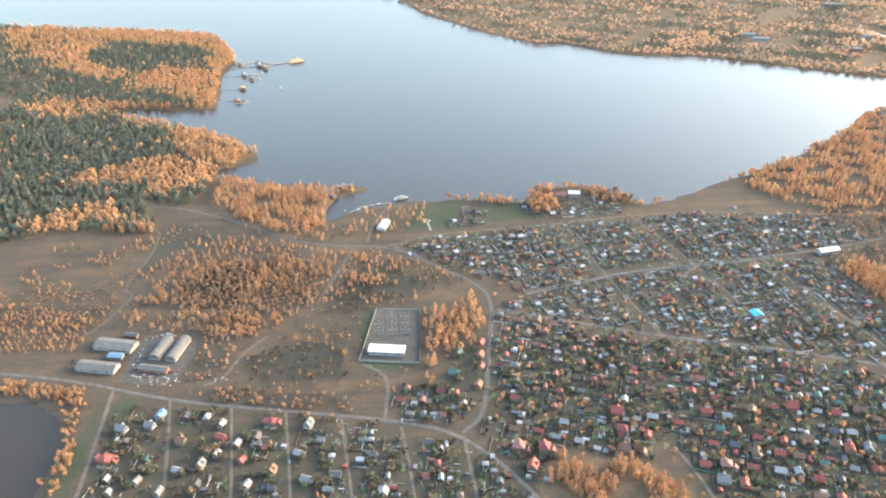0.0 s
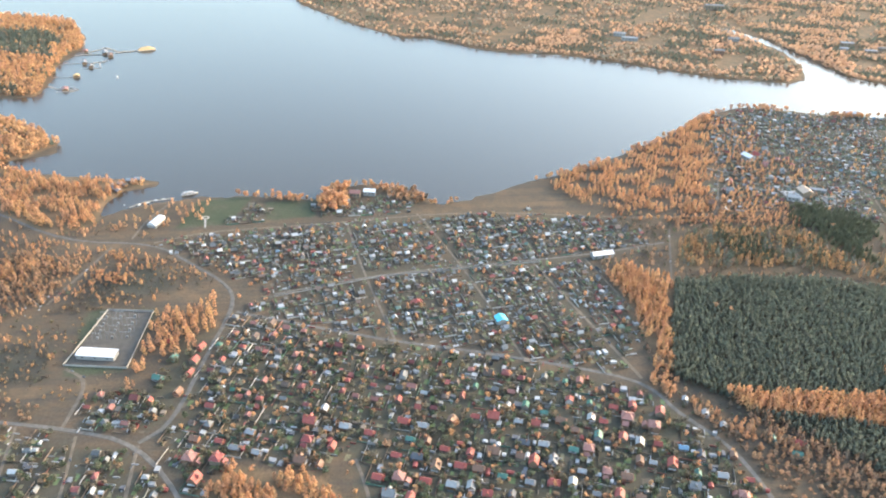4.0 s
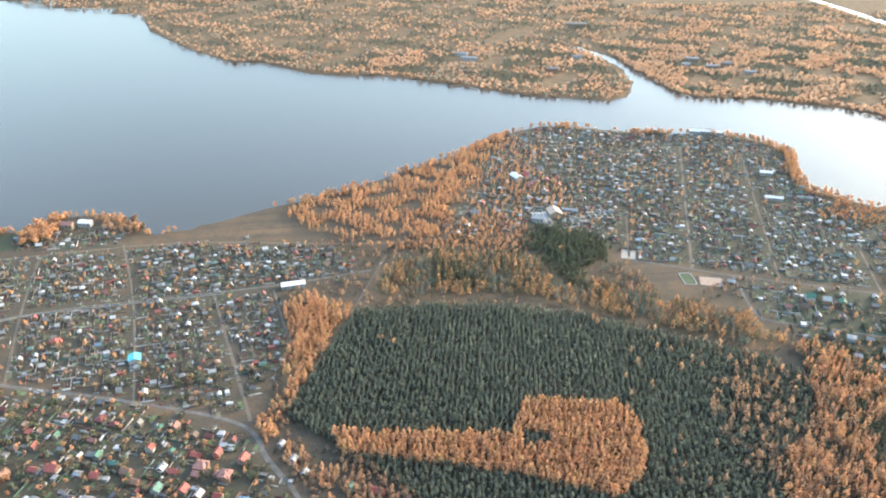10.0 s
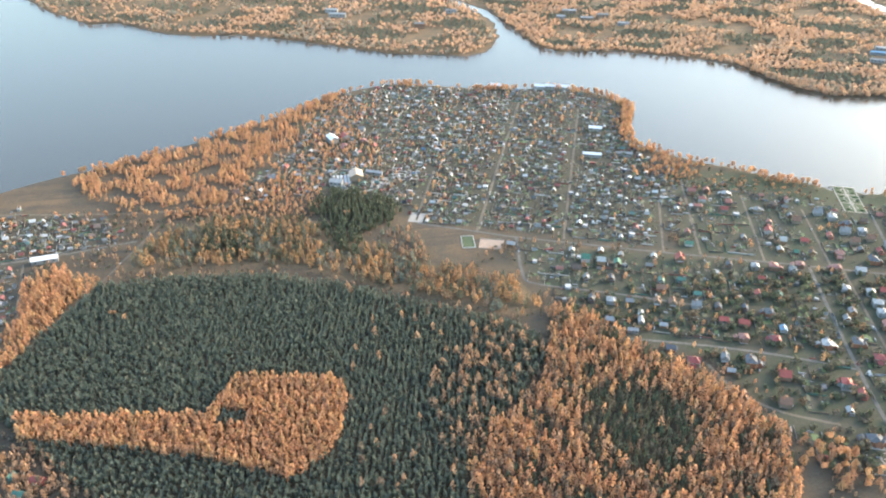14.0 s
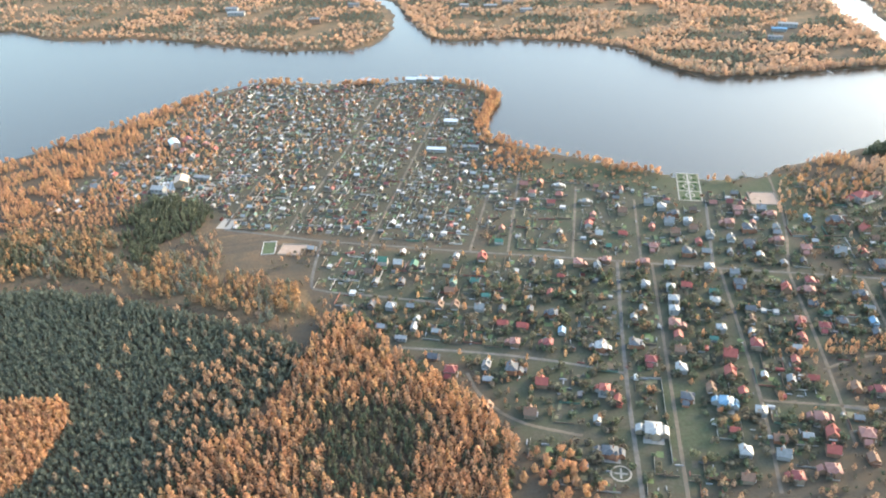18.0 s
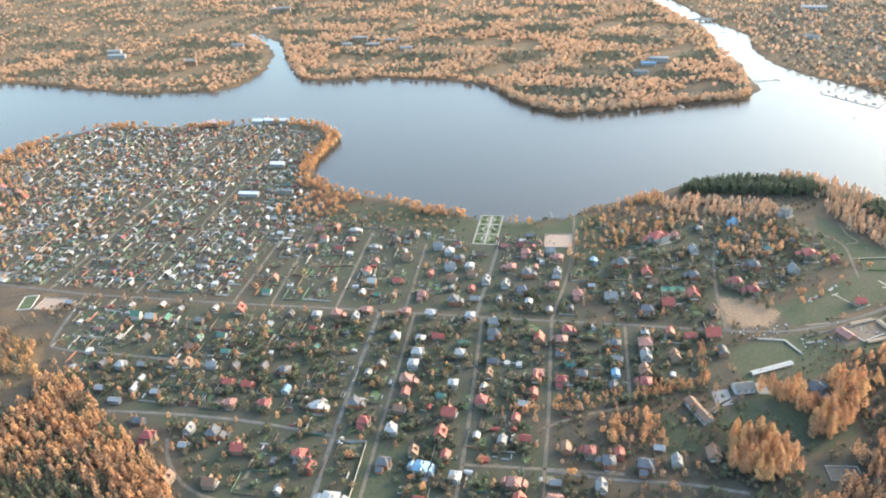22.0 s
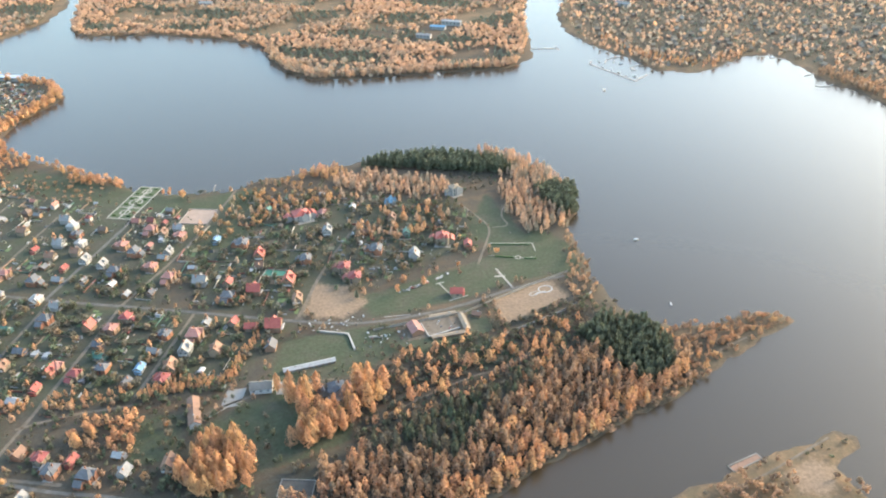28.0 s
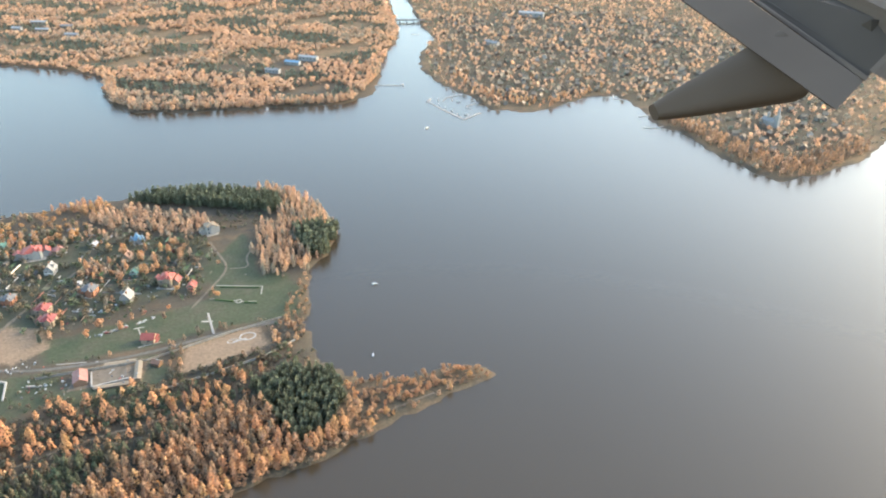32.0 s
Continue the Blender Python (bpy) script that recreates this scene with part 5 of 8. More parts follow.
# villas at the southern end of the lanes
homes(10, 0.95, (910, 257), (904, 247), (946, 243))
homes(7, 0.95, (925, 253), (897, 236))
homes(11, 0.9, (881, 250), (948, 257))
homes(9, 0.9, (865, 255), (886, 279))
homes(6, 0.9, (939, 247), (954, 231), (880, 236))
homes(13, 0.9, (858, 240), (870, 300))
# large houses near the formal garden
homes(9, 0.95, (926, 493), (935, 469))
homes(11, 0.95, (922, 471), (941, 447), (993, 474))
homes(13, 0.95, (920, 456), (984, 470))
homes(8, 0.95, (931, 481), (969, 449))
homes(7, 0.95, (976, 476), (961, 459))
# plots at the corner of the plantation
homes(4, 0.9, (384, 316), (391, 303))
homes(1, 1.0, (397, 311), (315, 350), (329, 343))
homes(2, 0.85, (355, 340), (361, 329), (348, 353))
homes(7, 0.95, (308, 339), (321, 331))
# loose houses between the shore wood and the manor
homes(1, 0.85, (567, 718), (580, 680), (595, 693), (515, 659))
homes(7, 0.8, (568, 696), (503, 638), (586, 706))
homes(13, 0.85, (476, 612), (528, 676), (545, 700))
homes(2, 0.95, (494, 613), (483, 599), (513, 660), (524, 640))
homes(11, 0.9, (504, 636), (577, 678), (587, 735))
# houses beside the western road
homes(1, 0.9, (41, 435), (59, 402), (60, 414), (62, 428), (-93, 351), (-79, 332))
homes(4, 0.9, (47, 418), (41, 398))
# garden rows by the pond
mansion(-151, 338, -10, 8, 7, 3.4, 3.2, RED, PEACH, "peach villa under a broad red roof near the pond", False, 10)
mansion(-66, 361, -10, 7, 6, 3.2, 2.0, MAROON, CREAM, "low villa with a maroon roof inside a pale fence", False, 9)
homes(14, 1.0, (-130, 373))
homes(2, 0.9, (-94, 362), (-83, 345), (-93, 338), (-49, 334), (-74, 313), (-112, 327))
homes(11, 0.85, (-149, 362), (-45, 357), (-134, 364), (-100, 330))
homes(0, 0.95, (-131, 321), (-44, 314), (-118, 312))
homes(13, 0.85, (-114, 349), (-62, 322))


def hall(x, y, deg, w, d, h, rise, roof, wall, label, name="warehouse", vaulted=False, category="building", doors=3):
    """A long low building with gate doors and a vaulted or gabled sheet roof with ribs."""
    mark(x, y, max(w, d) * 0.6)
    t = thing(name, label, category)
    if vaulted:
        part("wall", Shape().box(-w / 2, w / 2, -d / 2, d / 2, 0, h), wall, t)
        part("roof", Shape().vault(w, d, h, rise), roof, t)
    else:
        part("wall", Shape().gable_walls(w, d, h, rise), wall, t)
        part("roof", Shape().gable_roof(w, d, h, rise, 0.4, 0.15), roof, t)
    for k in range(doors):
        yy = -d / 2 + d * (k + 0.5) / doors
        part("gate", Shape().box(w / 2 - 0.05, w / 2 + 0.07, yy - 0.9, yy + 0.9, 0, h * 0.8), IRON, t)
        window_at(t, -w / 2, yy, h * 0.45, 1.4, h * 0.3, "-x")
    part("vent", Shape().box(-0.3, 0.3, -d * 0.3, -d * 0.3 + 1.2, h + rise, h + rise + 0.45), IRON, t)
    t.matrix_basis = pose(x, y, 0, 0, 0, deg)
    return t


hall(1, 424, 80, 8.0, 23, 3.2, 0.6, BRIGHT, WHITE, "white flat-gabled substation hall with a bright pale roof", "substation_hall")
hall(-174, 446, 74, 11, 26, 2.6, 1.5, WORN, CONCRETE, "long grey-roofed cattle barn")
hall(-179, 423, 76, 9, 25, 2.6, 1.4, WORN, CONCRETE, "long low barn with a worn grey roof")
hall(-144, 440, -13, 7, 22, 1.6, 2.6, WORN, CONCRETE, "vaulted pale metal hangar on the farmyard", "hangar", True)
hall(-133, 438, -13, 7, 24, 1.6, 2.8, WORN, CONCRETE, "second vaulted pale metal hangar beside the first", "hangar", True)
hall(-144, 418, 74, 5, 19, 2.2, 1.2, WORN, BRICK, "small brick farm store with a grey roof", "farm_store")
hall(-167, 457, 76, 3.6, 9, 2.2, 0.8, SHINGLE, LOG, "dark open shed behind the barns", "shed")
hall(-171, 434, 80, 4.5, 9, 2.2, 0.7, BLUETIN, IRON, "blue-roofed lean-to store between the barns", "shed")
hall(3, 603, -20, 7, 15, 2.4, 2.2, BRIGHT, WHITE, "vaulted white sports hall by the beach", "sports_hall", True)
hall(350, 526, 100, 6, 17, 3.4, 1.6, BRIGHT, WHITE, "long white building with a bright pale roof", "store")
hall(255, 443, 10, 7, 7, 3.0, 1.6, TURQUOISE, WHITE, "low house under a vivid turquoise roof", "house")
hall(1013, 295, 6, 5.0, 18, 2.6, 1.6, BROWNTIN, TRIM, "long low brown-roofed house with white walls by a lawn", "house", doors=5)
hall(1043, 306, 84, 6.0, 10, 2.8, 2.0, WORN, TRIM, "grey-roofed guest house beside a paved court", "house", doors=3)
hall(730, 391, -20, 3.2, 13, 2.4, 1.2, TIN, WHITE, "long narrow white outbuilding in a garden", "outbuilding")
hall(720, 379, 70, 3.0, 6, 2.4, 1.0, TIN, WHITE, "small white outbuilding in a garden", "outbuilding")
hall(592, 1184, 75, 7, 24, 5.0, 1.2, TIN, WHITE, "white sanatorium block in the far woods", "sanatorium", doors=5)
hall(585, 1212, 70, 7, 18, 5.0, 1.2, TIN, WHITE, "pale block in the far woods", "sanatorium", doors=4)
hall(699, 1104, 80, 8, 14, 7.0, 1.2, SLATE, PEACH, "peach three-storey block near the far shore", "sanatorium", doors=4)
hall(757, 1180, 75, 6, 16, 5.0, 1.2, SLATE, WHITE, "pale grey-roofed block in the far woods", "sanatorium", doors=4)
hall(941, 1111, 75, 6, 18, 4.0, 1.2, TIN, CREAM, "cream block in the far woods", "sanatorium", doors=4)
hall(907, 1126, 75, 6, 12, 4.0, 1.2, TIN, WHITE, "white block in the far woods", "sanatorium", doors=3)
hall(1244, 888, 60, 6, 17, 3.4, 1.2, BLUETIN, WHITE, "white holiday home with a pale blue roof on the promontory", "sanatorium", doors=6)
hall(1262, 900, 60, 7, 22, 5.0, 1.0, TIN, WHITE, "long white block on the promontory", "sanatorium", doors=5)
hall(1222, 858, 60, 6, 16, 4.0, 1.0, SLATE, WHITE, "pale lower block on the promontory", "sanatorium", doors=4)
hall(982, 1075, 75, 6, 16, 4.0, 1.2, TIN, WHITE, "white block among birches", "sanatorium", doors=3)
hall(928, 1153, 75, 7, 20, 5.0, 1.2, TIN, CREAM, "cream block far in the woods", "sanatorium", doors=4)
hall(968, 1121, 75, 6, 16, 5.0, 1.2, SLATE, CREAM, "cream grey-roofed block far in the woods", "sanatorium", doors=4)
hall(819, 1398, 80, 9, 34, 9.0, 1.2, SLATE, CREAM, "tall cream apartment block far behind the woods", "apartment_building", doors=6)
hall(1574, 1070, 60, 9, 34, 6.0, 1.2, TIN, WHITE, "long pale factory hall far beyond the houses", "factory_hall", doors=5)
hall(1480, 927, 40, 7, 18, 4.0, 1.6, SLATE, WHITE, "grey-roofed building on the far shore", "boathouse")
hall(573, 628, 0, 11, 13, 4.4, 2.6, SANDROOF, CREAM, "cream manor hall with a sand-coloured roof in pale grounds", "manor_hall", doors=4)
hall(556, 618, 70, 7, 10, 4.0, 1.6, TIN, WHITE, "white annex of the manor hall", "annex")
hall(558, 713, 20, 8, 12, 4.4, 2.0, BRIGHT, WHITE, "white hall with a pale roof", "hall")
hall(570, 718, 20, 6, 8, 3.6, 2.0, RED, WHITE, "white house with a red roof beside the hall", "house")
hall(589, 634, 65, 4, 14, 2.6, 1.0, TIN, WHITE, "long white greenhouse of the manor", "greenhouse")
for k, (x, y) in enumerate(((802, 826), (815, 821), (790, 828), (745, 838))):
    hall(x, y, 70, 6, 11 + 3 * (k % 2), 4.0, 1.6, BRIGHT, WHITE, "white waterside building at the tip of the cape", "boathouse")
hall(809, 700, 70, 6, 12, 3.4, 1.4, BRIGHT, WHITE, "white-roofed row of stores", "store")
hall(785, 640, 70, 5, 16, 3.0, 1.2, BRIGHT, WHITE, "long pale garage row", "garage_row", doors=6)
hall(814, 637, 70, 4, 14, 3.0, 1.0, SLATE, WHITE, "long pale garage row with a grey roof", "garage_row", doors=6)
hall(176, 650, 80, 7, 10, 4.0, 1.4, BRIGHT, WHITE, "white hotel block by the lake", "hotel")
hall(163, 645, 80, 5, 9, 5.0, 2.0, ROSE, CREAM, "cream lodge by the lake", "lodge")
hall(1121, 335, 10, 6, 9, 2.4, 1.6, ROSE, PEACH, "unfinished brick house with a rose roof", "house")
hall(1147, 336, 3, 2.6, 14, 1.6, 0.4, CREAM, CREAM, "cream flat pavilion beside a courtyard", "pavilion")
hall(1137, 327, 93, 1.8, 17, 1.2, 0.3, CREAM, CREAM, "low cream wing in front of a courtyard", "pavilion")
hall(1137.5, 345, 93, 1.8, 14, 1.2, 0.3, CREAM, CREAM, "low cream wing behind a courtyard", "pavilion")
hall(1155, 341, 60, 3.2, 4.4, 1.8, 1.1, BROWNTIN, LOG, "small dark log house with a brown roof", "house")


def church(x, y, deg):
    t = thing("church", "white church with a tall bell tower on the far shore", "church")
    part("nave", Shape().gable_walls(6, 12, 5, 2.4), WHITE, t)
    part("roof", Shape().gable_roof(6, 12, 5, 2.4), SLATE, t)
    part("tower", Shape().box(-1.8, 1.8, -10, -6.05, 0, 11), WHITE, t)
    part("belfry", Shape().tube(0, -8, 11, 14, 1.4, 1.3), WHITE, t)
    part("spire", Shape().cone(0, -8, 14, 19, 1.4), IRON, t)
    part("apse", Shape().tube(0, 6.6, 0, 4.4, 2.4, 2.4, 10), WHITE, t)
    part("drum", Shape().tube(0, 1.5, 7.0, 9.4, 1.3, 1.3), WHITE, t)
    part("dome", Shape().tube(0, 1.5, 9.4, 10.6, 1.3, 1.7).cone(0, 1.5, 10.6, 12.6, 1.7), IRON, t)
    for k in range(3):
        window_at(t, 3, -4 + 4 * k, 1.6, 1.0, 2.2, "x")
    t.matrix_basis = pose(x, y, 0, 0, 0, deg)


church(1642, 598, 20)
mark(953, 508, 14)
mark(963, 532, 14)


# ---- villages: plots with house, shed, greenhouse, beds, fences and shrubs ----
cells, beds, fences, clutter, sheds, shrubs = [], Shape(), Shape(), Shape(), [], []
rng = np.random.default_rng(11)
for name, line, deg, pw, pd, keep in VILLAGES:
    poly = np.array(line, float)
    c = poly.mean(0)
    reach = np.abs(poly - c).max() * 1.5
    a = radians(deg)
    ca, sa = math.cos(a), math.sin(a)
    nu, nv = int(reach / pw), int(reach / pd)
    iu, iv = np.meshgrid(np.arange(-nu, nu + 1), np.arange(-nv, nv + 1))
    u, v = (iu * pw + (iv % 3) * pw * 0.31).ravel(), (iv * pd).ravel()
    u, v = u + rng.uniform(-0.12, 0.12, u.shape) * pw, v + rng.uniform(-0.08, 0.08, v.shape) * pd
    x, y = c[0] + u * ca - v * sa, c[1] + u * sa + v * ca
    ok = inside(poly, x, y)
    for wname in ("GROVE", "OAKS", "CAPE_WOOD", "CAPE_PINES", "SHORE_WOOD", "PINES_NORTH", "WOOD_EDGE", "ROAD_WOOD"):
        ok &= ~inside(WOODS[wname], x, y)
    for ln in LAWNS + SANDS:
        ok &= ~inside(np.array(ln, float), x, y)
    x, y = x[ok], y[ok]
    ok = shore_distance(x, y) > 9
    x, y = x[ok], y[ok]
    rd = road_distance(x, y)
    for px, py, d in zip(x, y, rd):
        busy = any((px - sx) ** 2 + (py - sy) ** 2 < (r + 3) ** 2 for sx, sy, r in SPECIAL)
        kind = rng.uniform()
        ju, jv = rng.uniform(-0.2, 0.2) * pw, rng.uniform(-0.16, 0.16) * pd
        hx, hy = px + ju * ca - jv * sa, py + ju * sa + jv * ca
        turn = deg + rng.choice([0, 0, 90, 90, 180, 270]) + rng.uniform(-3, 3)
        if not busy and d > 4.2 and rng.uniform() < keep * (1.0 if math.sin(px * 0.11 + 2 * math.sin(py * 0.07)) > -0.55 else 0.45):
            cells.append((hx, hy, turn, name, rng.uniform()))
        for _ in range(4 if name in ("west", "red") else 2 if name in ("garden", "point", "north_row") else 3):
            if rng.uniform() < 0.62:
                sx, sy = px + rng.uniform(-0.5, 0.5) * pw, py + rng.uniform(-0.5, 0.5) * pd
                if not busy and math.hypot(sx - hx, sy - hy) > 4.6 and d > 3:
                    sheds.append((sx, sy, turn + rng.choice([0, 90]), rng.uniform(1.2, 2.1), rng.uniform(1.8, 4.4), rng.uniform(1.3, 2.0), rng.uniform()))
        if d > 1.5 and not busy:
            for _ in range(3):
                bw, bd = rng.uniform(0.8, 0.32 * pw), rng.uniform(1.4, 0.4 * pd)
                bx, by = rng.uniform(-0.45, 0.45) * pw, rng.uniform(-0.45, 0.45) * pd
                z = 0.03 + 0.012 * rng.integers(0, 5)
                beds.box(bx - bw / 2, bx + bw / 2, by - bd / 2, by + bd / 2, -0.02, z, a, (px, py))
            for _ in range(3 if px > 640 else 4):
                n, q = rng.uniform(0.8, 4.2), rng.uniform(-0.5, 0.5, 2)
                clutter.box(-n / 2, n / 2, -0.2, 0.2, 0, rng.uniform(0.3, 0.9), a + rng.choice([0, 1.571]), (px + q[0] * pw, py + q[1] * pd))
            side = rng.uniform()
            h = rng.uniform(0.7, 1.1)
            if side < 0.85 and d > 4:
                fences.box(-pw / 2 - 0.05, -pw / 2 + 0.05, -pd * 0.45, pd * 0.45, 0, h, a, (px, py))
            if side > 0.45 and d > 4:
                fences.box(-pw * 0.45, pw * 0.45, -pd / 2 - 0.05, -pd / 2 + 0.05, 0, h, a, (px, py))
        for _ in range(rng.integers(3, 8) if py > 440 else rng.integers(5, 11) if px < 660 else rng.integers(7, 12) if name == "point" else rng.integers(10, 17)):
            qx, qy = px + rng.uniform(-0.5, 0.5) * pw, py + rng.uniform(-0.5, 0.5) * pd
            if math.hypot(qx - hx, qy - hy) > 4.2 and d > 1.5:
                shrubs.append((qx, qy))
one("garden_beds", beds, BEDS, "patchwork of dug vegetable beds and small lawns", "garden beds", kind="stuff")
one("garden_clutter", clutter, SHEDS, "woodpiles, benches and covered beds in the gardens", "garden clutter", kind="stuff")
one("fences", fences, FENCES, "low weathered plot fences between the gardens", "fence", kind="stuff")

# the houses nearest to the flight line stand as single things, those farther off are joined
cells.sort(key=lambda c: c[1] + (0 if c[0] > 640 else 25))
near = [c for c in cells if (c[0] > 640 and c[1] < 430) or (c[3] == "red" and c[1] < 352) or c[3] == "point"][:235]
chosen = {id(c) for c in near}
BIG, SMALL = [0, 1, 2, 3, 3, 5, 5, 13, 8, 4, 1], [0, 1, 1, 1, 1, 2, 2, 3, 4, 5, 10, 10, 13, 11, 14, 6, 7, 7]
for x, y, turn, name, pick in near:
    kinds = BIG if name in ("garden", "point", "north_row") else SMALL
    place_house(kinds[int(pick * len(kinds))], x, y, turn, (0.64 if name == "garden" else 0.62) + 0.30 * ((pick * 37) % 1))
joined = {}


def turned(shape, into, x, y, deg):
    c, s = math.cos(radians(deg)), math.sin(radians(deg))
    n = len(into.v)
    into.v += [(x + px * c - py * s, y + px * s + py * c, pz) for px, py, pz in shape.v]
    into.f += [tuple(n + k for k in f) for f in shape.f]


far = [c for c in cells if id(c) not in chosen]
for x, y, turn, name, pick in far:
    walls, roofs = joined.setdefault(name, (Shape(), Shape()))
    big = 1.3 if name in ("garden", "north_row", "point") else 1.05 if name in ("red", "west") else 0.84
    big *= 0.75 + 0.45 * rng.uniform() ** 1.5
    w, d = rng.uniform(2.4, 3.9) * big, rng.uniform(3.0, 4.8) * big
    h = rng.uniform(1.5, 2.6) * big
    rise = rng.uniform(1.0, 1.8) * big
    if pick < 0.75:
        turned(Shape().gable_walls(w, d, h, rise), walls, x, y, turn)
        turned(Shape().gable_roof(w, d, h, rise, 0.3, 0.12), roofs, x, y, turn)
    else:
        turned(Shape().box(-w / 2, w / 2, -d / 2, d / 2, 0, h), walls, x, y, turn)
        turned(Shape().hip_roof(w, d, h, rise, 0.35, rng.uniform(0.1, 0.5)), roofs, x, y, turn)
far_shore = scatter([(1390, 800), (1412, 705), (1450, 690), (1540, 720), (1560, 640), (1600, 510), (1690, 540), (1760, 640), (1760, 1000), (1600, 1150), (1440, 1100), (1430, 960), (1400, 910)], 15.0, 70, 0.48, keep=0.56, inland_by=12, road=-99)
walls, roofs = joined.setdefault("far_shore", (Shape(), Shape()))
for x, y in far_shore:
    w, d, h, rise = rng.uniform(3.0, 4.8), rng.uniform(3.6, 6.0), rng.uniform(2.0, 3.2), rng.uniform(1.3, 2.2)
    t = rng.uniform(0, 360)
    turned(Shape().gable_walls(w, d, h, rise), walls, x, y, t)
    turned(Shape().gable_roof(w, d, h, rise, 0.3, 0.12), roofs, x, y, t)
TOLD = dict(west="rows of small garden cottages with grey and red roofs", red="crowded cottages under red, rose and grey roofs", middle="close rows of small grey and green garden cottages", shore="cottages near the beach",
    cape="dense old settlement of small gabled houses on the cape", north_row="loose rows of detached houses behind the meadow", garden="detached houses in large gardens", point="villas of the eastern quarter", far_shore="scattered houses among trees on the far shore")
for name, (walls, roofs) in joined.items():
    village = tagged(new("village_houses"), TOLD[name], "houses", kind="stuff")
    part("walls", walls, WALLS, village)
    part("roofs", roofs, RED_ROOFS if name in ("red", "garden", "north_row", "point") else CREAM if name == "far_shore" else ROOFS, village)
SHED_KINDS = [
    (Shape().vault(0.9, 1, 0.3, 0.6, over=0.0, steps=6), TRIM, "garden glasshouse of pale plastic film", "glasshouse"), (Shape().vault(0.9, 1, 0.3, 0.6, over=0.0, steps=6), SLATE, "garden glasshouse with a cloudy cover", "glasshouse"),
    (Shape().gable_walls(0.9, 1, 0.7, 0.35).gable_roof(0.9, 1, 0.7, 0.35, 0.06, 0.05), LOG, "brown board garden shed", "shed"), (Shape().gable_walls(0.9, 1, 0.7, 0.35).gable_roof(0.9, 1, 0.7, 0.35, 0.06, 0.05), RED, "red sheet-metal garden shed", "shed"),
    (Shape().solid([(-0.45, -0.5, 0), (0.45, -0.5, 0), (0.45, 0.5, 0), (-0.45, 0.5, 0), (-0.45, -0.5, 1), (0.45, -0.5, 0.8), (0.45, 0.5, 0.8), (-0.45, 0.5, 1)], [(3, 2, 1, 0), (4, 5, 6, 7), (0, 1, 5, 4), (1, 2, 6, 5), (2, 3, 7, 6), (3, 0, 4, 7)]).box(-0.5, 0.5, -0.55, -0.5, 0.95, 1.05), TIN, "lean-to shed under a pale tin sheet", "shed"),
    (Shape().solid([(-0.45, -0.5, 0), (0.45, -0.5, 0), (0.45, 0.5, 0), (-0.45, 0.5, 0), (-0.45, -0.5, 1), (0.45, -0.5, 0.8), (0.45, 0.5, 0.8), (-0.45, 0.5, 1)], [(3, 2, 1, 0), (4, 5, 6, 7), (0, 1, 5, 4), (1, 2, 6, 5), (2, 3, 7, 6), (3, 0, 4, 7)]).box(-0.5, 0.5, -0.55, -0.5, 0.95, 1.05), SHINGLE, "dark tar-papered lean-to shed", "shed")]
SHED_MESHES = [make_mesh("shed", sh.v, sh.f, [mat]) for sh, mat, *_ in SHED_KINDS]
sheds.sort(key=lambda s: s[1])
shed_mesh = Shape()
for x, y, turn, w, d, h, pick in sheds[:250]:
    k = int(pick * 997) % len(SHED_KINDS)
    ob = tagged(new("garden_" + SHED_KINDS[k][3], SHED_MESHES[k]), SHED_KINDS[k][2] + " on a plot", SHED_KINDS[k][3], "garden sheds")
    ob.matrix_basis = pose(x, y, 0, 0, 0, turn) @ Matrix.Diagonal((w * 1.6, d, h, 1))
for x, y, turn, w, d, h, pick in sheds[250:]:
    if pick < 0.3:
        turned(Shape().vault(w * 0.9, d, h * 0.35, h * 0.55, over=0.0, steps=5), shed_mesh, x, y, turn)
    elif pick < 0.7:
        turned(Shape().solid([(-w, -d / 2, 0), (w, -d / 2, 0), (w, d / 2, 0), (-w, d / 2, 0), (-w, -d / 2, h), (w, -d / 2, h * 0.8), (w, d / 2, h * 0.8), (-w, d / 2, h)],
            [(3, 2, 1, 0), (4, 5, 6, 7), (0, 1, 5, 4), (1, 2, 6, 5), (2, 3, 7, 6), (3, 0, 4, 7)]), shed_mesh, x, y, turn)
    else:
        turned(Shape().gable_walls(w, d, h * 0.8, h * 0.45), shed_mesh, x, y, turn)
one("garden_sheds", shed_mesh, SHEDS, "small sheds and glasshouses of tin, board and film", "shed", kind="stuff")
s = np.array(shrubs)
s = s[(shore_distance(s[:, 0], s[:, 1]) > 2) & (road_distance(s[:, 0], s[:, 1]) > 0.8)]
pick = np.random.default_rng(5).uniform(0, 1, len(s))
low, old = pick < 0.56, (s[:, 1] > 430) & (s[:, 0] < 1000)
# the farther gardens take the leaves with haze in their colour
wood("garden_shrubs", s[low & old], tall(s[low & old], 1.5, 3.4, 81), "bush", 17, THICKET, "farther garden shrubs and fruit trees in haze-paled colour", 81, 0.8, "shrubs")
wood("garden_shrubs", s[low & ~old], tall(s[low & ~old], 1.6, 3.6, 84), "bush", 24, BUSH, "dark garden shrubs and fruit trees", 84, 1.25, "shrubs")
wood("garden_trees", s[pick > 0.966], tall(s[pick > 0.966], 2.8, 5.6, 82), "birch", 48, GOLD, "orange garden trees between the houses", 82, 1.3)
high = (pick > 0.62) & (pick < np.where(old, 0.84, 0.94))
wood("garden_trees", s[high & old], tall(s[high & old], 2.6, 5.0, 83), "round", 30, THICKET, "haze-paled garden trees of the old settlements", 83, 0.9)
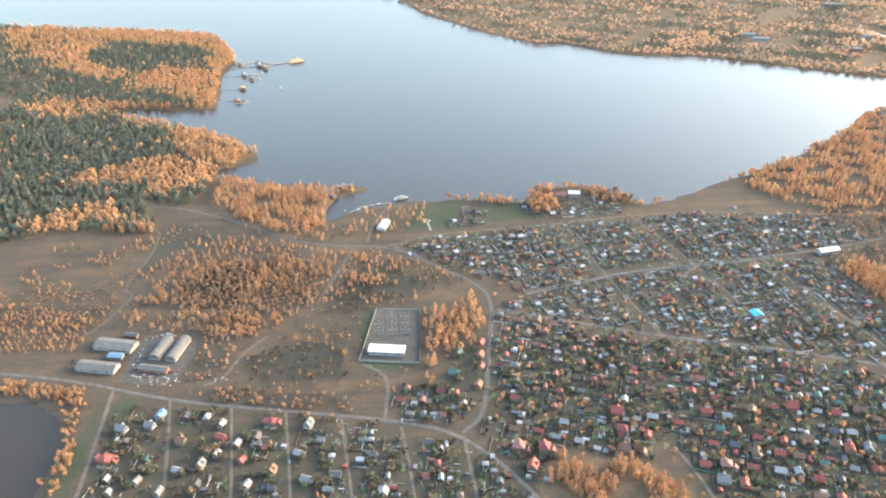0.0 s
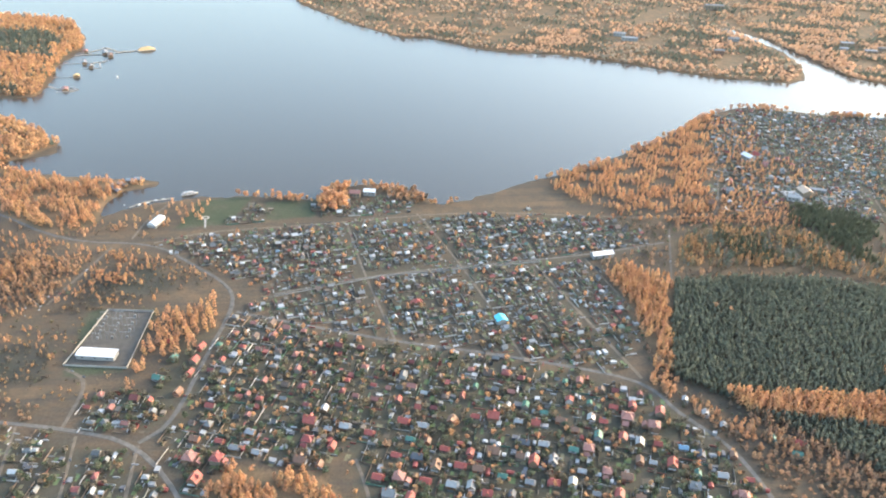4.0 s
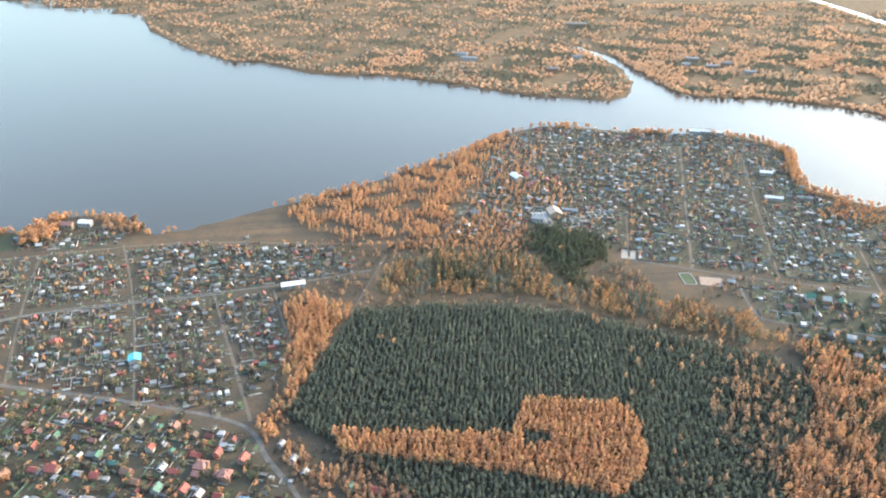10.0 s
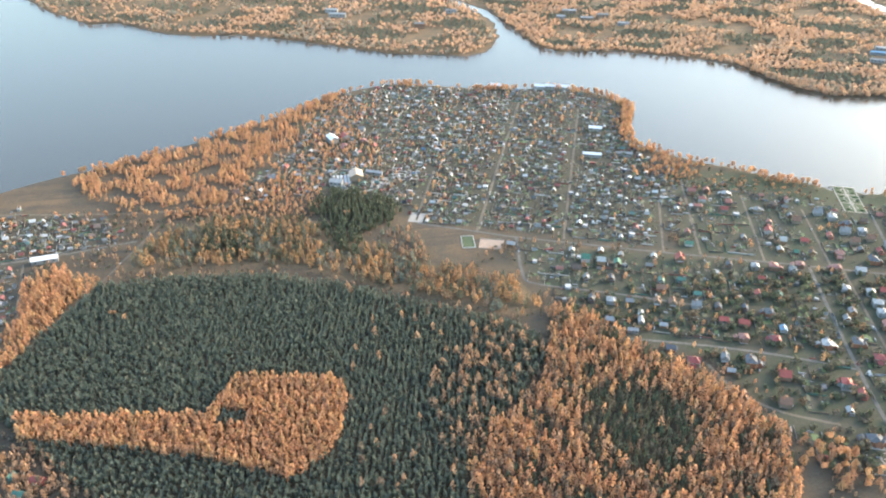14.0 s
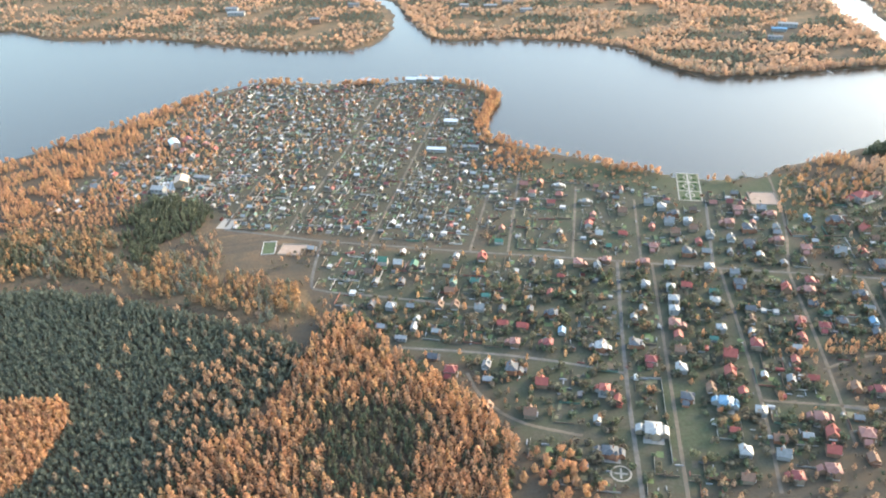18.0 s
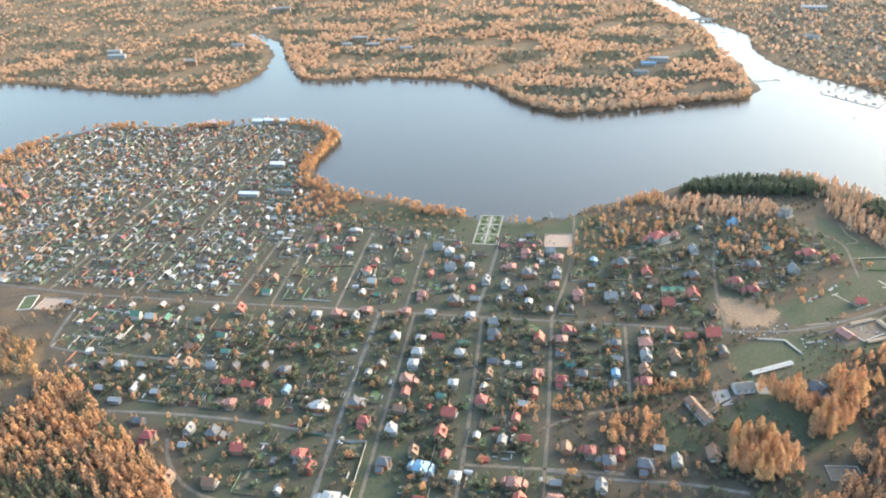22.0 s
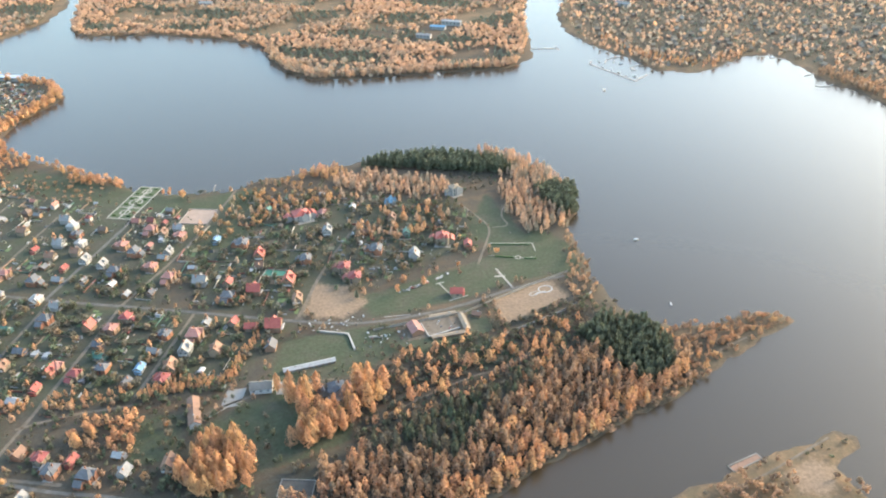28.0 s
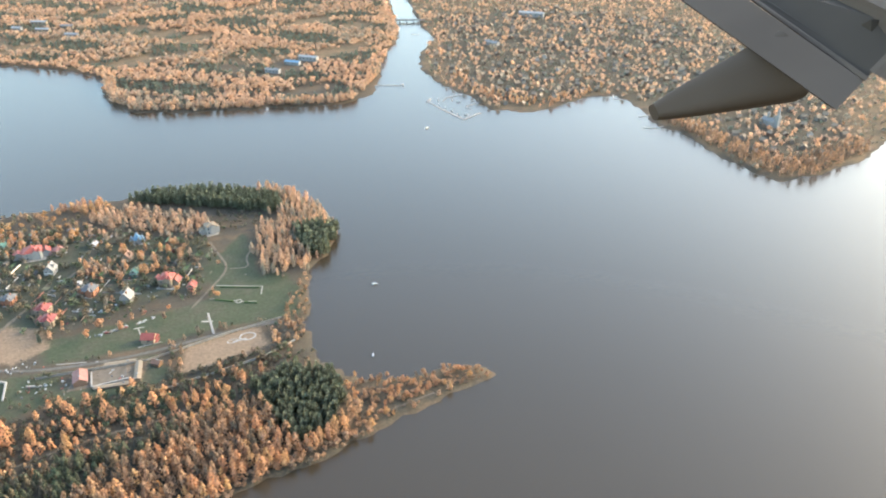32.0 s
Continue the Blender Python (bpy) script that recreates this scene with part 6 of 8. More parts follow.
wood("garden_trees", s[high & ~old], tall(s[high & ~old], 3, 5.5, 85), "round", 40, GARDEN, "mixed green and brown garden trees", 85, 1.1)


# ---- single trees ----
def limbs(height_share, seed):
    """A tapered trunk with a few rising limbs, for a tree of height 1."""
    r = np.random.default_rng(seed)
    sh = Shape().tube(0, 0, -0.03, height_share, 0.022, 0.006, 6)
    for k in range(5):
        a, z = r.uniform(0, 6.283), r.uniform(0.25, 0.6)
        dx, dy, up = math.cos(a) * 0.16, math.sin(a) * 0.16, r.uniform(0.10, 0.2)
        w = 0.007
        sh.solid([(-w, 0, z), (w, 0, z), (0, w, z + 0.01), (dx, dy, z + up)], [(0, 1, 3), (1, 2, 3), (2, 0, 3), (2, 1, 0)])
    return sh


def tree_model(name, kind, leaves, material, label, wide, seed):
    v, f, w = crown(kind, leaves, seed)
    v = v * np.array([wide, wide, 1])
    leaf = Shape()
    leaf.v, leaf.f = [tuple(p) for p in v], [tuple(t) for t, k in zip(f, w) if k == 1]
    t = thing(name, label, "tree", "single trees")
    part("trunk", limbs(0.8, seed), BARK, t)
    part("crown", leaf, material, t)
    return t


MODELS = [tree_model("birch_tree", "birch", 420, GOLD, "tall golden birch with a narrow crown", 0.95, 201), tree_model("birch_tree", "birch", 300, GOLD, "orange birch with a full crown", 1.35, 202),
    tree_model("aspen_tree", "round", 320, GOLD, "broad orange aspen with an uneven crown", 0.85, 203), tree_model("maple_tree", "round", 320, RUST, "rust-brown maple, partly bare", 0.9, 204),
    tree_model("spruce_tree", "pine", 220, PINE, "dark green spruce standing alone", 1.2, 205), tree_model("poplar_tree", "birch", 520, GOLD, "slim orange poplar in a row", 0.82, 206)]
planted = set()


def plant(k, x, y, h):
    ob = MODELS[k]
    if k in planted:
        ob = copy_thing(ob, Matrix.Identity(4))
    planted.add(k)
    ob.matrix_basis = pose(x, y, 0, 0, 0, (x * 37 + y * 11) % 360) @ Matrix.Diagonal((h, h, h, 1))


GROUPS = [
    ([(1049, 303), (1072, 302), (1069, 281), (1087, 278), (1075, 261), (1052, 262), (1062, 280)], 4.2, (5, 5, 0), 11.0, 15.0, 0.9), ([(1087, 304), (1102, 294), (1092, 278), (1078, 282)], 4.8, (5, 0), 12.0, 17.0, 0.85),
    ([(1008, 261), (1025, 279), (1040, 264), (1038, 246), (1012, 242)], 3.7, (5, 0, 5), 10.0, 14.0, 0.97), ([(1105, 292), (1170, 312), (1200, 325), (1196, 310), (1160, 300), (1110, 278)], 7.5, (0, 1, 5), 6.5, 10.5, 0.8),
    ([(1240, 314), (1300, 309), (1305, 300), (1285, 288), (1250, 272)], 4.6, (3, 2, 1), 3.0, 5.5, 0.7), ([(1180, 470), (1228, 410), (1190, 380), (1105, 372), (1120, 395)], 17.0, (1, 2, 3), 4.0, 6.5, 0.55),
    ([(1090, 430), (1110, 470), (1160, 470), (1165, 440), (1120, 420)], 8.0, (0, 1, 3), 5.0, 8.0, 0.7), ([(1030, 470), (1050, 500), (1110, 495), (1090, 480), (1050, 465)], 7.0, (1, 0, 2), 4.0, 7.0, 0.7),
    ([(760, 262), (775, 285), (800, 262), (790, 240), (765, 240)], 6.0, (2, 1), 5.0, 8.0, 0.9), ([(840, 300), (870, 430), (880, 428), (852, 300)], 14.0, (2, 3, 1), 3.5, 5.5, 0.6),
    ([(960, 283), (962, 300), (972, 302), (976, 284)], 4.6, (1, 0, 2), 5.5, 9.0, 0.85), ([(978, 276), (980, 294), (991, 294), (990, 276)], 4.6, (1, 0, 2), 5.5, 9.0, 0.85), ([(924, 318), (930, 328), (952, 320), (948, 313)], 4.4, (2, 1, 3), 3.5, 6.0, 0.85), ([(930, 245), (990, 240), (1010, 300), (940, 305)], 17.0, (3, 2, 4), 4.0, 6.0, 0.6), ([(-185, 300), (-172, 345), (-182, 392), (-200, 400), (-190, 385), (-176, 350)], 4.0, (2, 3), 3.5, 5.5, 0.9),
    ([(-60, 540), (40, 500), (20, 480), (-60, 505)], 12.0, (3, 1), 3.0, 5.5, 0.5)]
for k, (line, step, kinds, lo, hi, keep) in enumerate(GROUPS):
    r = np.random.default_rng(300 + k)
    for x, y in scatter(line, step, 300 + k, 0.45, keep=keep, road=0.8, inland_by=0.8):
        if all((x - sx) ** 2 + (y - sy) ** 2 > 64 for sx, sy, _ in SPECIAL):
            plant(kinds[r.integers(0, len(kinds))], x, y, r.uniform(lo, hi))
for x, y, k, h in ((408, 448, 2, 6.5), (417, 441, 2, 6.5), (1118, 372, 2, 5.5), (1122, 380, 2, 6.5), (1095, 372, 4, 6), (560, 560, 2, 7), (870, 275, 2, 6), (866, 283, 2, 5.5), (900, 285, 2, 6.5), (938, 268, 2, 7)):
    plant(k, x, y, h)

# ---- more wood edges and shrubs ----
whole = scatter([(60, 590), (60, 690), (500, 900), (900, 900), (1060, 560), (960, 500), (860, 560), (800, 640), (600, 820), (380, 640)], 4.2, 90, 0.48, keep=0.8)
d = shore_distance(whole[:, 0], whole[:, 1])
edge = whole[(d > 1) & (d < 9 + 5 * np.sin(whole[:, 0] * 0.07)) & ~((whole[:, 0] > 255) & (whole[:, 0] < 330))]
edge = edge[~inside(np.array([(936, 495), (955, 560), (985, 560), (970, 490)], float), edge[:, 0], edge[:, 1])]
wood("shore_trees", edge, tall(edge, 4.0, 7.5, 90), "round", 60, GOLD, "orange trees lining the lake shore", 90, 0.9)
STRIPS = []
STRIPS += [([(1010, 385), (1000, 440), (1030, 515), (1110, 490), (1170, 480), (1190, 420), (1110, 385), (1065, 362)], 24.0, 3.5, 6.5, "birch", PALE, "golden garden trees between the villas")]
STRIPS += [([(1010, 385), (1000, 440), (1030, 515), (1110, 490), (1170, 480), (1190, 420), (1110, 385), (1065, 362)], 7.0, 2.0, 4.6, "round", GARDEN, "dark green and brown garden trees between the villas")]
STRIPS += [([(930, 240), (940, 312), (1030, 318), (1010, 270), (1040, 240), (1000, 190)], 5.0, 2.0, 4.5, "round", GARDEN, "brown shrubs in the southern gardens")]
STRIPS += [([(790, 560), (850, 600), (940, 552), (1050, 535), (1030, 520), (940, 520), (860, 560)], 10.0, 1.5, 3.5, "bush", BUSH, "loose shrubs on the shore meadow")]
STRIPS += [([(1105, 330), (1105, 310), (1215, 345), (1225, 330), (1120, 290)], 5.5, 2.5, 5.0, "round", GARDEN, "mixed trees below the bay road")]
STRIPS += [([(845, 640), (835, 700), (858, 755), (850, 800), (872, 790), (880, 750), (858, 700), (852, 650)], 3.6, 5, 8, "birch", GOLD, "golden trees along the eastern shore of the cape")]
STRIPS += [([(1552, 640), (1563, 590), (1571, 535), (1585, 487), (1614, 488), (1690, 525), (1690, 545), (1610, 520), (1592, 560), (1580, 620), (1565, 660)], 4.6, 5, 8.5, "birch", RUST, "russet trees along the far shore"), ([(1402, 800), (1420, 712), (1470, 680), (1530, 718), (1545, 735), (1460, 705), (1432, 740), (1412, 830)], 6.5, 3.5, 6.5, "birch", GOLD, "golden trees behind the far quay")]
STRIPS += [([(129, 638), (147, 672), (160, 665), (153, 622), (137, 610)], 4.0, 6, 9, "round", GOLD, "broad golden trees by the lakeside lodge"), ([(174, 668), (214, 655), (233, 628), (204, 624)], 5.0, 4, 7, "round", RUST, "russet trees by the lake")]
STRIPS += [([(340, 498), (364, 513), (383, 487), (374, 443), (356, 424), (346, 467)], 3.6, 4.5, 7.5, "birch", GOLD, "golden birches between gardens and pines")]
STRIPS += [([(358, 420), (367, 430), (350, 372), (337, 345), (332, 368)], 3.4, 4, 7, "birch", GOLD, "strip of golden birches beside the pines"), ([(386, 340), (430, 293), (428, 270), (400, 280), (372, 324)], 3.8, 4, 6.5, "birch", RUST, "rusty strip of trees at the corner of the wood")]
STRIPS += [([(-230, 402), (-209, 400), (-184, 392), (-174, 381), (-180, 398), (-215, 412), (-235, 412)], 3.6, 3.5, 5.5, "round", GOLD, "golden bushes round the pond"), ([(-174, 315), (-178, 344), (-175, 357), (-169, 347), (-169, 326), (-170, 310)], 3.2, 3.5, 5.5, "round", GOLD, "golden bushes on the bank of the pond")]
STRIPS += [([(-87, 374), (-41, 364), (-15, 357), (-40, 371), (-83, 384), (-120, 394)], 4.0, 2.2, 4.0, "birch", GOLD, "small golden trees along the road"), ([(-290, 480), (-241, 498), (-203, 482), (-193, 458), (-202, 440), (-223, 442), (-290, 450)], 3.8, 2.0, 4.0, "birch", GOLD, "young golden birches on the meadow")]
STRIPS += [([(-231, 619), (-192, 632), (-187, 608), (-224, 611)], 4.0, 5, 8, "birch", GOLD, "golden birches at the edge of the west wood"), ([(-24, 533), (6, 514), (-3, 506), (-23, 516)], 3.6, 2.5, 4.5, "round", GOLD, "golden shrubs on waste ground")]
STRIPS += [([(-107, 474), (-86, 476), (-80, 446), (-109, 455)], 4.2, 3, 5, "round", GOLD, "golden shrubs by the farm track"), ([(985, 311), (989, 317), (1005, 318), (1027, 320), (1033, 337), (1040, 350), (1043, 348), (1034, 328), (1031, 315), (1005, 312)], 1.7, 2.8, 4.4, "birch", GOLD, "golden hedge between the gardens")]
STRIPS += [([(940, 300), (952, 312), (985, 312), (980, 300)], 6.0, 2.0, 4.0, "birch", GOLD, "low golden bushes along a lane"), ([(990, 240), (1000, 290), (1040, 300), (1060, 250), (1000, 200)], 7.0, 3.0, 6.0, "round", GARDEN, "loose mixed trees above the river bank")]
STRIPS += [([(1000, 450), (1030, 520), (1085, 540), (1100, 495), (1050, 470)], 7.0, 3.0, 6.0, "round", MIXED, "orchard trees on the neck of the cape"), ([(1205, 330), (1228, 352), (1232, 420), (1222, 400), (1212, 355)], 4.2, 2.5, 4.5, "round", RUST, "low bushes along the bay")]
STRIPS += [([(560, 640), (530, 700), (560, 760), (600, 700), (600, 650)], 7.0, 3.5, 6.5, "birch", GOLD, "birches between the houses of the cape"), ([(610, 550), (640, 640), (660, 690), (640, 560)], 9.0, 3.5, 6.5, "birch", GOLD, "birches along the lane")]
STRIPS += [([(-30, 590), (40, 600), (40, 645), (-20, 632)], 8.0, 4.0, 6.5, "birch", GOLD, "orange trees behind the beach"), ([(-200, 470), (-60, 560), (20, 520), (10, 470), (-20, 400), (-120, 400)], 9.0, 1.2, 2.6, "bush", MIXED, "low bushes on the dry meadow")]
STRIPS += [([(1150, 168), (1203, 200), (1230, 210), (1256, 214), (1258, 200), (1228, 186), (1180, 150)], 4.4, 2.0, 5.0, "round", RUST, "brown trees on the islet"), ([(1210, 196), (1224, 204), (1250, 206), (1246, 194), (1215, 180)], 3.2, 2.5, 5.0, "round", RUST, "russet trees at the root of the islet"), ([(1268, 200), (1280, 202), (1280, 186), (1266, 188)], 3.2, 2.5, 5.0, "round", RUST, "russet trees on the islet's flank"), ([(1262, 212), (1272, 218), (1288, 218), (1286, 211), (1274, 208)], 3.6, 1.0, 2.6, "bush", GARDEN, "low green bushes on the islet's tip")]
STRIPS += [([(-148, 528), (-108, 553), (-100, 501), (-122, 489), (-136, 504)], 3.6, 1.6, 3.6, "bush", TWIGS, "bare grey-brown scrub on darker ground"), ([(-91, 423), (-70, 436), (-30, 440), (-20, 400), (-79, 398)], 4.4, 1.2, 2.8, "bush", TWIGS, "bare scrub below the farm")]
STRIPS += [([(-150, 490), (-140, 545), (-100, 560), (-50, 550), (-45, 500), (-90, 480)], 3.6, 1.2, 3.4, "bush", RUST, "russet brushwood between the meadow trees"), ([(-30, 560), (60, 530), (60, 500), (-20, 480)], 5.0, 1.0, 2.4, "bush", TWIGS, "bare brushwood on waste ground")]
STRIPS += [([(-40, 475), (-25, 530), (0, 500), (-18, 470)], 4.6, 1.2, 3.0, "bush", TWIGS, "bare scrub beside the yard"), ([(-169, 502), (-160, 514), (-151, 506), (-158, 495)], 3.6, 3.0, 5.5, "birch", GOLD, "clump of golden birches on the meadow")]
STRIPS += [([(-180, 480), (-178, 492), (-164, 482), (-170, 469)], 3.8, 3.0, 5.5, "birch", GOLD, "clump of young golden birches"), ([(-149, 530), (-142, 550), (-118, 552), (-105, 534), (-118, 540), (-135, 535)], 3.6, 3.0, 6.0, "birch", GOLD, "golden birches round bare scrub")]
STRIPS += [([(-100, 520), (-88, 545), (-70, 541), (-68, 517)], 3.8, 3.5, 6.5, "birch", GOLD, "golden clump on the meadow"), ([(-118, 476), (-105, 484), (-98, 466), (-112, 468)], 3.8, 3.0, 5.0, "round", GOLD, "golden bushes by the track")]
STRIPS += [([(-256, 562), (-236, 562), (-234, 556), (-245, 553)], 3.4, 1.6, 3.0, "round", GOLD, "low golden bushes on the meadow"), ([(-226, 566), (-207, 573), (-205, 555), (-215, 557)], 3.6, 1.8, 3.4, "round", GOLD, "low russet bushes on the meadow")]
STRIPS += [([(1105, 300), (1110, 316), (1180, 330), (1210, 334), (1205, 318), (1160, 306)], 8.0, 4.5, 8.5, "birch", GOLD, "slim golden trees below the bay road"), ([(1095, 300), (1105, 325), (1210, 345), (1225, 330), (1190, 306), (1110, 292)], 3.6, 1.5, 3.5, "bush", BUSH, "dark shrubs below the bay road")]
STRIPS += [([(930, 405), (940, 415), (1060, 372), (1055, 362)], 7.0, 2.0, 4.0, "round", GARDEN, "dark garden trees along the main lane"), ([(1050, 440), (1060, 460), (1180, 455), (1175, 430)], 13.0, 3.5, 6.0, "birch", PALE, "golden trees among the villas")]
STRIPS += [([(1000, 455), (1020, 515), (1110, 490), (1090, 480), (1040, 470)], 9.0, 3.5, 6.5, "birch", PALE, "golden trees on the neck of the cape"), ([(760, 300), (690, 420), (700, 440), (800, 330)], 9.0, 2.5, 5.0, "birch", GOLD, "golden trees between gardens and wood")]
STRIPS += [([(440, 590), (540, 612), (560, 700), (612, 800), (560, 850), (500, 740), (470, 640)], 7.5, 3.0, 6.0, "birch", GOLD, "golden birches among the first houses of the cape"), ([(335, 600), (470, 588), (520, 600), (470, 575), (340, 592)], 5.0, 3.0, 5.5, "round", GOLD, "golden trees between the gardens and the shore wood")]
STRIPS += [([(600, 560), (860, 700), (850, 790), (640, 868), (540, 800), (540, 640)], 15.0, 3.0, 5.5, "birch", GOLD, "orange trees dotted over the old settlement"), ([(700, 440), (780, 465), (1000, 385), (1060, 360), (930, 310), (760, 300)], 19.0, 2.8, 5.6, "birch", GOLD, "orange trees dotted over the gardens")]
STRIPS += [([(84, 470), (50, 535), (12, 572), (300, 612), (402, 545), (345, 515), (326, 384), (183, 430)], 14.0, 2.2, 4.4, "round", GOLD, "orange fruit trees dotted over the gardens"), ([(48, 352), (80, 462), (276, 395), (360, 310), (362, 262), (156, 262)], 12.0, 2.4, 4.6, "round", GOLD, "orange fruit trees between the red roofs")]
STRIPS += [([(1086, 262), (1090, 298), (1130, 304), (1180, 312), (1204, 318), (1204, 300), (1100, 262)], 5.4, 3.0, 7.0, "birch", GOLD, "golden trees along the track above the river bank"), ([(1080, 262), (1086, 300), (1130, 306), (1180, 314), (1204, 318), (1204, 300), (1100, 262)], 3.4, 1.5, 3.8, "bush", BUSH, "dark undergrowth above the river bank")]
STRIPS += [([(1060, 540), (1098, 546), (1112, 530), (1098, 523)], 4.0, 4.0, 7.5, "birch", GOLD, "golden birches on the neck of the cape"), ([(1092, 516), (1098, 526), (1120, 529), (1143, 519), (1173, 505), (1178, 483), (1142, 487), (1112, 502)], 3.5, 4.5, 7.5, "birch", PALE, "pale golden birches in front of the pines")]
STRIPS += [([(1050, 306), (1060, 340), (1110, 345), (1190, 358), (1206, 338), (1140, 318), (1090, 308)], 4.4, 1.0, 2.6, "bush", BUSH, "dark shrubs among the walls by the bay road")]
STRIPS += [([(1245, 308), (1269, 309), (1295, 313), (1312, 306), (1310, 299), (1265, 281), (1233, 264), (1247, 285)], 3.0, 1.2, 3.4, "bush", RUST, "brown bushes covering the spit"), ([(1256, 266), (1203, 238), (1150, 218), (1080, 186), (1000, 155), (1000, 176), (1080, 208), (1150, 238), (1200, 256), (1240, 276)], 2.6, 1.4, 3.8, "bush", RUST, "brown bushes along the river bank")]
STRIPS += [([(914, 322), (953, 322), (1019, 325), (1028, 315), (963, 311), (919, 314)], 3.4, 2.2, 4.2, "birch", GOLD, "golden hedge trees along the garden lane"), ([(965, 306), (994, 299), (987, 273), (963, 282)], 5.0, 3.5, 7.0, "birch", GOLD, "golden birches in a rough garden")]
STRIPS += [([(1099, 448), (1127, 453), (1130, 434), (1103, 434)], 4.0, 3.5, 5.5, "birch", PALE, "pale golden hedge trees between the villas"), ([(1090, 490), (1110, 512), (1180, 492), (1172, 480), (1120, 478)], 7.0, 4.0, 6.5, "birch", PALE, "pale golden birches behind the villas"), ([(1174, 506), (1180, 518), (1212, 503), (1199, 484), (1180, 484)], 3.6, 1.2, 3.0, "bush", BUSH, "dark shrubs under the pines of the cape")]
STRIPS += [([(430, 578), (535, 560), (548, 600), (520, 640), (470, 625), (440, 600)], 4.6, 2.5, 5.5, "birch", GOLD, "golden birches on rough ground before the manor"), ([(430, 578), (535, 560), (548, 600), (500, 640), (470, 625)], 4.4, 1.2, 3.0, "bush", RUST, "russet brushwood before the manor")]
STRIPS += [([(-290, 470), (-190, 470), (-190, 520), (-290, 520)], 4.2, 1.0, 2.4, "bush", RUST, "russet brushwood on the western meadow"), ([(-110, 440), (-20, 500), (30, 540), (-60, 580), (-150, 600), (-180, 540)], 6.0, 2.6, 5.2, "birch", GOLD, "loose golden birches on the meadow")]
STRIPS += [([(-240, 410), (-180, 402), (-176, 372), (-170, 340), (-176, 330), (-178, 372), (-188, 392), (-240, 402)], 2.6, 2.0, 4.2, "birch", GOLD, "golden birches round the pond"), ([(-100, 398), (-20, 380), (-20, 366), (-110, 386)], 4.0, 1.6, 3.4, "bush", RUST, "russet bushes beside the road")]
STRIPS += [([(345, 350), (374, 332), (430, 286), (425, 262), (372, 262), (364, 310)], 3.8, 1.2, 3.4, "bush", RUST, "russet brushwood at the corner of the plantation"), ([(340, 362), (376, 334), (410, 300), (380, 300), (364, 316)], 5.0, 3.0, 6.0, "birch", GOLD, "golden birches at the corner of the plantation")]
STRIPS += [([(820, 570), (860, 596), (940, 548), (930, 526)], 6.0, 1.2, 3.6, "bush", RUST, "brown bushes on the shore meadow"), ([(800, 600), (850, 632), (880, 612), (850, 575)], 5.0, 3.0, 6.0, "round", GOLD, "golden trees between the settlement and the shore meadow")]
for k, (line, step, lo, hi, kind, mat, label) in enumerate(STRIPS):
    s = scatter(line, step, 400 + k, 0.48, keep=0.85, road=0.5, inland_by=0.8)
    if len(s):
        wood("tree_belt", s, tall(s, lo, hi, 400 + k), kind, 60, mat, label, 400 + k, 1.1 if kind == "birch" else 1.0)


# rough ground between the woods, villages and lawns
s = scatter([(330, 200), (350, 600), (480, 600), (640, 480), (700, 520), (860, 600), (1060, 530), (1240, 400), (1220, 260), (1000, 160), (330, 160)], 4.4, 500, 0.49, road=0.6, inland_by=1.5)
s = without(s, *[n for n in WOODS if n != "LARCH_GAP"])
for line in LAWNS + SANDS + [v[1] for v in VILLAGES] + [[(785, 560), (850, 604), (945, 552), (1000, 530), (990, 505), (930, 520), (900, 500), (820, 540)]]:
    s = s[~inside(np.array(line, float), s[:, 0], s[:, 1])]
wave = np.sin(s[:, 0] * 0.13 + np.sin(s[:, 1] * 0.11)) + np.sin(s[:, 1] * 0.17 + np.sin(s[:, 0] * 0.07))
pick = np.random.default_rng(6).uniform(0, 1, len(s))
s, pick = s[wave > -0.9], pick[wave > -0.9]
wood("rough_shrubs", s[pick < 0.6], tall(s[pick < 0.6], 1.2, 3.0, 501), "bush", 34, BUSH, "low brown and green shrubs on rough ground", 501, 0.9, "shrubs")
wood("rough_trees", s[pick > 0.72], tall(s[pick > 0.72], 2.5, 5.5, 502), "birch", 48, RUST, "small rust-brown trees on rough ground", 502, 1.3)
s = scatter([(-300, 430), (-260, 590), (-120, 640), (-20, 600), (60, 540), (60, 440), (20, 380), (-100, 390), (-220, 430)], 4.6, 510, 0.49, road=0.8)
s = without(s, "SCRUB", "ROAD_WOOD")
wave = np.sin(s[:, 0] * 0.09 + 2 * np.sin(s[:, 1] * 0.07)) + np.sin(s[:, 1] * 0.12 + 2 * np.sin(s[:, 0] * 0.05)) + 0.6 * np.sin(s[:, 0] * 0.3 + s[:, 1] * 0.23)
bare = s[(wave > -0.3) & (wave <= 0.45)]
bare = bare[np.random.default_rng(9).uniform(0, 1, len(bare)) < 0.55]
wood("meadow_shrubs", bare, tall(bare, 0.7, 1.9, 513), "bush", 26, TWIGS, "bare low bushes on the dry meadow", 513, 1.0, "shrubs")
s = s[(wave > 0.45)]
pick = np.random.default_rng(8).uniform(0, 1, len(s))
wood("meadow_shrubs", s[pick < 0.6], tall(s[pick < 0.6], 0.9, 2.2, 511), "bush", 34, MIXED, "low brown scrub on the dry meadow", 511, 0.9, "shrubs")
wood("meadow_trees", s[pick > 0.66], tall(s[pick > 0.66], 2.2, 5.2, 512), "birch", 60, GOLD, "young golden trees on the dry meadow", 512, 1.1)
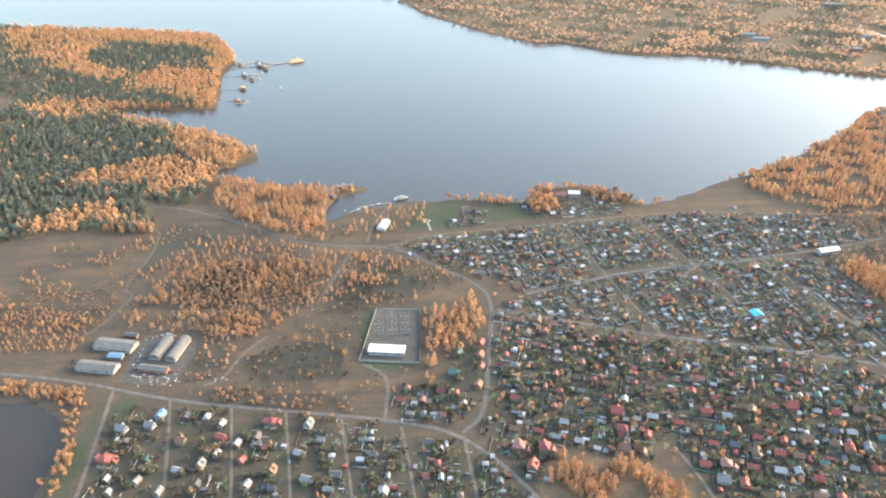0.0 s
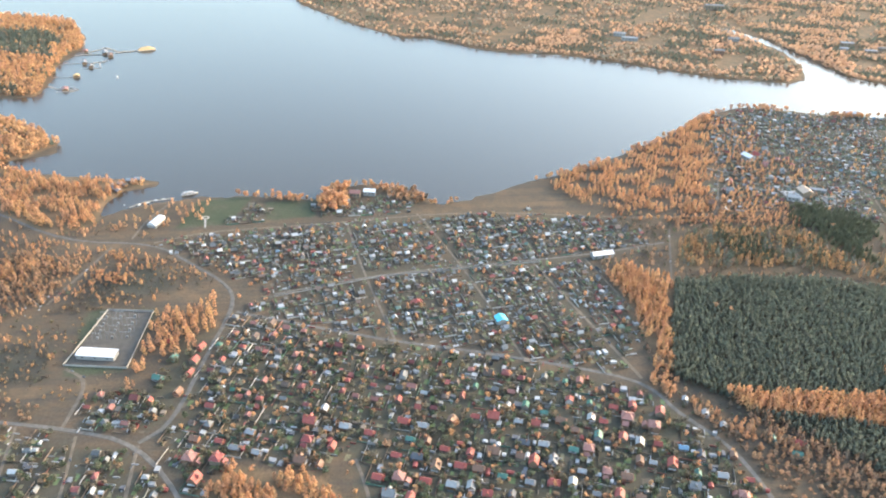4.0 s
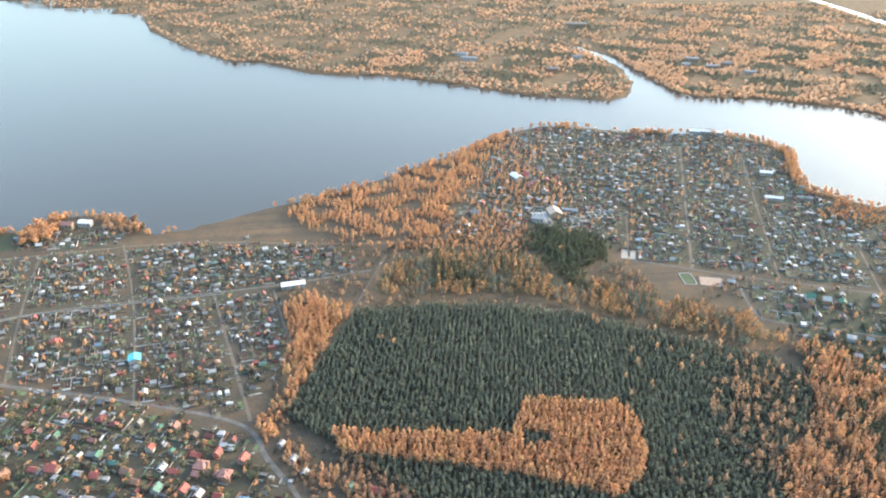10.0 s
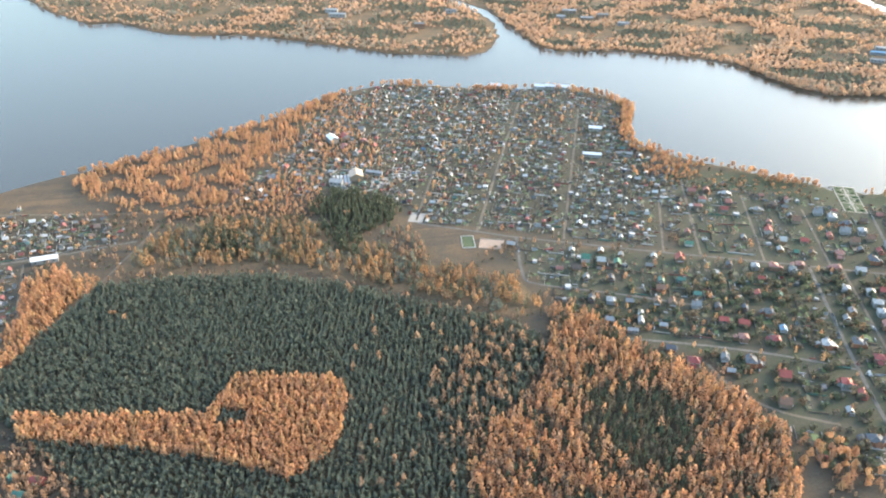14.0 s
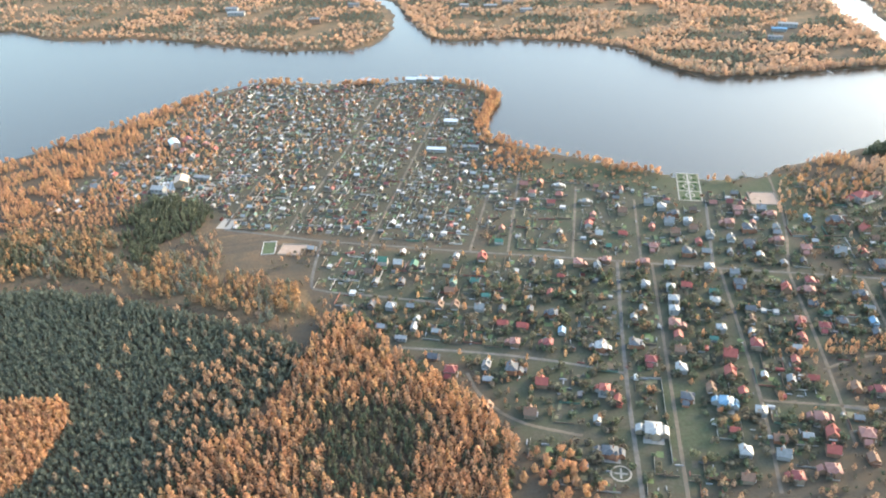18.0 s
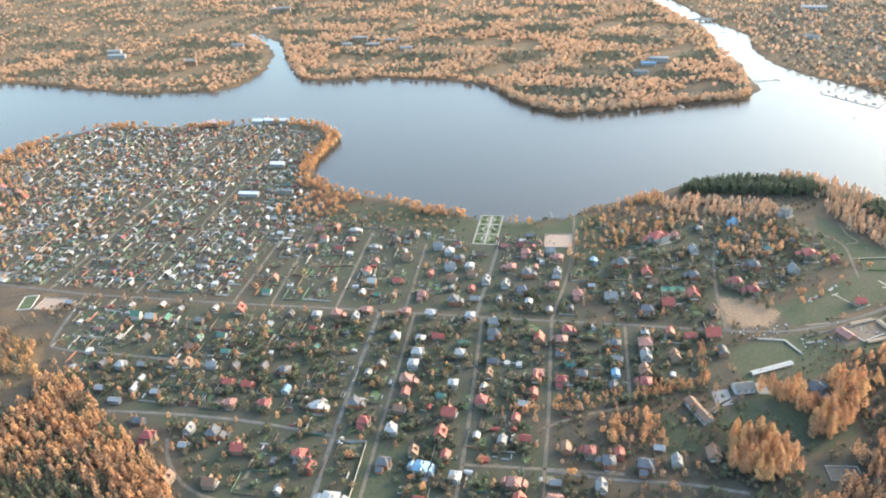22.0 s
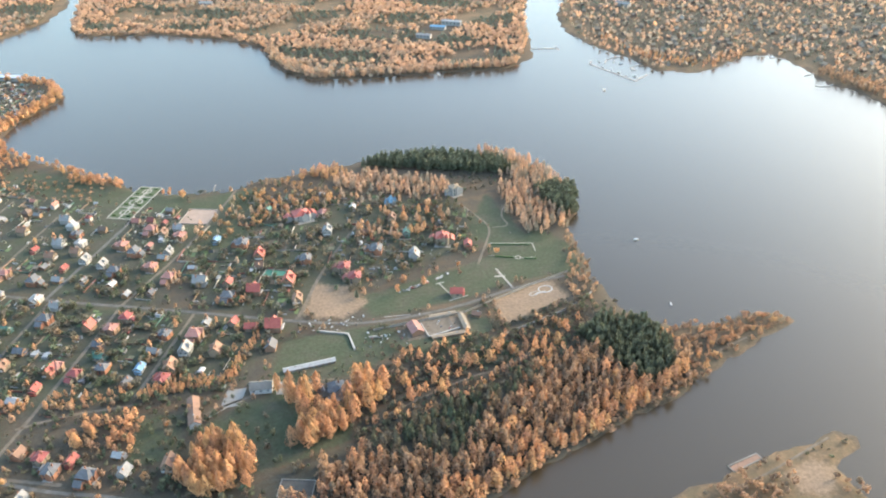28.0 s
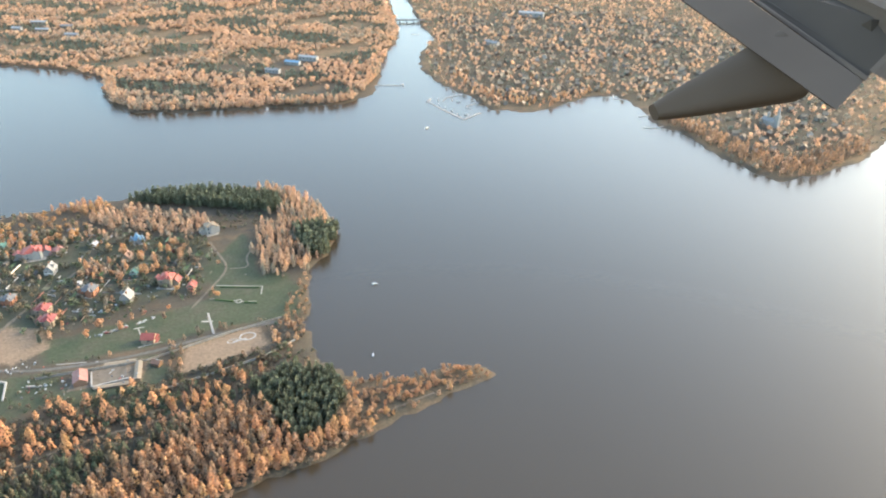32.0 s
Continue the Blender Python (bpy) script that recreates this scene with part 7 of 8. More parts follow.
# a bright rim of trees on the promontory's shore
s = scatter([(1050, 870), (1062, 800), (1100, 748), (1290, 735), (1345, 860), (1320, 860), (1270, 765), (1110, 775), (1080, 840)], 4.6, 520, 0.45, inland_by=2.0, road=-99)
s = s[shore_distance(s[:, 0], s[:, 1]) < 13]
wood("shore_trees", s, tall(s, 6.5, 9.0, 520), "birch", 54, PALE, "pale golden trees rimming the promontory", 520, 1.1)


# ---- formal garden, courts and yards ----
def slab_path(parent, a, b, w, z=0.09, mat=None, name="path"):
    (ax, ay), (bx, by) = a, b
    n, ang = math.hypot(bx - ax, by - ay), math.atan2(by - ay, bx - ax)
    return part(name, Shape().box(0, n, -w / 2, w / 2, 0.0, z, ang, a), mat or PAVE, parent)


def ring(parent, x, y, r0, r1, z, mat, name="ring", squash=1.0):
    n = 20
    vs = [(x + r * math.cos(6.2832 * k / n), y + squash * r * math.sin(6.2832 * k / n), zz) for r, zz in ((r0, z), (r1, z), (r1, -0.02), (r0, -0.02)) for k in range(n)]
    fs = [(a * n + k, a * n + (k + 1) % n, ((a + 1) % 4) * n + (k + 1) % n, ((a + 1) % 4) * n + k) for a in range(4) for k in range(n)]
    return part(name, Shape().solid(vs, [f[::-1] for f in fs]), mat, parent)


LAWN = plain("mown_lawn", (0.058, 0.070, 0.037), 0.95, 0, 0.25, 0.3)
CLAY = plain("brown_clay_court", (0.24, 0.175, 0.135), 0.95, 0, 0.15, 0.3)
COURT = plain("green_court_paint", (0.06, 0.14, 0.095), 0.8, 0, 0.15, 0.3)
HEDGE = leaf_material("clipped_hedge_leaves", [(0.0, (0.05, 0.08, 0.035)), (1.0, (0.07, 0.10, 0.045))], 0.1)
YELLOW = plain("yellow_sand_heap", (0.36, 0.25, 0.13), 0.95, 0, 0.2, 0.5)
g = thing("formal_garden", "formal garden of white paths, rings and clipped lawns at the shore", "garden", m=pose(961, 523, 0, 0, 0, -21))
part("lawn", Shape().box(-8.6, 8.6, -24, 23, -0.02, 0.05), LAWN, g)
for a, b in (((-8.2, -24), (-8.2, 23)), ((8.2, -24), (8.2, 23)), ((-8.2, 22.6), (8.2, 22.6)), ((-8.2, -23.6), (8.2, -23.6)), ((0, -23), (0, 22)), ((-8, 8), (8, 8)), ((-8, -8), (8, -8))):
    slab_path(g, a, b, 0.9 if a[0] != 0 else 1.1, 0.10 if a[0] else 0.115)
for y, r in ((16, 3.4), (0, 4.6), (-15, 3.6), (8, 2.2), (-8, 2.2)):
    ring(g, 0, y, r - 0.8, r, 0.13, PAVE)
for y in (-20, -4, 4, 12, 20):
    for x in (-5, 5):
        part("hedge", Shape().box(x - 1.3, x + 1.3, y - 0.5, y + 0.5, 0, 0.7), HEDGE, g)
for name, label, cx, cy, w, d, deg, mat in (("clay_court", "brown bare sports ground near the shore", 1004, 491, 19, 20, -18, CLAY), ("tennis_court", "fenced green tennis court between villas", 1052, 408, 14, 7.5, -22, COURT), ("sports_pitch", "small green pitch with a pale border", 644, 505, 9, 17, -5, LAWN),
        ("play_ground", "reddish play ground beside the pitch", 660, 499, 17, 14, -18, CLAY), ("car_park", "pale sandy car park by the lane", 613, 549, 11, 15, -20, PAVE), ("sports_court", "grey fenced court among the trees", 1056, 241, 14, 9, -15, GRAVEL)):
    c = thing(name, label, name.split("_")[-1], m=pose(cx, cy, 0, 0, 0, deg))
    part("surface", Shape().box(-w / 2, w / 2, -d / 2, d / 2, -0.02, 0.07), mat, c)
    for a, b in (((-w / 2, -d / 2), (w / 2, -d / 2)), ((-w / 2, d / 2), (w / 2, d / 2)), ((-w / 2, -d / 2), (-w / 2, d / 2)), ((w / 2, -d / 2), (w / 2, d / 2))):
        slab_path(c, a, b, 0.3, 0.5 if name != "car_park" else 0.12, TRIM if name == "sports_pitch" else PLANK, "edging")


def fence_line(corners, h, material, label, gap=4.0, name="fence"):
    """A fence of posts and panels along corners."""
    t = thing(name, label, "fence")
    for (ax, ay), (bx, by) in zip(corners[:-1], corners[1:]):
        n = math.hypot(bx - ax, by - ay)
        ang, k = math.atan2(by - ay, bx - ax), max(1, int(n / gap))
        for i in range(k):
            f = n * i / k
            x, y = ax + math.cos(ang) * f, ay + math.sin(ang) * f
            part("panel", Shape().box(0.1, n / k - 0.1, -0.04, 0.04, 0.1, h, ang, (x, y)), material, t)
            part("post", Shape().box(-0.09, 0.09, -0.09, 0.09, 0, h + 0.15, ang, (x, y)), CONCRETE, t)
    return t


fence_line([(-5, 476), (25, 472), (21, 410), (-17, 416), (-5, 476)], 1.5, CONCRETE, "pale concrete fence round the substation yard", 6.0)
fence_line([(1100, 340), (1150, 345), (1190, 362), (1216, 371)], 1.4, PLANK, "long brown fence along the bay road", 5.0)
fence_line([(1156, 318), (1205, 336), (1222, 348)], 1.3, CONCRETE, "grey fence below the building site", 5.0)
fence_line([(834, 318), (849, 314), (830, 256)], 1.5, CONCRETE, "white fence round the big lawn", 5.0)
fence_line([(103, 485), (178, 507), (247, 515), (300, 521)], 1.2, CONCRETE, "pale fence along the village road", 6.0)
fence_line([(1000, 450), (1012, 475)], 1.3, PLANK, "board fence of a garden", 5.0)
fence_line([(639, 606), (621, 540)], 1.2, CONCRETE, "white fence beside the lane", 5.0)


def gantry(x, y, deg, w):
    t = thing("gantry", "grey steel gantry of the substation", "gantry", "switchyard gantries", pose(x, y, 0, 0, 0, deg))
    for s in (-w / 2, w / 2):
        part("leg", Shape().tube(s, 0, 0, 5.5, 0.16, 0.10, 5), IRON, t)
    part("beam", Shape().box(-w / 2 - 0.3, w / 2 + 0.3, -0.15, 0.15, 5.2, 5.5), IRON, t)
    for s in (-w * 0.3, 0, w * 0.3):
        part("insulator", Shape().tube(s, 0, 4.2, 5.2, 0.10, 0.10, 6), TRIM, t)
    part("switch_box", Shape().box(-0.7, 0.7, 0.8, 1.8, 0, 1.4), IRON, t)


for i in range(3):
    for j in range(4):
        gantry(-4 + 9 * i, 442 + 8 * j, -5, 6)


# ---- building sites, walls and sheds by the bay ----
def wall_run(name, corners, h, w, mat, label, category="wall"):
    t = thing(name, label, category)
    for a, b in zip(corners[:-1], corners[1:]):
        n, ang = math.hypot(b[0] - a[0], b[1] - a[1]), math.atan2(b[1] - a[1], b[0] - a[0])
        part("wall", Shape().box(0, n, -w / 2, w / 2, 0, h, ang, a), mat, t)
        part("coping", Shape().box(-0.1, n + 0.1, -w / 2 - 0.1, w / 2 + 0.1, h, h + 0.12, ang, a), CONCRETE, t)
    return t


hall(1066, 318, -83, 2.6, 25, 1.4, 0.6, TIN, CREAM, "long low white stable row with a pale roof", "stable_row", doors=8)
wall_run("ruin_wall", [(1072, 346), (1087, 340), (1089, 326)], 0.7, 0.7, CONCRETE, "low pale walls round a square lawn")
wall_run("garden_wall", [(552, 638), (559, 648), (576, 642), (591, 617), (589, 604), (568, 598), (552, 638)], 0.9, 0.8, CONCRETE, "pale low wall round the manor's terrace")
wall_run("garden_wall", [(604, 638), (622, 633), (625, 623), (607, 624), (604, 638)], 0.6, 0.7, CONCRETE, "pale low wall round the manor's flower garden")
wall_run("garden_wall", [(591, 620), (598, 625), (606, 622)], 0.5, 0.7, CONCRETE, "pale curved wall beside the manor's drive")
wall_run("garden_wall", [(540, 672), (520, 681), (505, 690)], 1.0, 0.6, PLANK, "weathered wall along a lane near the manor")
wall_run("ruin_wall", [(1097, 335), (1104, 334)], 0.6, 0.8, CONCRETE, "short pale wall on cleared ground")
wall_run("ruin_wall", [(1125, 340), (1127, 328), (1144, 332)], 0.8, 0.5, CONCRETE, "pale foundation walls of a house in building")
site = thing("foundation_ring", "pale concrete ring on bare earth at a building site", "foundation", m=pose(1198, 357, 0, 0, 0, 15))
ring(site, 0, 0, 3.6, 4.4, 0.18, CONCRETE, squash=0.8)
ring(site, -8, -1, 2.4, 2.9, 0.14, CONCRETE, squash=0.6)
part("slab", Shape().box(-8, -1, -2.2, -1.2, 0, 0.15), CONCRETE, site)
garden = thing("park_paths", "pale park paths with a round flower bed on the lawn", "park")
ring(garden, 1193, 393, 1.3, 1.9, 0.12, PAVE)
for a, b, w in (((1180, 413), (1206, 407), 0.6), ((1206, 407), (1205, 398), 0.6), ((1177, 399), (1191, 394), 0.4), ((1195, 392), (1203, 391), 0.4), ((1177, 384), (1181, 362), 1.1), ((1174, 376), (1180, 375), 1.4), ((1142, 376), (1147, 360), 0.7), ((1140, 376), (1145, 377), 0.8), ((1144, 358), (1155, 361), 0.7), ((1107, 351), (1121, 350), 0.6)):
    slab_path(garden, a, b, w, 0.08 + 0.01 * (int(a[0]) % 5))
for a, b in (((1180, 397), (1190, 393.4)), ((1196, 391), (1203, 389)), ((1182, 411), (1204, 405.6))):
    n, ang = math.hypot(b[0] - a[0], b[1] - a[1]), math.atan2(b[1] - a[1], b[0] - a[0])
    part("hedge", Shape().box(0, n, -0.35, 0.35, 0, 0.6, ang, a), HEDGE, garden)


def patch(corners, mat, label, z=0.06, name="pavement"):
    """A level paved yard inside an outline, a hand's width thick."""
    n = len(corners)
    vs = [(x, y, -0.05) for x, y in corners] + [(x, y, z) for x, y in corners]
    up = list(range(n, 2 * n))
    area = sum(a[0] * b[1] - b[0] * a[1] for a, b in zip(corners, corners[1:] + corners[:1]))
    fs = [tuple(up if area > 0 else up[::-1])] + [(k, (k + 1) % n, n + (k + 1) % n, n + k) for k in range(n)]
    one(name, Shape().solid(vs, fs), mat, label, "yard", kind="structure")


patch([(-163, 408), (-160, 452), (-150, 454), (-124, 448), (-122, 436), (-128, 408), (-136, 402)], GRAVEL, "trodden gravel of the farmyard")
patch([(-16, 418), (-5, 476), (25, 472), (20, 411)], GRAVEL, "grey gravel of the substation yard")
patch([(1024, 297), (1027, 309), (1036, 309), (1033, 297)], PAVE, "pale paved court between two low houses", 0.07)
patch([(1049.5, 301), (1050, 310), (1056, 309), (1055, 300)], PAVE, "pale paved terrace behind the guest house", 0.07)
patch([(1017, 290), (1017, 291.4), (1026, 296.8), (1027, 296.8)], PAVE, "narrow pale path over the lawn", 0.08)
patch([(1116, 327), (1118, 342), (1140, 346), (1142, 332)], DIRT, "bare ground round an unfinished house", 0.05)


def rubble(spots, low, high, mat, label, seed):
    """Loose blocks, boards and crates lying about."""
    r, sh = np.random.default_rng(seed), Shape()
    for x, y in spots:
        w, d, h = r.uniform(low, high), r.uniform(low, high) * 0.6, r.uniform(0.2, 0.6)
        sh.box(-w / 2, w / 2, -d / 2, d / 2, -0.02, h, r.uniform(0, 3.1), (x, y))
    one("rubble", sh, mat, label, "rubble", kind="stuff")


def along(a, b, n, wide, seed):
    r = np.random.default_rng(seed)
    return [(a[0] + (b[0] - a[0]) * f + r.normal(0, wide), a[1] + (b[1] - a[1]) * f + r.normal(0, wide)) for f in r.uniform(0, 1, n)]


rubble(along((1118, 372), (1150, 385), 26, 0.8, 1), 0.7, 2.4, SHEDS, "building stuff heaped along a garden lane", 1)
rubble(along((1060, 350), (1100, 352), 40, 3.0, 2) + along((1095, 330), (1140, 340), 45, 5.0, 3), 0.4, 1.6, SHEDS, "blocks and boards on a building site", 2)
rubble(along((-158, 412), (-130, 406), 50, 2.6, 4) + along((-158, 455), (-140, 458), 24, 2.0, 5) + along((-121, 412), (-100, 405), 26, 3.0, 6), 0.5, 2.0, SHEDS, "scrap, crates and trailers round the farmyard", 3)
rubble(along((-60, 480), (-45, 500), 24, 4.0, 7), 0.5, 1.8, SHEDS, "dumped slabs on waste ground", 4)
rubble(along((1095, 400), (1180, 420), 40, 10.0, 8), 0.5, 1.8, SHEDS, "garden clutter among the villas", 5)
keyhole = thing("keyhole_path", "pale keyhole-shaped path on the sports lawn", "path")
slab_path(keyhole, (42, 594), (40.3, 609), 1.6)
ring(keyhole, 40, 612, 1.6, 3.2, 0.1, PAVE)
for x, y, deg in ((-46, 675, 40), (-40, 680, 55), (-34, 687, 60), (-28, 690, 62), (-42, 668, 40)):
    hall(x, y, deg, 4, 9, 2.2, 1.0, TIN, LOG, "low boathouse on the spit of the cove", "boathouse", doors=2)
drive = thing("round_drive", "pale round drive before a villa", "drive", m=pose(805, 256, 0, 0, 0, 0))
ring(drive, 0, 0, 4.2, 5.0, 0.1, PAVE)
slab_path(drive, (-1, -3), (1, 3), 0.9)
slab_path(drive, (-3, 1), (3, -1), 0.9, 0.1)
yard = thing("manor_grounds", "pale paved grounds with low walls before the manor", "grounds", m=pose(576, 626, 0, 0, 0, 0))
part("paving", Shape().box(-16, -8, -14, 8, -0.02, 0.06).box(8.5, 24, -14, -2, -0.02, 0.065), PAVE, yard)
for k in range(5):
    part("low_wall", Shape().box(-22 + 3 * k, -20 + 3 * k, -12, 10, 0, 0.6), TRIM, yard)
for k in range(5):
    part("bed_edge", Shape().box(28 + 5 * k, 29 + 5 * k, -7, 7, 0, 0.3), TRIM, yard)
for k in range(3):
    part("bed_edge", Shape().box(29.1, 47.9, -7 + 6 * k, -6.2 + 6 * k, 0, 0.25), TRIM, yard)


# ---- cars ----
def car_model(paint, label):
    t = thing("car", label, "car", "parked cars")
    part("body", Shape().solid([(-1.15, -0.48, 0.2), (1.15, -0.48, 0.2), (1.15, 0.48, 0.2), (-1.15, 0.48, 0.2), (-1.12, -0.46, 0.55), (1.08, -0.46, 0.5), (1.08, 0.46, 0.5), (-1.12, 0.46, 0.55)], [(3, 2, 1, 0), (4, 5, 6, 7), (0, 1, 5, 4), (1, 2, 6, 5), (2, 3, 7, 6), (3, 0, 4, 7)]), paint, t)
    part("cabin", Shape().solid([(-0.95, -0.44, 0.53), (0.55, -0.44, 0.53), (0.55, 0.44, 0.53), (-0.95, 0.44, 0.53), (-0.7, -0.36, 0.86), (0.2, -0.36, 0.86), (0.2, 0.36, 0.86), (-0.7, 0.36, 0.86)], [(4, 5, 6, 7), (0, 1, 5, 4), (1, 2, 6, 5), (2, 3, 7, 6), (3, 0, 4, 7)]), GLASS, t)
    part("roof_panel", Shape().box(-0.68, 0.18, -0.35, 0.35, 0.85, 0.89), paint, t)
    for x in (-0.72, 0.72):
        for y in (-0.46, 0.46):
            part("wheel", Shape().box(x - 0.18, x + 0.18, y - 0.06, y + 0.06, 0, 0.36), SHINGLE, t)
    return t


CARS = [car_model(TRIM, "white parked car on a lane"), car_model(SHINGLE, "dark parked car on a lane"), car_model(RED, "red parked car on a lane"), car_model(IRON, "silver parked car on a lane")]
first = set()
r = np.random.default_rng(44)
spots = [(-158 + 1.8 * (k % 2), 418 + 3.2 * k, 80) for k in range(8)] + [(-140 + 2.2 * k, 415 + 1.0 * (k % 2), 70) for k in range(6)] + [(-118, 428, 10), (-112, 424, 40), (-106, 420, 0), (-126, 418, 30), (-155, 428, 80), (-153, 432, 80)]
for line, width, kind in ROADS[::2]:
    if len(spots) > 60:
        break
    a, b = np.array(line[0], float), np.array(line[1], float)
    for _ in range(2):
        f = r.uniform(0.15, 0.85)
        p = a + (b - a) * f
        w = (b - a) / np.linalg.norm(b - a)
        q = p + np.array([-w[1], w[0]]) * width * 0.2
        spots.append((q[0], q[1], math.degrees(math.atan2(w[1], w[0]))))
for x, y, deg in spots:
    k = int(r.integers(0, 4))
    ob = CARS[k]
    if k in first:
        ob = copy_thing(ob, Matrix.Identity(4))
    first.add(k)
    ob.matrix_basis = pose(x, y, 0.1, 0, 0, deg)

# ---- boats, jetties and bridge ----
WL = -0.6


def boat(x, y, deg, n, label, cabin=True, name="boat"):
    t = thing(name, label, "boat", "boats", pose(x, y, WL, 0, 0, deg))
    w = n * 0.3
    part("hull", Shape().solid([(-n / 2, -w / 2, 0.5), (n * 0.25, -w / 2, 0.55), (n / 2, 0, 0.7), (n * 0.25, w / 2, 0.55), (-n / 2, w / 2, 0.5), (-n * 0.46, -w * 0.35, -0.15), (n * 0.22, -w * 0.35, -0.15), (n * 0.42, 0, -0.15), (n * 0.22, w * 0.35, -0.15), (-n * 0.46, w * 0.35, -0.15)],
        [(0, 1, 2, 3, 4), (5, 9, 8, 7, 6), (0, 5, 6, 1), (1, 6, 7, 2), (2, 7, 8, 3), (3, 8, 9, 4), (4, 9, 5, 0)]), TRIM, t)
    if cabin:
        part("cabin", Shape().box(-n * 0.3, n * 0.1, -w * 0.32, w * 0.32, 0.5, 0.5 + n * 0.14), TRIM, t)
        part("windscreen", Shape().box(n * 0.1, n * 0.13, -w * 0.3, w * 0.3, 0.55, 0.5 + n * 0.11), GLASS, t)
    return t


boat(-118, 1008, 100, 9, "white sailing boat on the open lake")
boat(1269, 397, 5, 3.4, "small white motor boat on the bay")
boat(1259, 328, 80, 2.6, "small rowing boat near the spit", False)
boat(1349, 654, 40, 5, "white boat off the marina")
ferry = thing("river_ship", "white passenger ship moored at the beach", "ship", m=pose(20, 660, WL, 0, 0, 20))
part("hull", Shape().solid([(-7, -1.6, 0.9), (5, -1.6, 0.9), (7.5, 0, 1.1), (5, 1.6, 0.9), (-7, 1.6, 0.9), (-6.6, -1.2, -0.2), (4.6, -1.2, -0.2), (6.5, 0, -0.2), (4.6, 1.2, -0.2), (-6.6, 1.2, -0.2)],
    [(0, 1, 2, 3, 4), (5, 9, 8, 7, 6), (0, 5, 6, 1), (1, 6, 7, 2), (2, 7, 8, 3), (3, 8, 9, 4), (4, 9, 5, 0)]), TRIM, ferry)
lower = part("lower_cabin", Shape().box(-6, 4, -1.3, 1.3, 0.9, 1.9), TRIM, ferry)
part("window_band", Shape().box(-5.8, 3.8, -1.34, 1.34, 1.2, 1.6), GLASS, lower)
upper = part("upper_deck", Shape().box(-4.5, 2.5, -1.1, 1.1, 1.9, 2.7), TRIM, ferry)
part("window_band", Shape().box(-4.3, 2.3, -1.14, 1.14, 2.15, 2.5), GLASS, upper)
part("funnel", Shape().tube(-2.5, 0, 2.7, 3.5, 0.35, 0.3), BLUETIN, ferry)


def jetty(corners, w, label, z=0.35, mat=None, name="jetty"):
    t = thing(name, label, "jetty")
    for (ax, ay), (bx, by) in zip(corners[:-1], corners[1:]):
        n, ang = math.hypot(bx - ax, by - ay), math.atan2(by - ay, bx - ax)
        part("deck", Shape().box(-w / 2, n + w / 2, -w / 2, w / 2, WL + z - 0.15, WL + z, ang, (ax, ay)), mat or CONCRETE, t)
        for k in range(max(2, int(n / 8))):
            f = n * (k + 0.5) / max(2, int(n / 8))
            part("pile", Shape().tube(ax + math.cos(ang) * f, ay + math.sin(ang) * f, WL - 1.5, WL + z - 0.14, 0.2, 0.2, 6), PLANK, t)
    return t


jetty([(1368, 736), (1363, 727), (1385, 669), (1404, 684)], 1.8, "pale pontoon of the marina in the bay")
jetty([(1400, 742), (1384, 736), (1378, 726)], 1.4, "inner pontoon of the marina")
jetty([(1412, 716), (1396, 706), (1398, 698)], 1.4, "short pontoon of the marina")
jetty([(1322, 790), (1349, 785)], 1.6, "pale landing pier at the promontory")
jetty([(1349, 781), (1349, 789)], 1.6, "cross piece of the landing pier")
jetty([(1214, 741), (1214, 732)], 2.4, "small landing stage on the wooded shore")
jetty([(1563, 650), (1541, 643)], 1.6, "pale breakwater arm on the far shore")
jetty([(1568, 620), (1540, 612), (1534, 615)], 1.6, "second breakwater arm on the far shore")
jetty([(1545, 712), (1540, 700), (1551, 692)], 1.4, "stone mole on the far shore")
jetty([(1404, 1000), (1396, 1003)], 1.4, "small jetty in the canal")
jetty([(-186, 970), (-173, 960), (-155, 957)], 2.4, "wooden jetty with bath houses", mat=PLANK)
jetty([(-173, 952), (-158, 950), (-152, 960), (-160, 967), (-172, 966)], 2.2, "oval bathing platform beside the jetty", mat=CONCRETE)
jetty([(-182, 1118), (-163, 1144), (-141, 1124), (-107, 1136)], 2.6, "outer pontoon of the boat station", 0.5, PLANK)
jetty([(-173, 1066), (-155, 1075), (-147, 1048), (-168, 1046)], 2.2, "square of floating piers", mat=CONCRETE)
for k in range(9):
    boat(-268 + 5 * k, 970 - 2.7 * k, 60, 4.2, "white boat moored in the wooded cove", False)
jetty([(-262, 900), (-252, 894), (-250, 884)], 1.6, "pale landing in the wooded cove")
jetty([(-192, 1008), (-168, 1008)], 1.4, "thin wooden jetty with a hut", mat=PLANK)
jetty([(-195, 1066), (-150, 1072), (-148, 1084)], 2.0, "wooden boat jetty with moored boats", mat=PLANK)
jetty([(-192, 1106), (-156, 1114), (-107, 1133)], 3.0, "long barge pontoon at the west shore", 0.6, PLANK)
jetty([(-25, 636), (-14, 646), (8, 652)], 1.6, "boat jetty at the beach", mat=PLANK)
jetty([(1230.5, 214.5), (1245.5, 218.5), (1246.5, 215.5), (1231.5, 211.0), (1230.5, 214.5)], 0.7, "pale rim of an old landing stage at the islet", mat=WORN)
jetty([(1232, 212.8), (1245, 216.6)], 2.6, "worn plank deck of the landing stage", 0.3, BROWNTIN)
jetty([(1012, 529), (1013, 538)], 0.8, "small wooden bathing jetty by the shore", mat=PLANK)
r = np.random.default_rng(77)
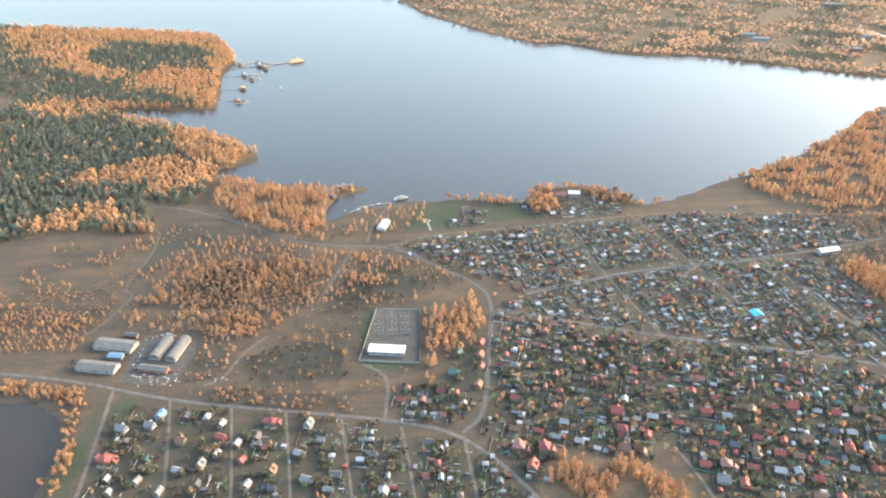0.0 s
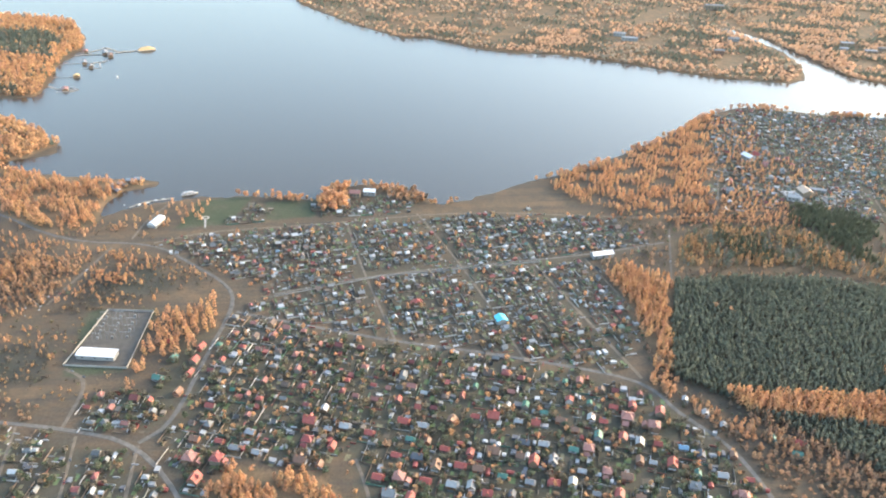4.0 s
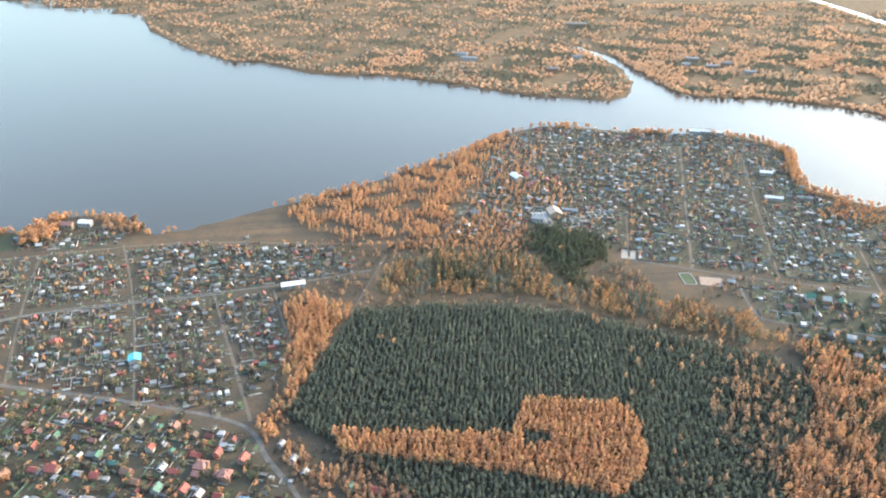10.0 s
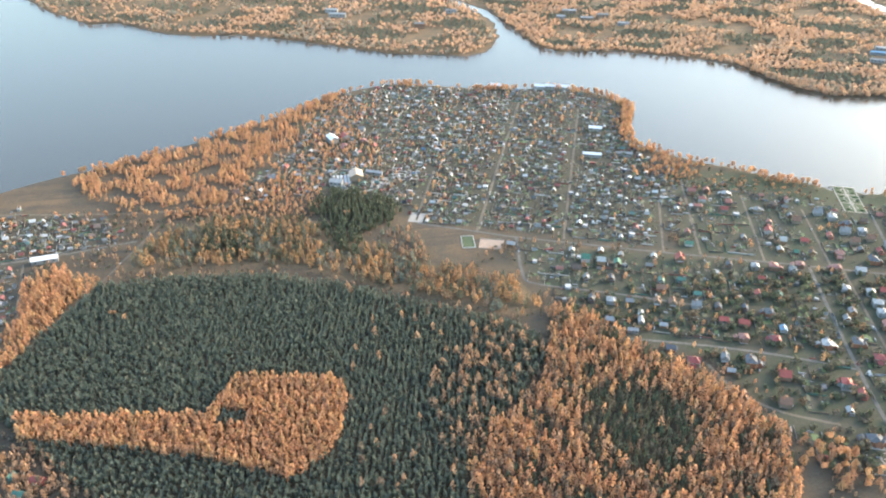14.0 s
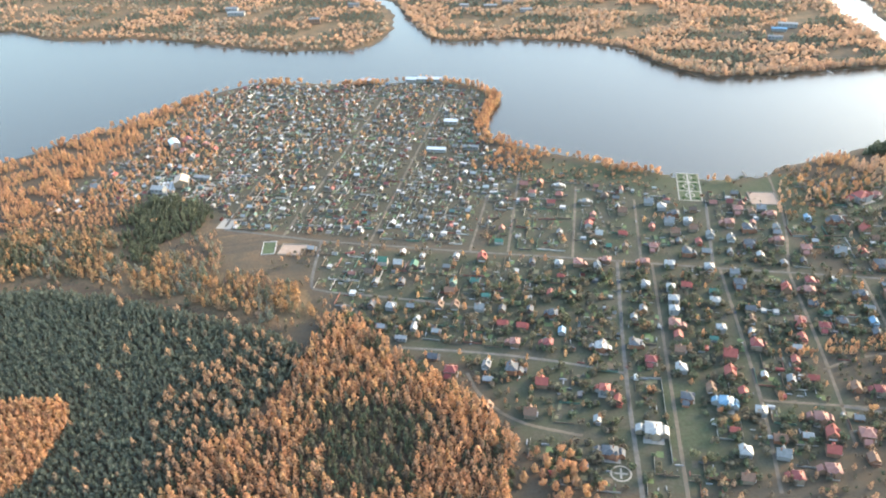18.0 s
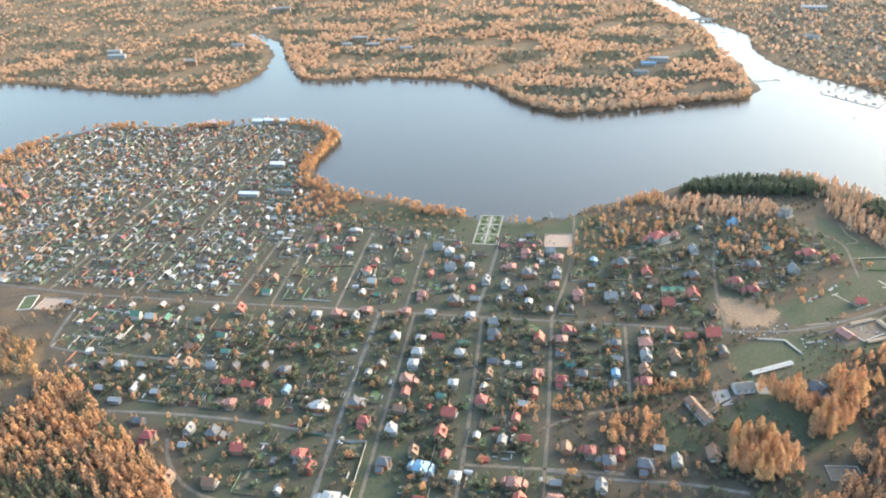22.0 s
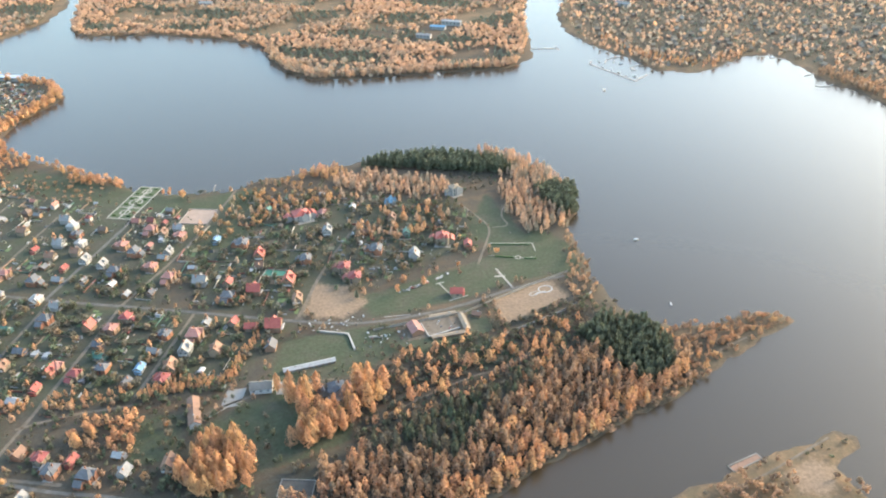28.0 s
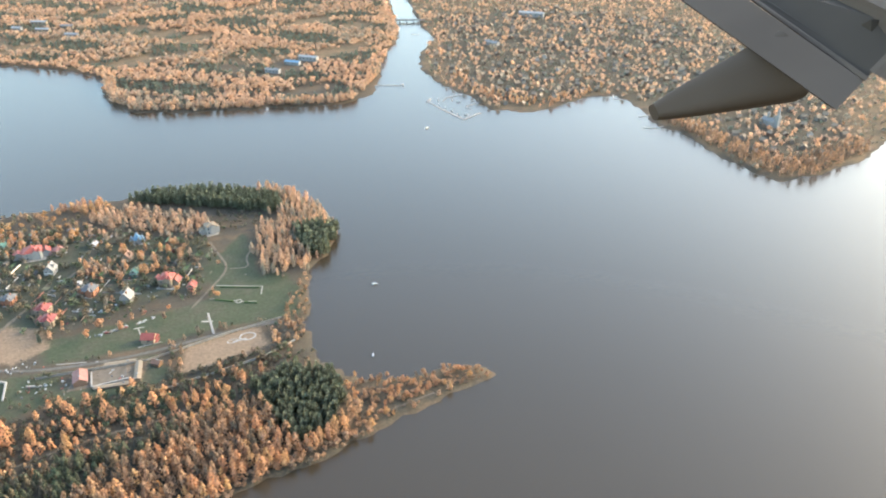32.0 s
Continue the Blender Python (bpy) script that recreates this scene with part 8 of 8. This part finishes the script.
for x, y in ((1372, 716), (1376, 706), (1380, 696), (1383, 684), (1390, 682), (1374, 731), (1388, 728), (1392, 720), (1395, 700), (-145, 1078), (-152, 1078), (-160, 1062), (-18, 641), (-12, 644), (-6, 648), (0, 651), (-30, 640), (-160, 1108), (-140, 1116)):
    boat(x, y, r.uniform(0, 360), r.uniform(3, 4.6), "moored white motor boat at a pontoon")
for x, y, w, d, roof in ((-165, 958, 10, 6, ROSE), (-166, 1010, 8, 7, YELLOW), (-172, 1070, 12, 5, SLATE), (-158, 1118, 18, 6, SLATE), (-148, 1104, 14, 6, BROWNTIN), (-160, 1052, 9, 5, SLATE), (-184, 1124, 9, 5, ROSE)):
    t = thing("bath_house", "wooden bath house standing on the jetty", "hut", m=pose(x, y, WL + 0.35, 0, 0, 15))
    part("wall", Shape().gable_walls(d, w, 2.0, 1.2), LOG, t)
    part("roof", Shape().gable_roof(d, w, 2.0, 1.2), roof, t)
    part("float", Shape().box(-d / 2 - 0.6, d / 2 + 0.6, -w / 2 - 0.6, w / 2 + 0.6, -0.9, 0.0), PLANK, t)
heap = thing("sand_barge", "barge heaped with yellow sand at the end of the pontoon", "barge", m=pose(-108, 1134, WL, 0, 0, 20))
part("hull", Shape().box(-12, 12, -5, 5, -0.3, 0.9), IRON, heap)
part("sand", Shape().solid([(-11, -4.4, 0.9), (11, -4.4, 0.9), (11, 4.4, 0.9), (-11, 4.4, 0.9), (-6, -0.6, 4.2), (4, -0.4, 5.0), (4, 0.5, 5.0), (-6, 0.7, 4.2)], [(4, 5, 6, 7), (0, 1, 5, 4), (1, 2, 6, 5), (2, 3, 7, 6), (3, 0, 4, 7)]), YELLOW, heap)
bridge = thing("bridge", "low pale road bridge over the narrow canal", "bridge", m=pose(1402, 1075, 0, 0, 0, -8))
part("deck", Shape().box(-24, 24, -3, 3, 1.6, 2.2), CONCRETE, bridge)
for s in (-2.9, 2.9):
    part("railing", Shape().box(-24, 24, s - 0.08, s + 0.08, 2.2, 3.0), IRON, bridge)
for x in (-9, 0, 9):
    part("pier", Shape().box(x - 0.7, x + 0.7, -2.6, 2.6, -2.5, 1.6), CONCRETE, bridge)


# ---- the aircraft's wing, placed in the last camera pose's space to fit that view ----
def painted_metal(name, color, rough):
    """Smooth paint of slightly uneven tone, without relief."""
    n = Nodes(name)
    tone = n.ramp(n.noise(0.5, 3), [(0.3, tuple(c * 0.85 for c in color)), (0.7, tuple(c * 1.12 for c in color))])
    return n.surface(tone, rough, 0, None, 0.06)


AIRCRAFT_GREY = painted_metal("grey_aircraft_paint", (0.082, 0.057, 0.041), 0.75)
# darker copy of the wing paint, putting the bay's shade into its colour
DARK_BAY = painted_metal("painted_bay_shade", (0.050, 0.036, 0.026), 0.8)
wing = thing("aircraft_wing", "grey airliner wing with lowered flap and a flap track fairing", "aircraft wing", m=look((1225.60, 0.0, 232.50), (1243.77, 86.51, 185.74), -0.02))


def plate(corners, back):
    """A panel with thickness between four front and four back corners."""
    return Shape().solid(list(corners) + list(back), [(0, 1, 2, 3), (7, 6, 5, 4), (0, 4, 5, 1), (1, 5, 6, 2), (2, 6, 7, 3), (3, 7, 4, 0)])


# corners in camera space, shaped to fit the last pose's view
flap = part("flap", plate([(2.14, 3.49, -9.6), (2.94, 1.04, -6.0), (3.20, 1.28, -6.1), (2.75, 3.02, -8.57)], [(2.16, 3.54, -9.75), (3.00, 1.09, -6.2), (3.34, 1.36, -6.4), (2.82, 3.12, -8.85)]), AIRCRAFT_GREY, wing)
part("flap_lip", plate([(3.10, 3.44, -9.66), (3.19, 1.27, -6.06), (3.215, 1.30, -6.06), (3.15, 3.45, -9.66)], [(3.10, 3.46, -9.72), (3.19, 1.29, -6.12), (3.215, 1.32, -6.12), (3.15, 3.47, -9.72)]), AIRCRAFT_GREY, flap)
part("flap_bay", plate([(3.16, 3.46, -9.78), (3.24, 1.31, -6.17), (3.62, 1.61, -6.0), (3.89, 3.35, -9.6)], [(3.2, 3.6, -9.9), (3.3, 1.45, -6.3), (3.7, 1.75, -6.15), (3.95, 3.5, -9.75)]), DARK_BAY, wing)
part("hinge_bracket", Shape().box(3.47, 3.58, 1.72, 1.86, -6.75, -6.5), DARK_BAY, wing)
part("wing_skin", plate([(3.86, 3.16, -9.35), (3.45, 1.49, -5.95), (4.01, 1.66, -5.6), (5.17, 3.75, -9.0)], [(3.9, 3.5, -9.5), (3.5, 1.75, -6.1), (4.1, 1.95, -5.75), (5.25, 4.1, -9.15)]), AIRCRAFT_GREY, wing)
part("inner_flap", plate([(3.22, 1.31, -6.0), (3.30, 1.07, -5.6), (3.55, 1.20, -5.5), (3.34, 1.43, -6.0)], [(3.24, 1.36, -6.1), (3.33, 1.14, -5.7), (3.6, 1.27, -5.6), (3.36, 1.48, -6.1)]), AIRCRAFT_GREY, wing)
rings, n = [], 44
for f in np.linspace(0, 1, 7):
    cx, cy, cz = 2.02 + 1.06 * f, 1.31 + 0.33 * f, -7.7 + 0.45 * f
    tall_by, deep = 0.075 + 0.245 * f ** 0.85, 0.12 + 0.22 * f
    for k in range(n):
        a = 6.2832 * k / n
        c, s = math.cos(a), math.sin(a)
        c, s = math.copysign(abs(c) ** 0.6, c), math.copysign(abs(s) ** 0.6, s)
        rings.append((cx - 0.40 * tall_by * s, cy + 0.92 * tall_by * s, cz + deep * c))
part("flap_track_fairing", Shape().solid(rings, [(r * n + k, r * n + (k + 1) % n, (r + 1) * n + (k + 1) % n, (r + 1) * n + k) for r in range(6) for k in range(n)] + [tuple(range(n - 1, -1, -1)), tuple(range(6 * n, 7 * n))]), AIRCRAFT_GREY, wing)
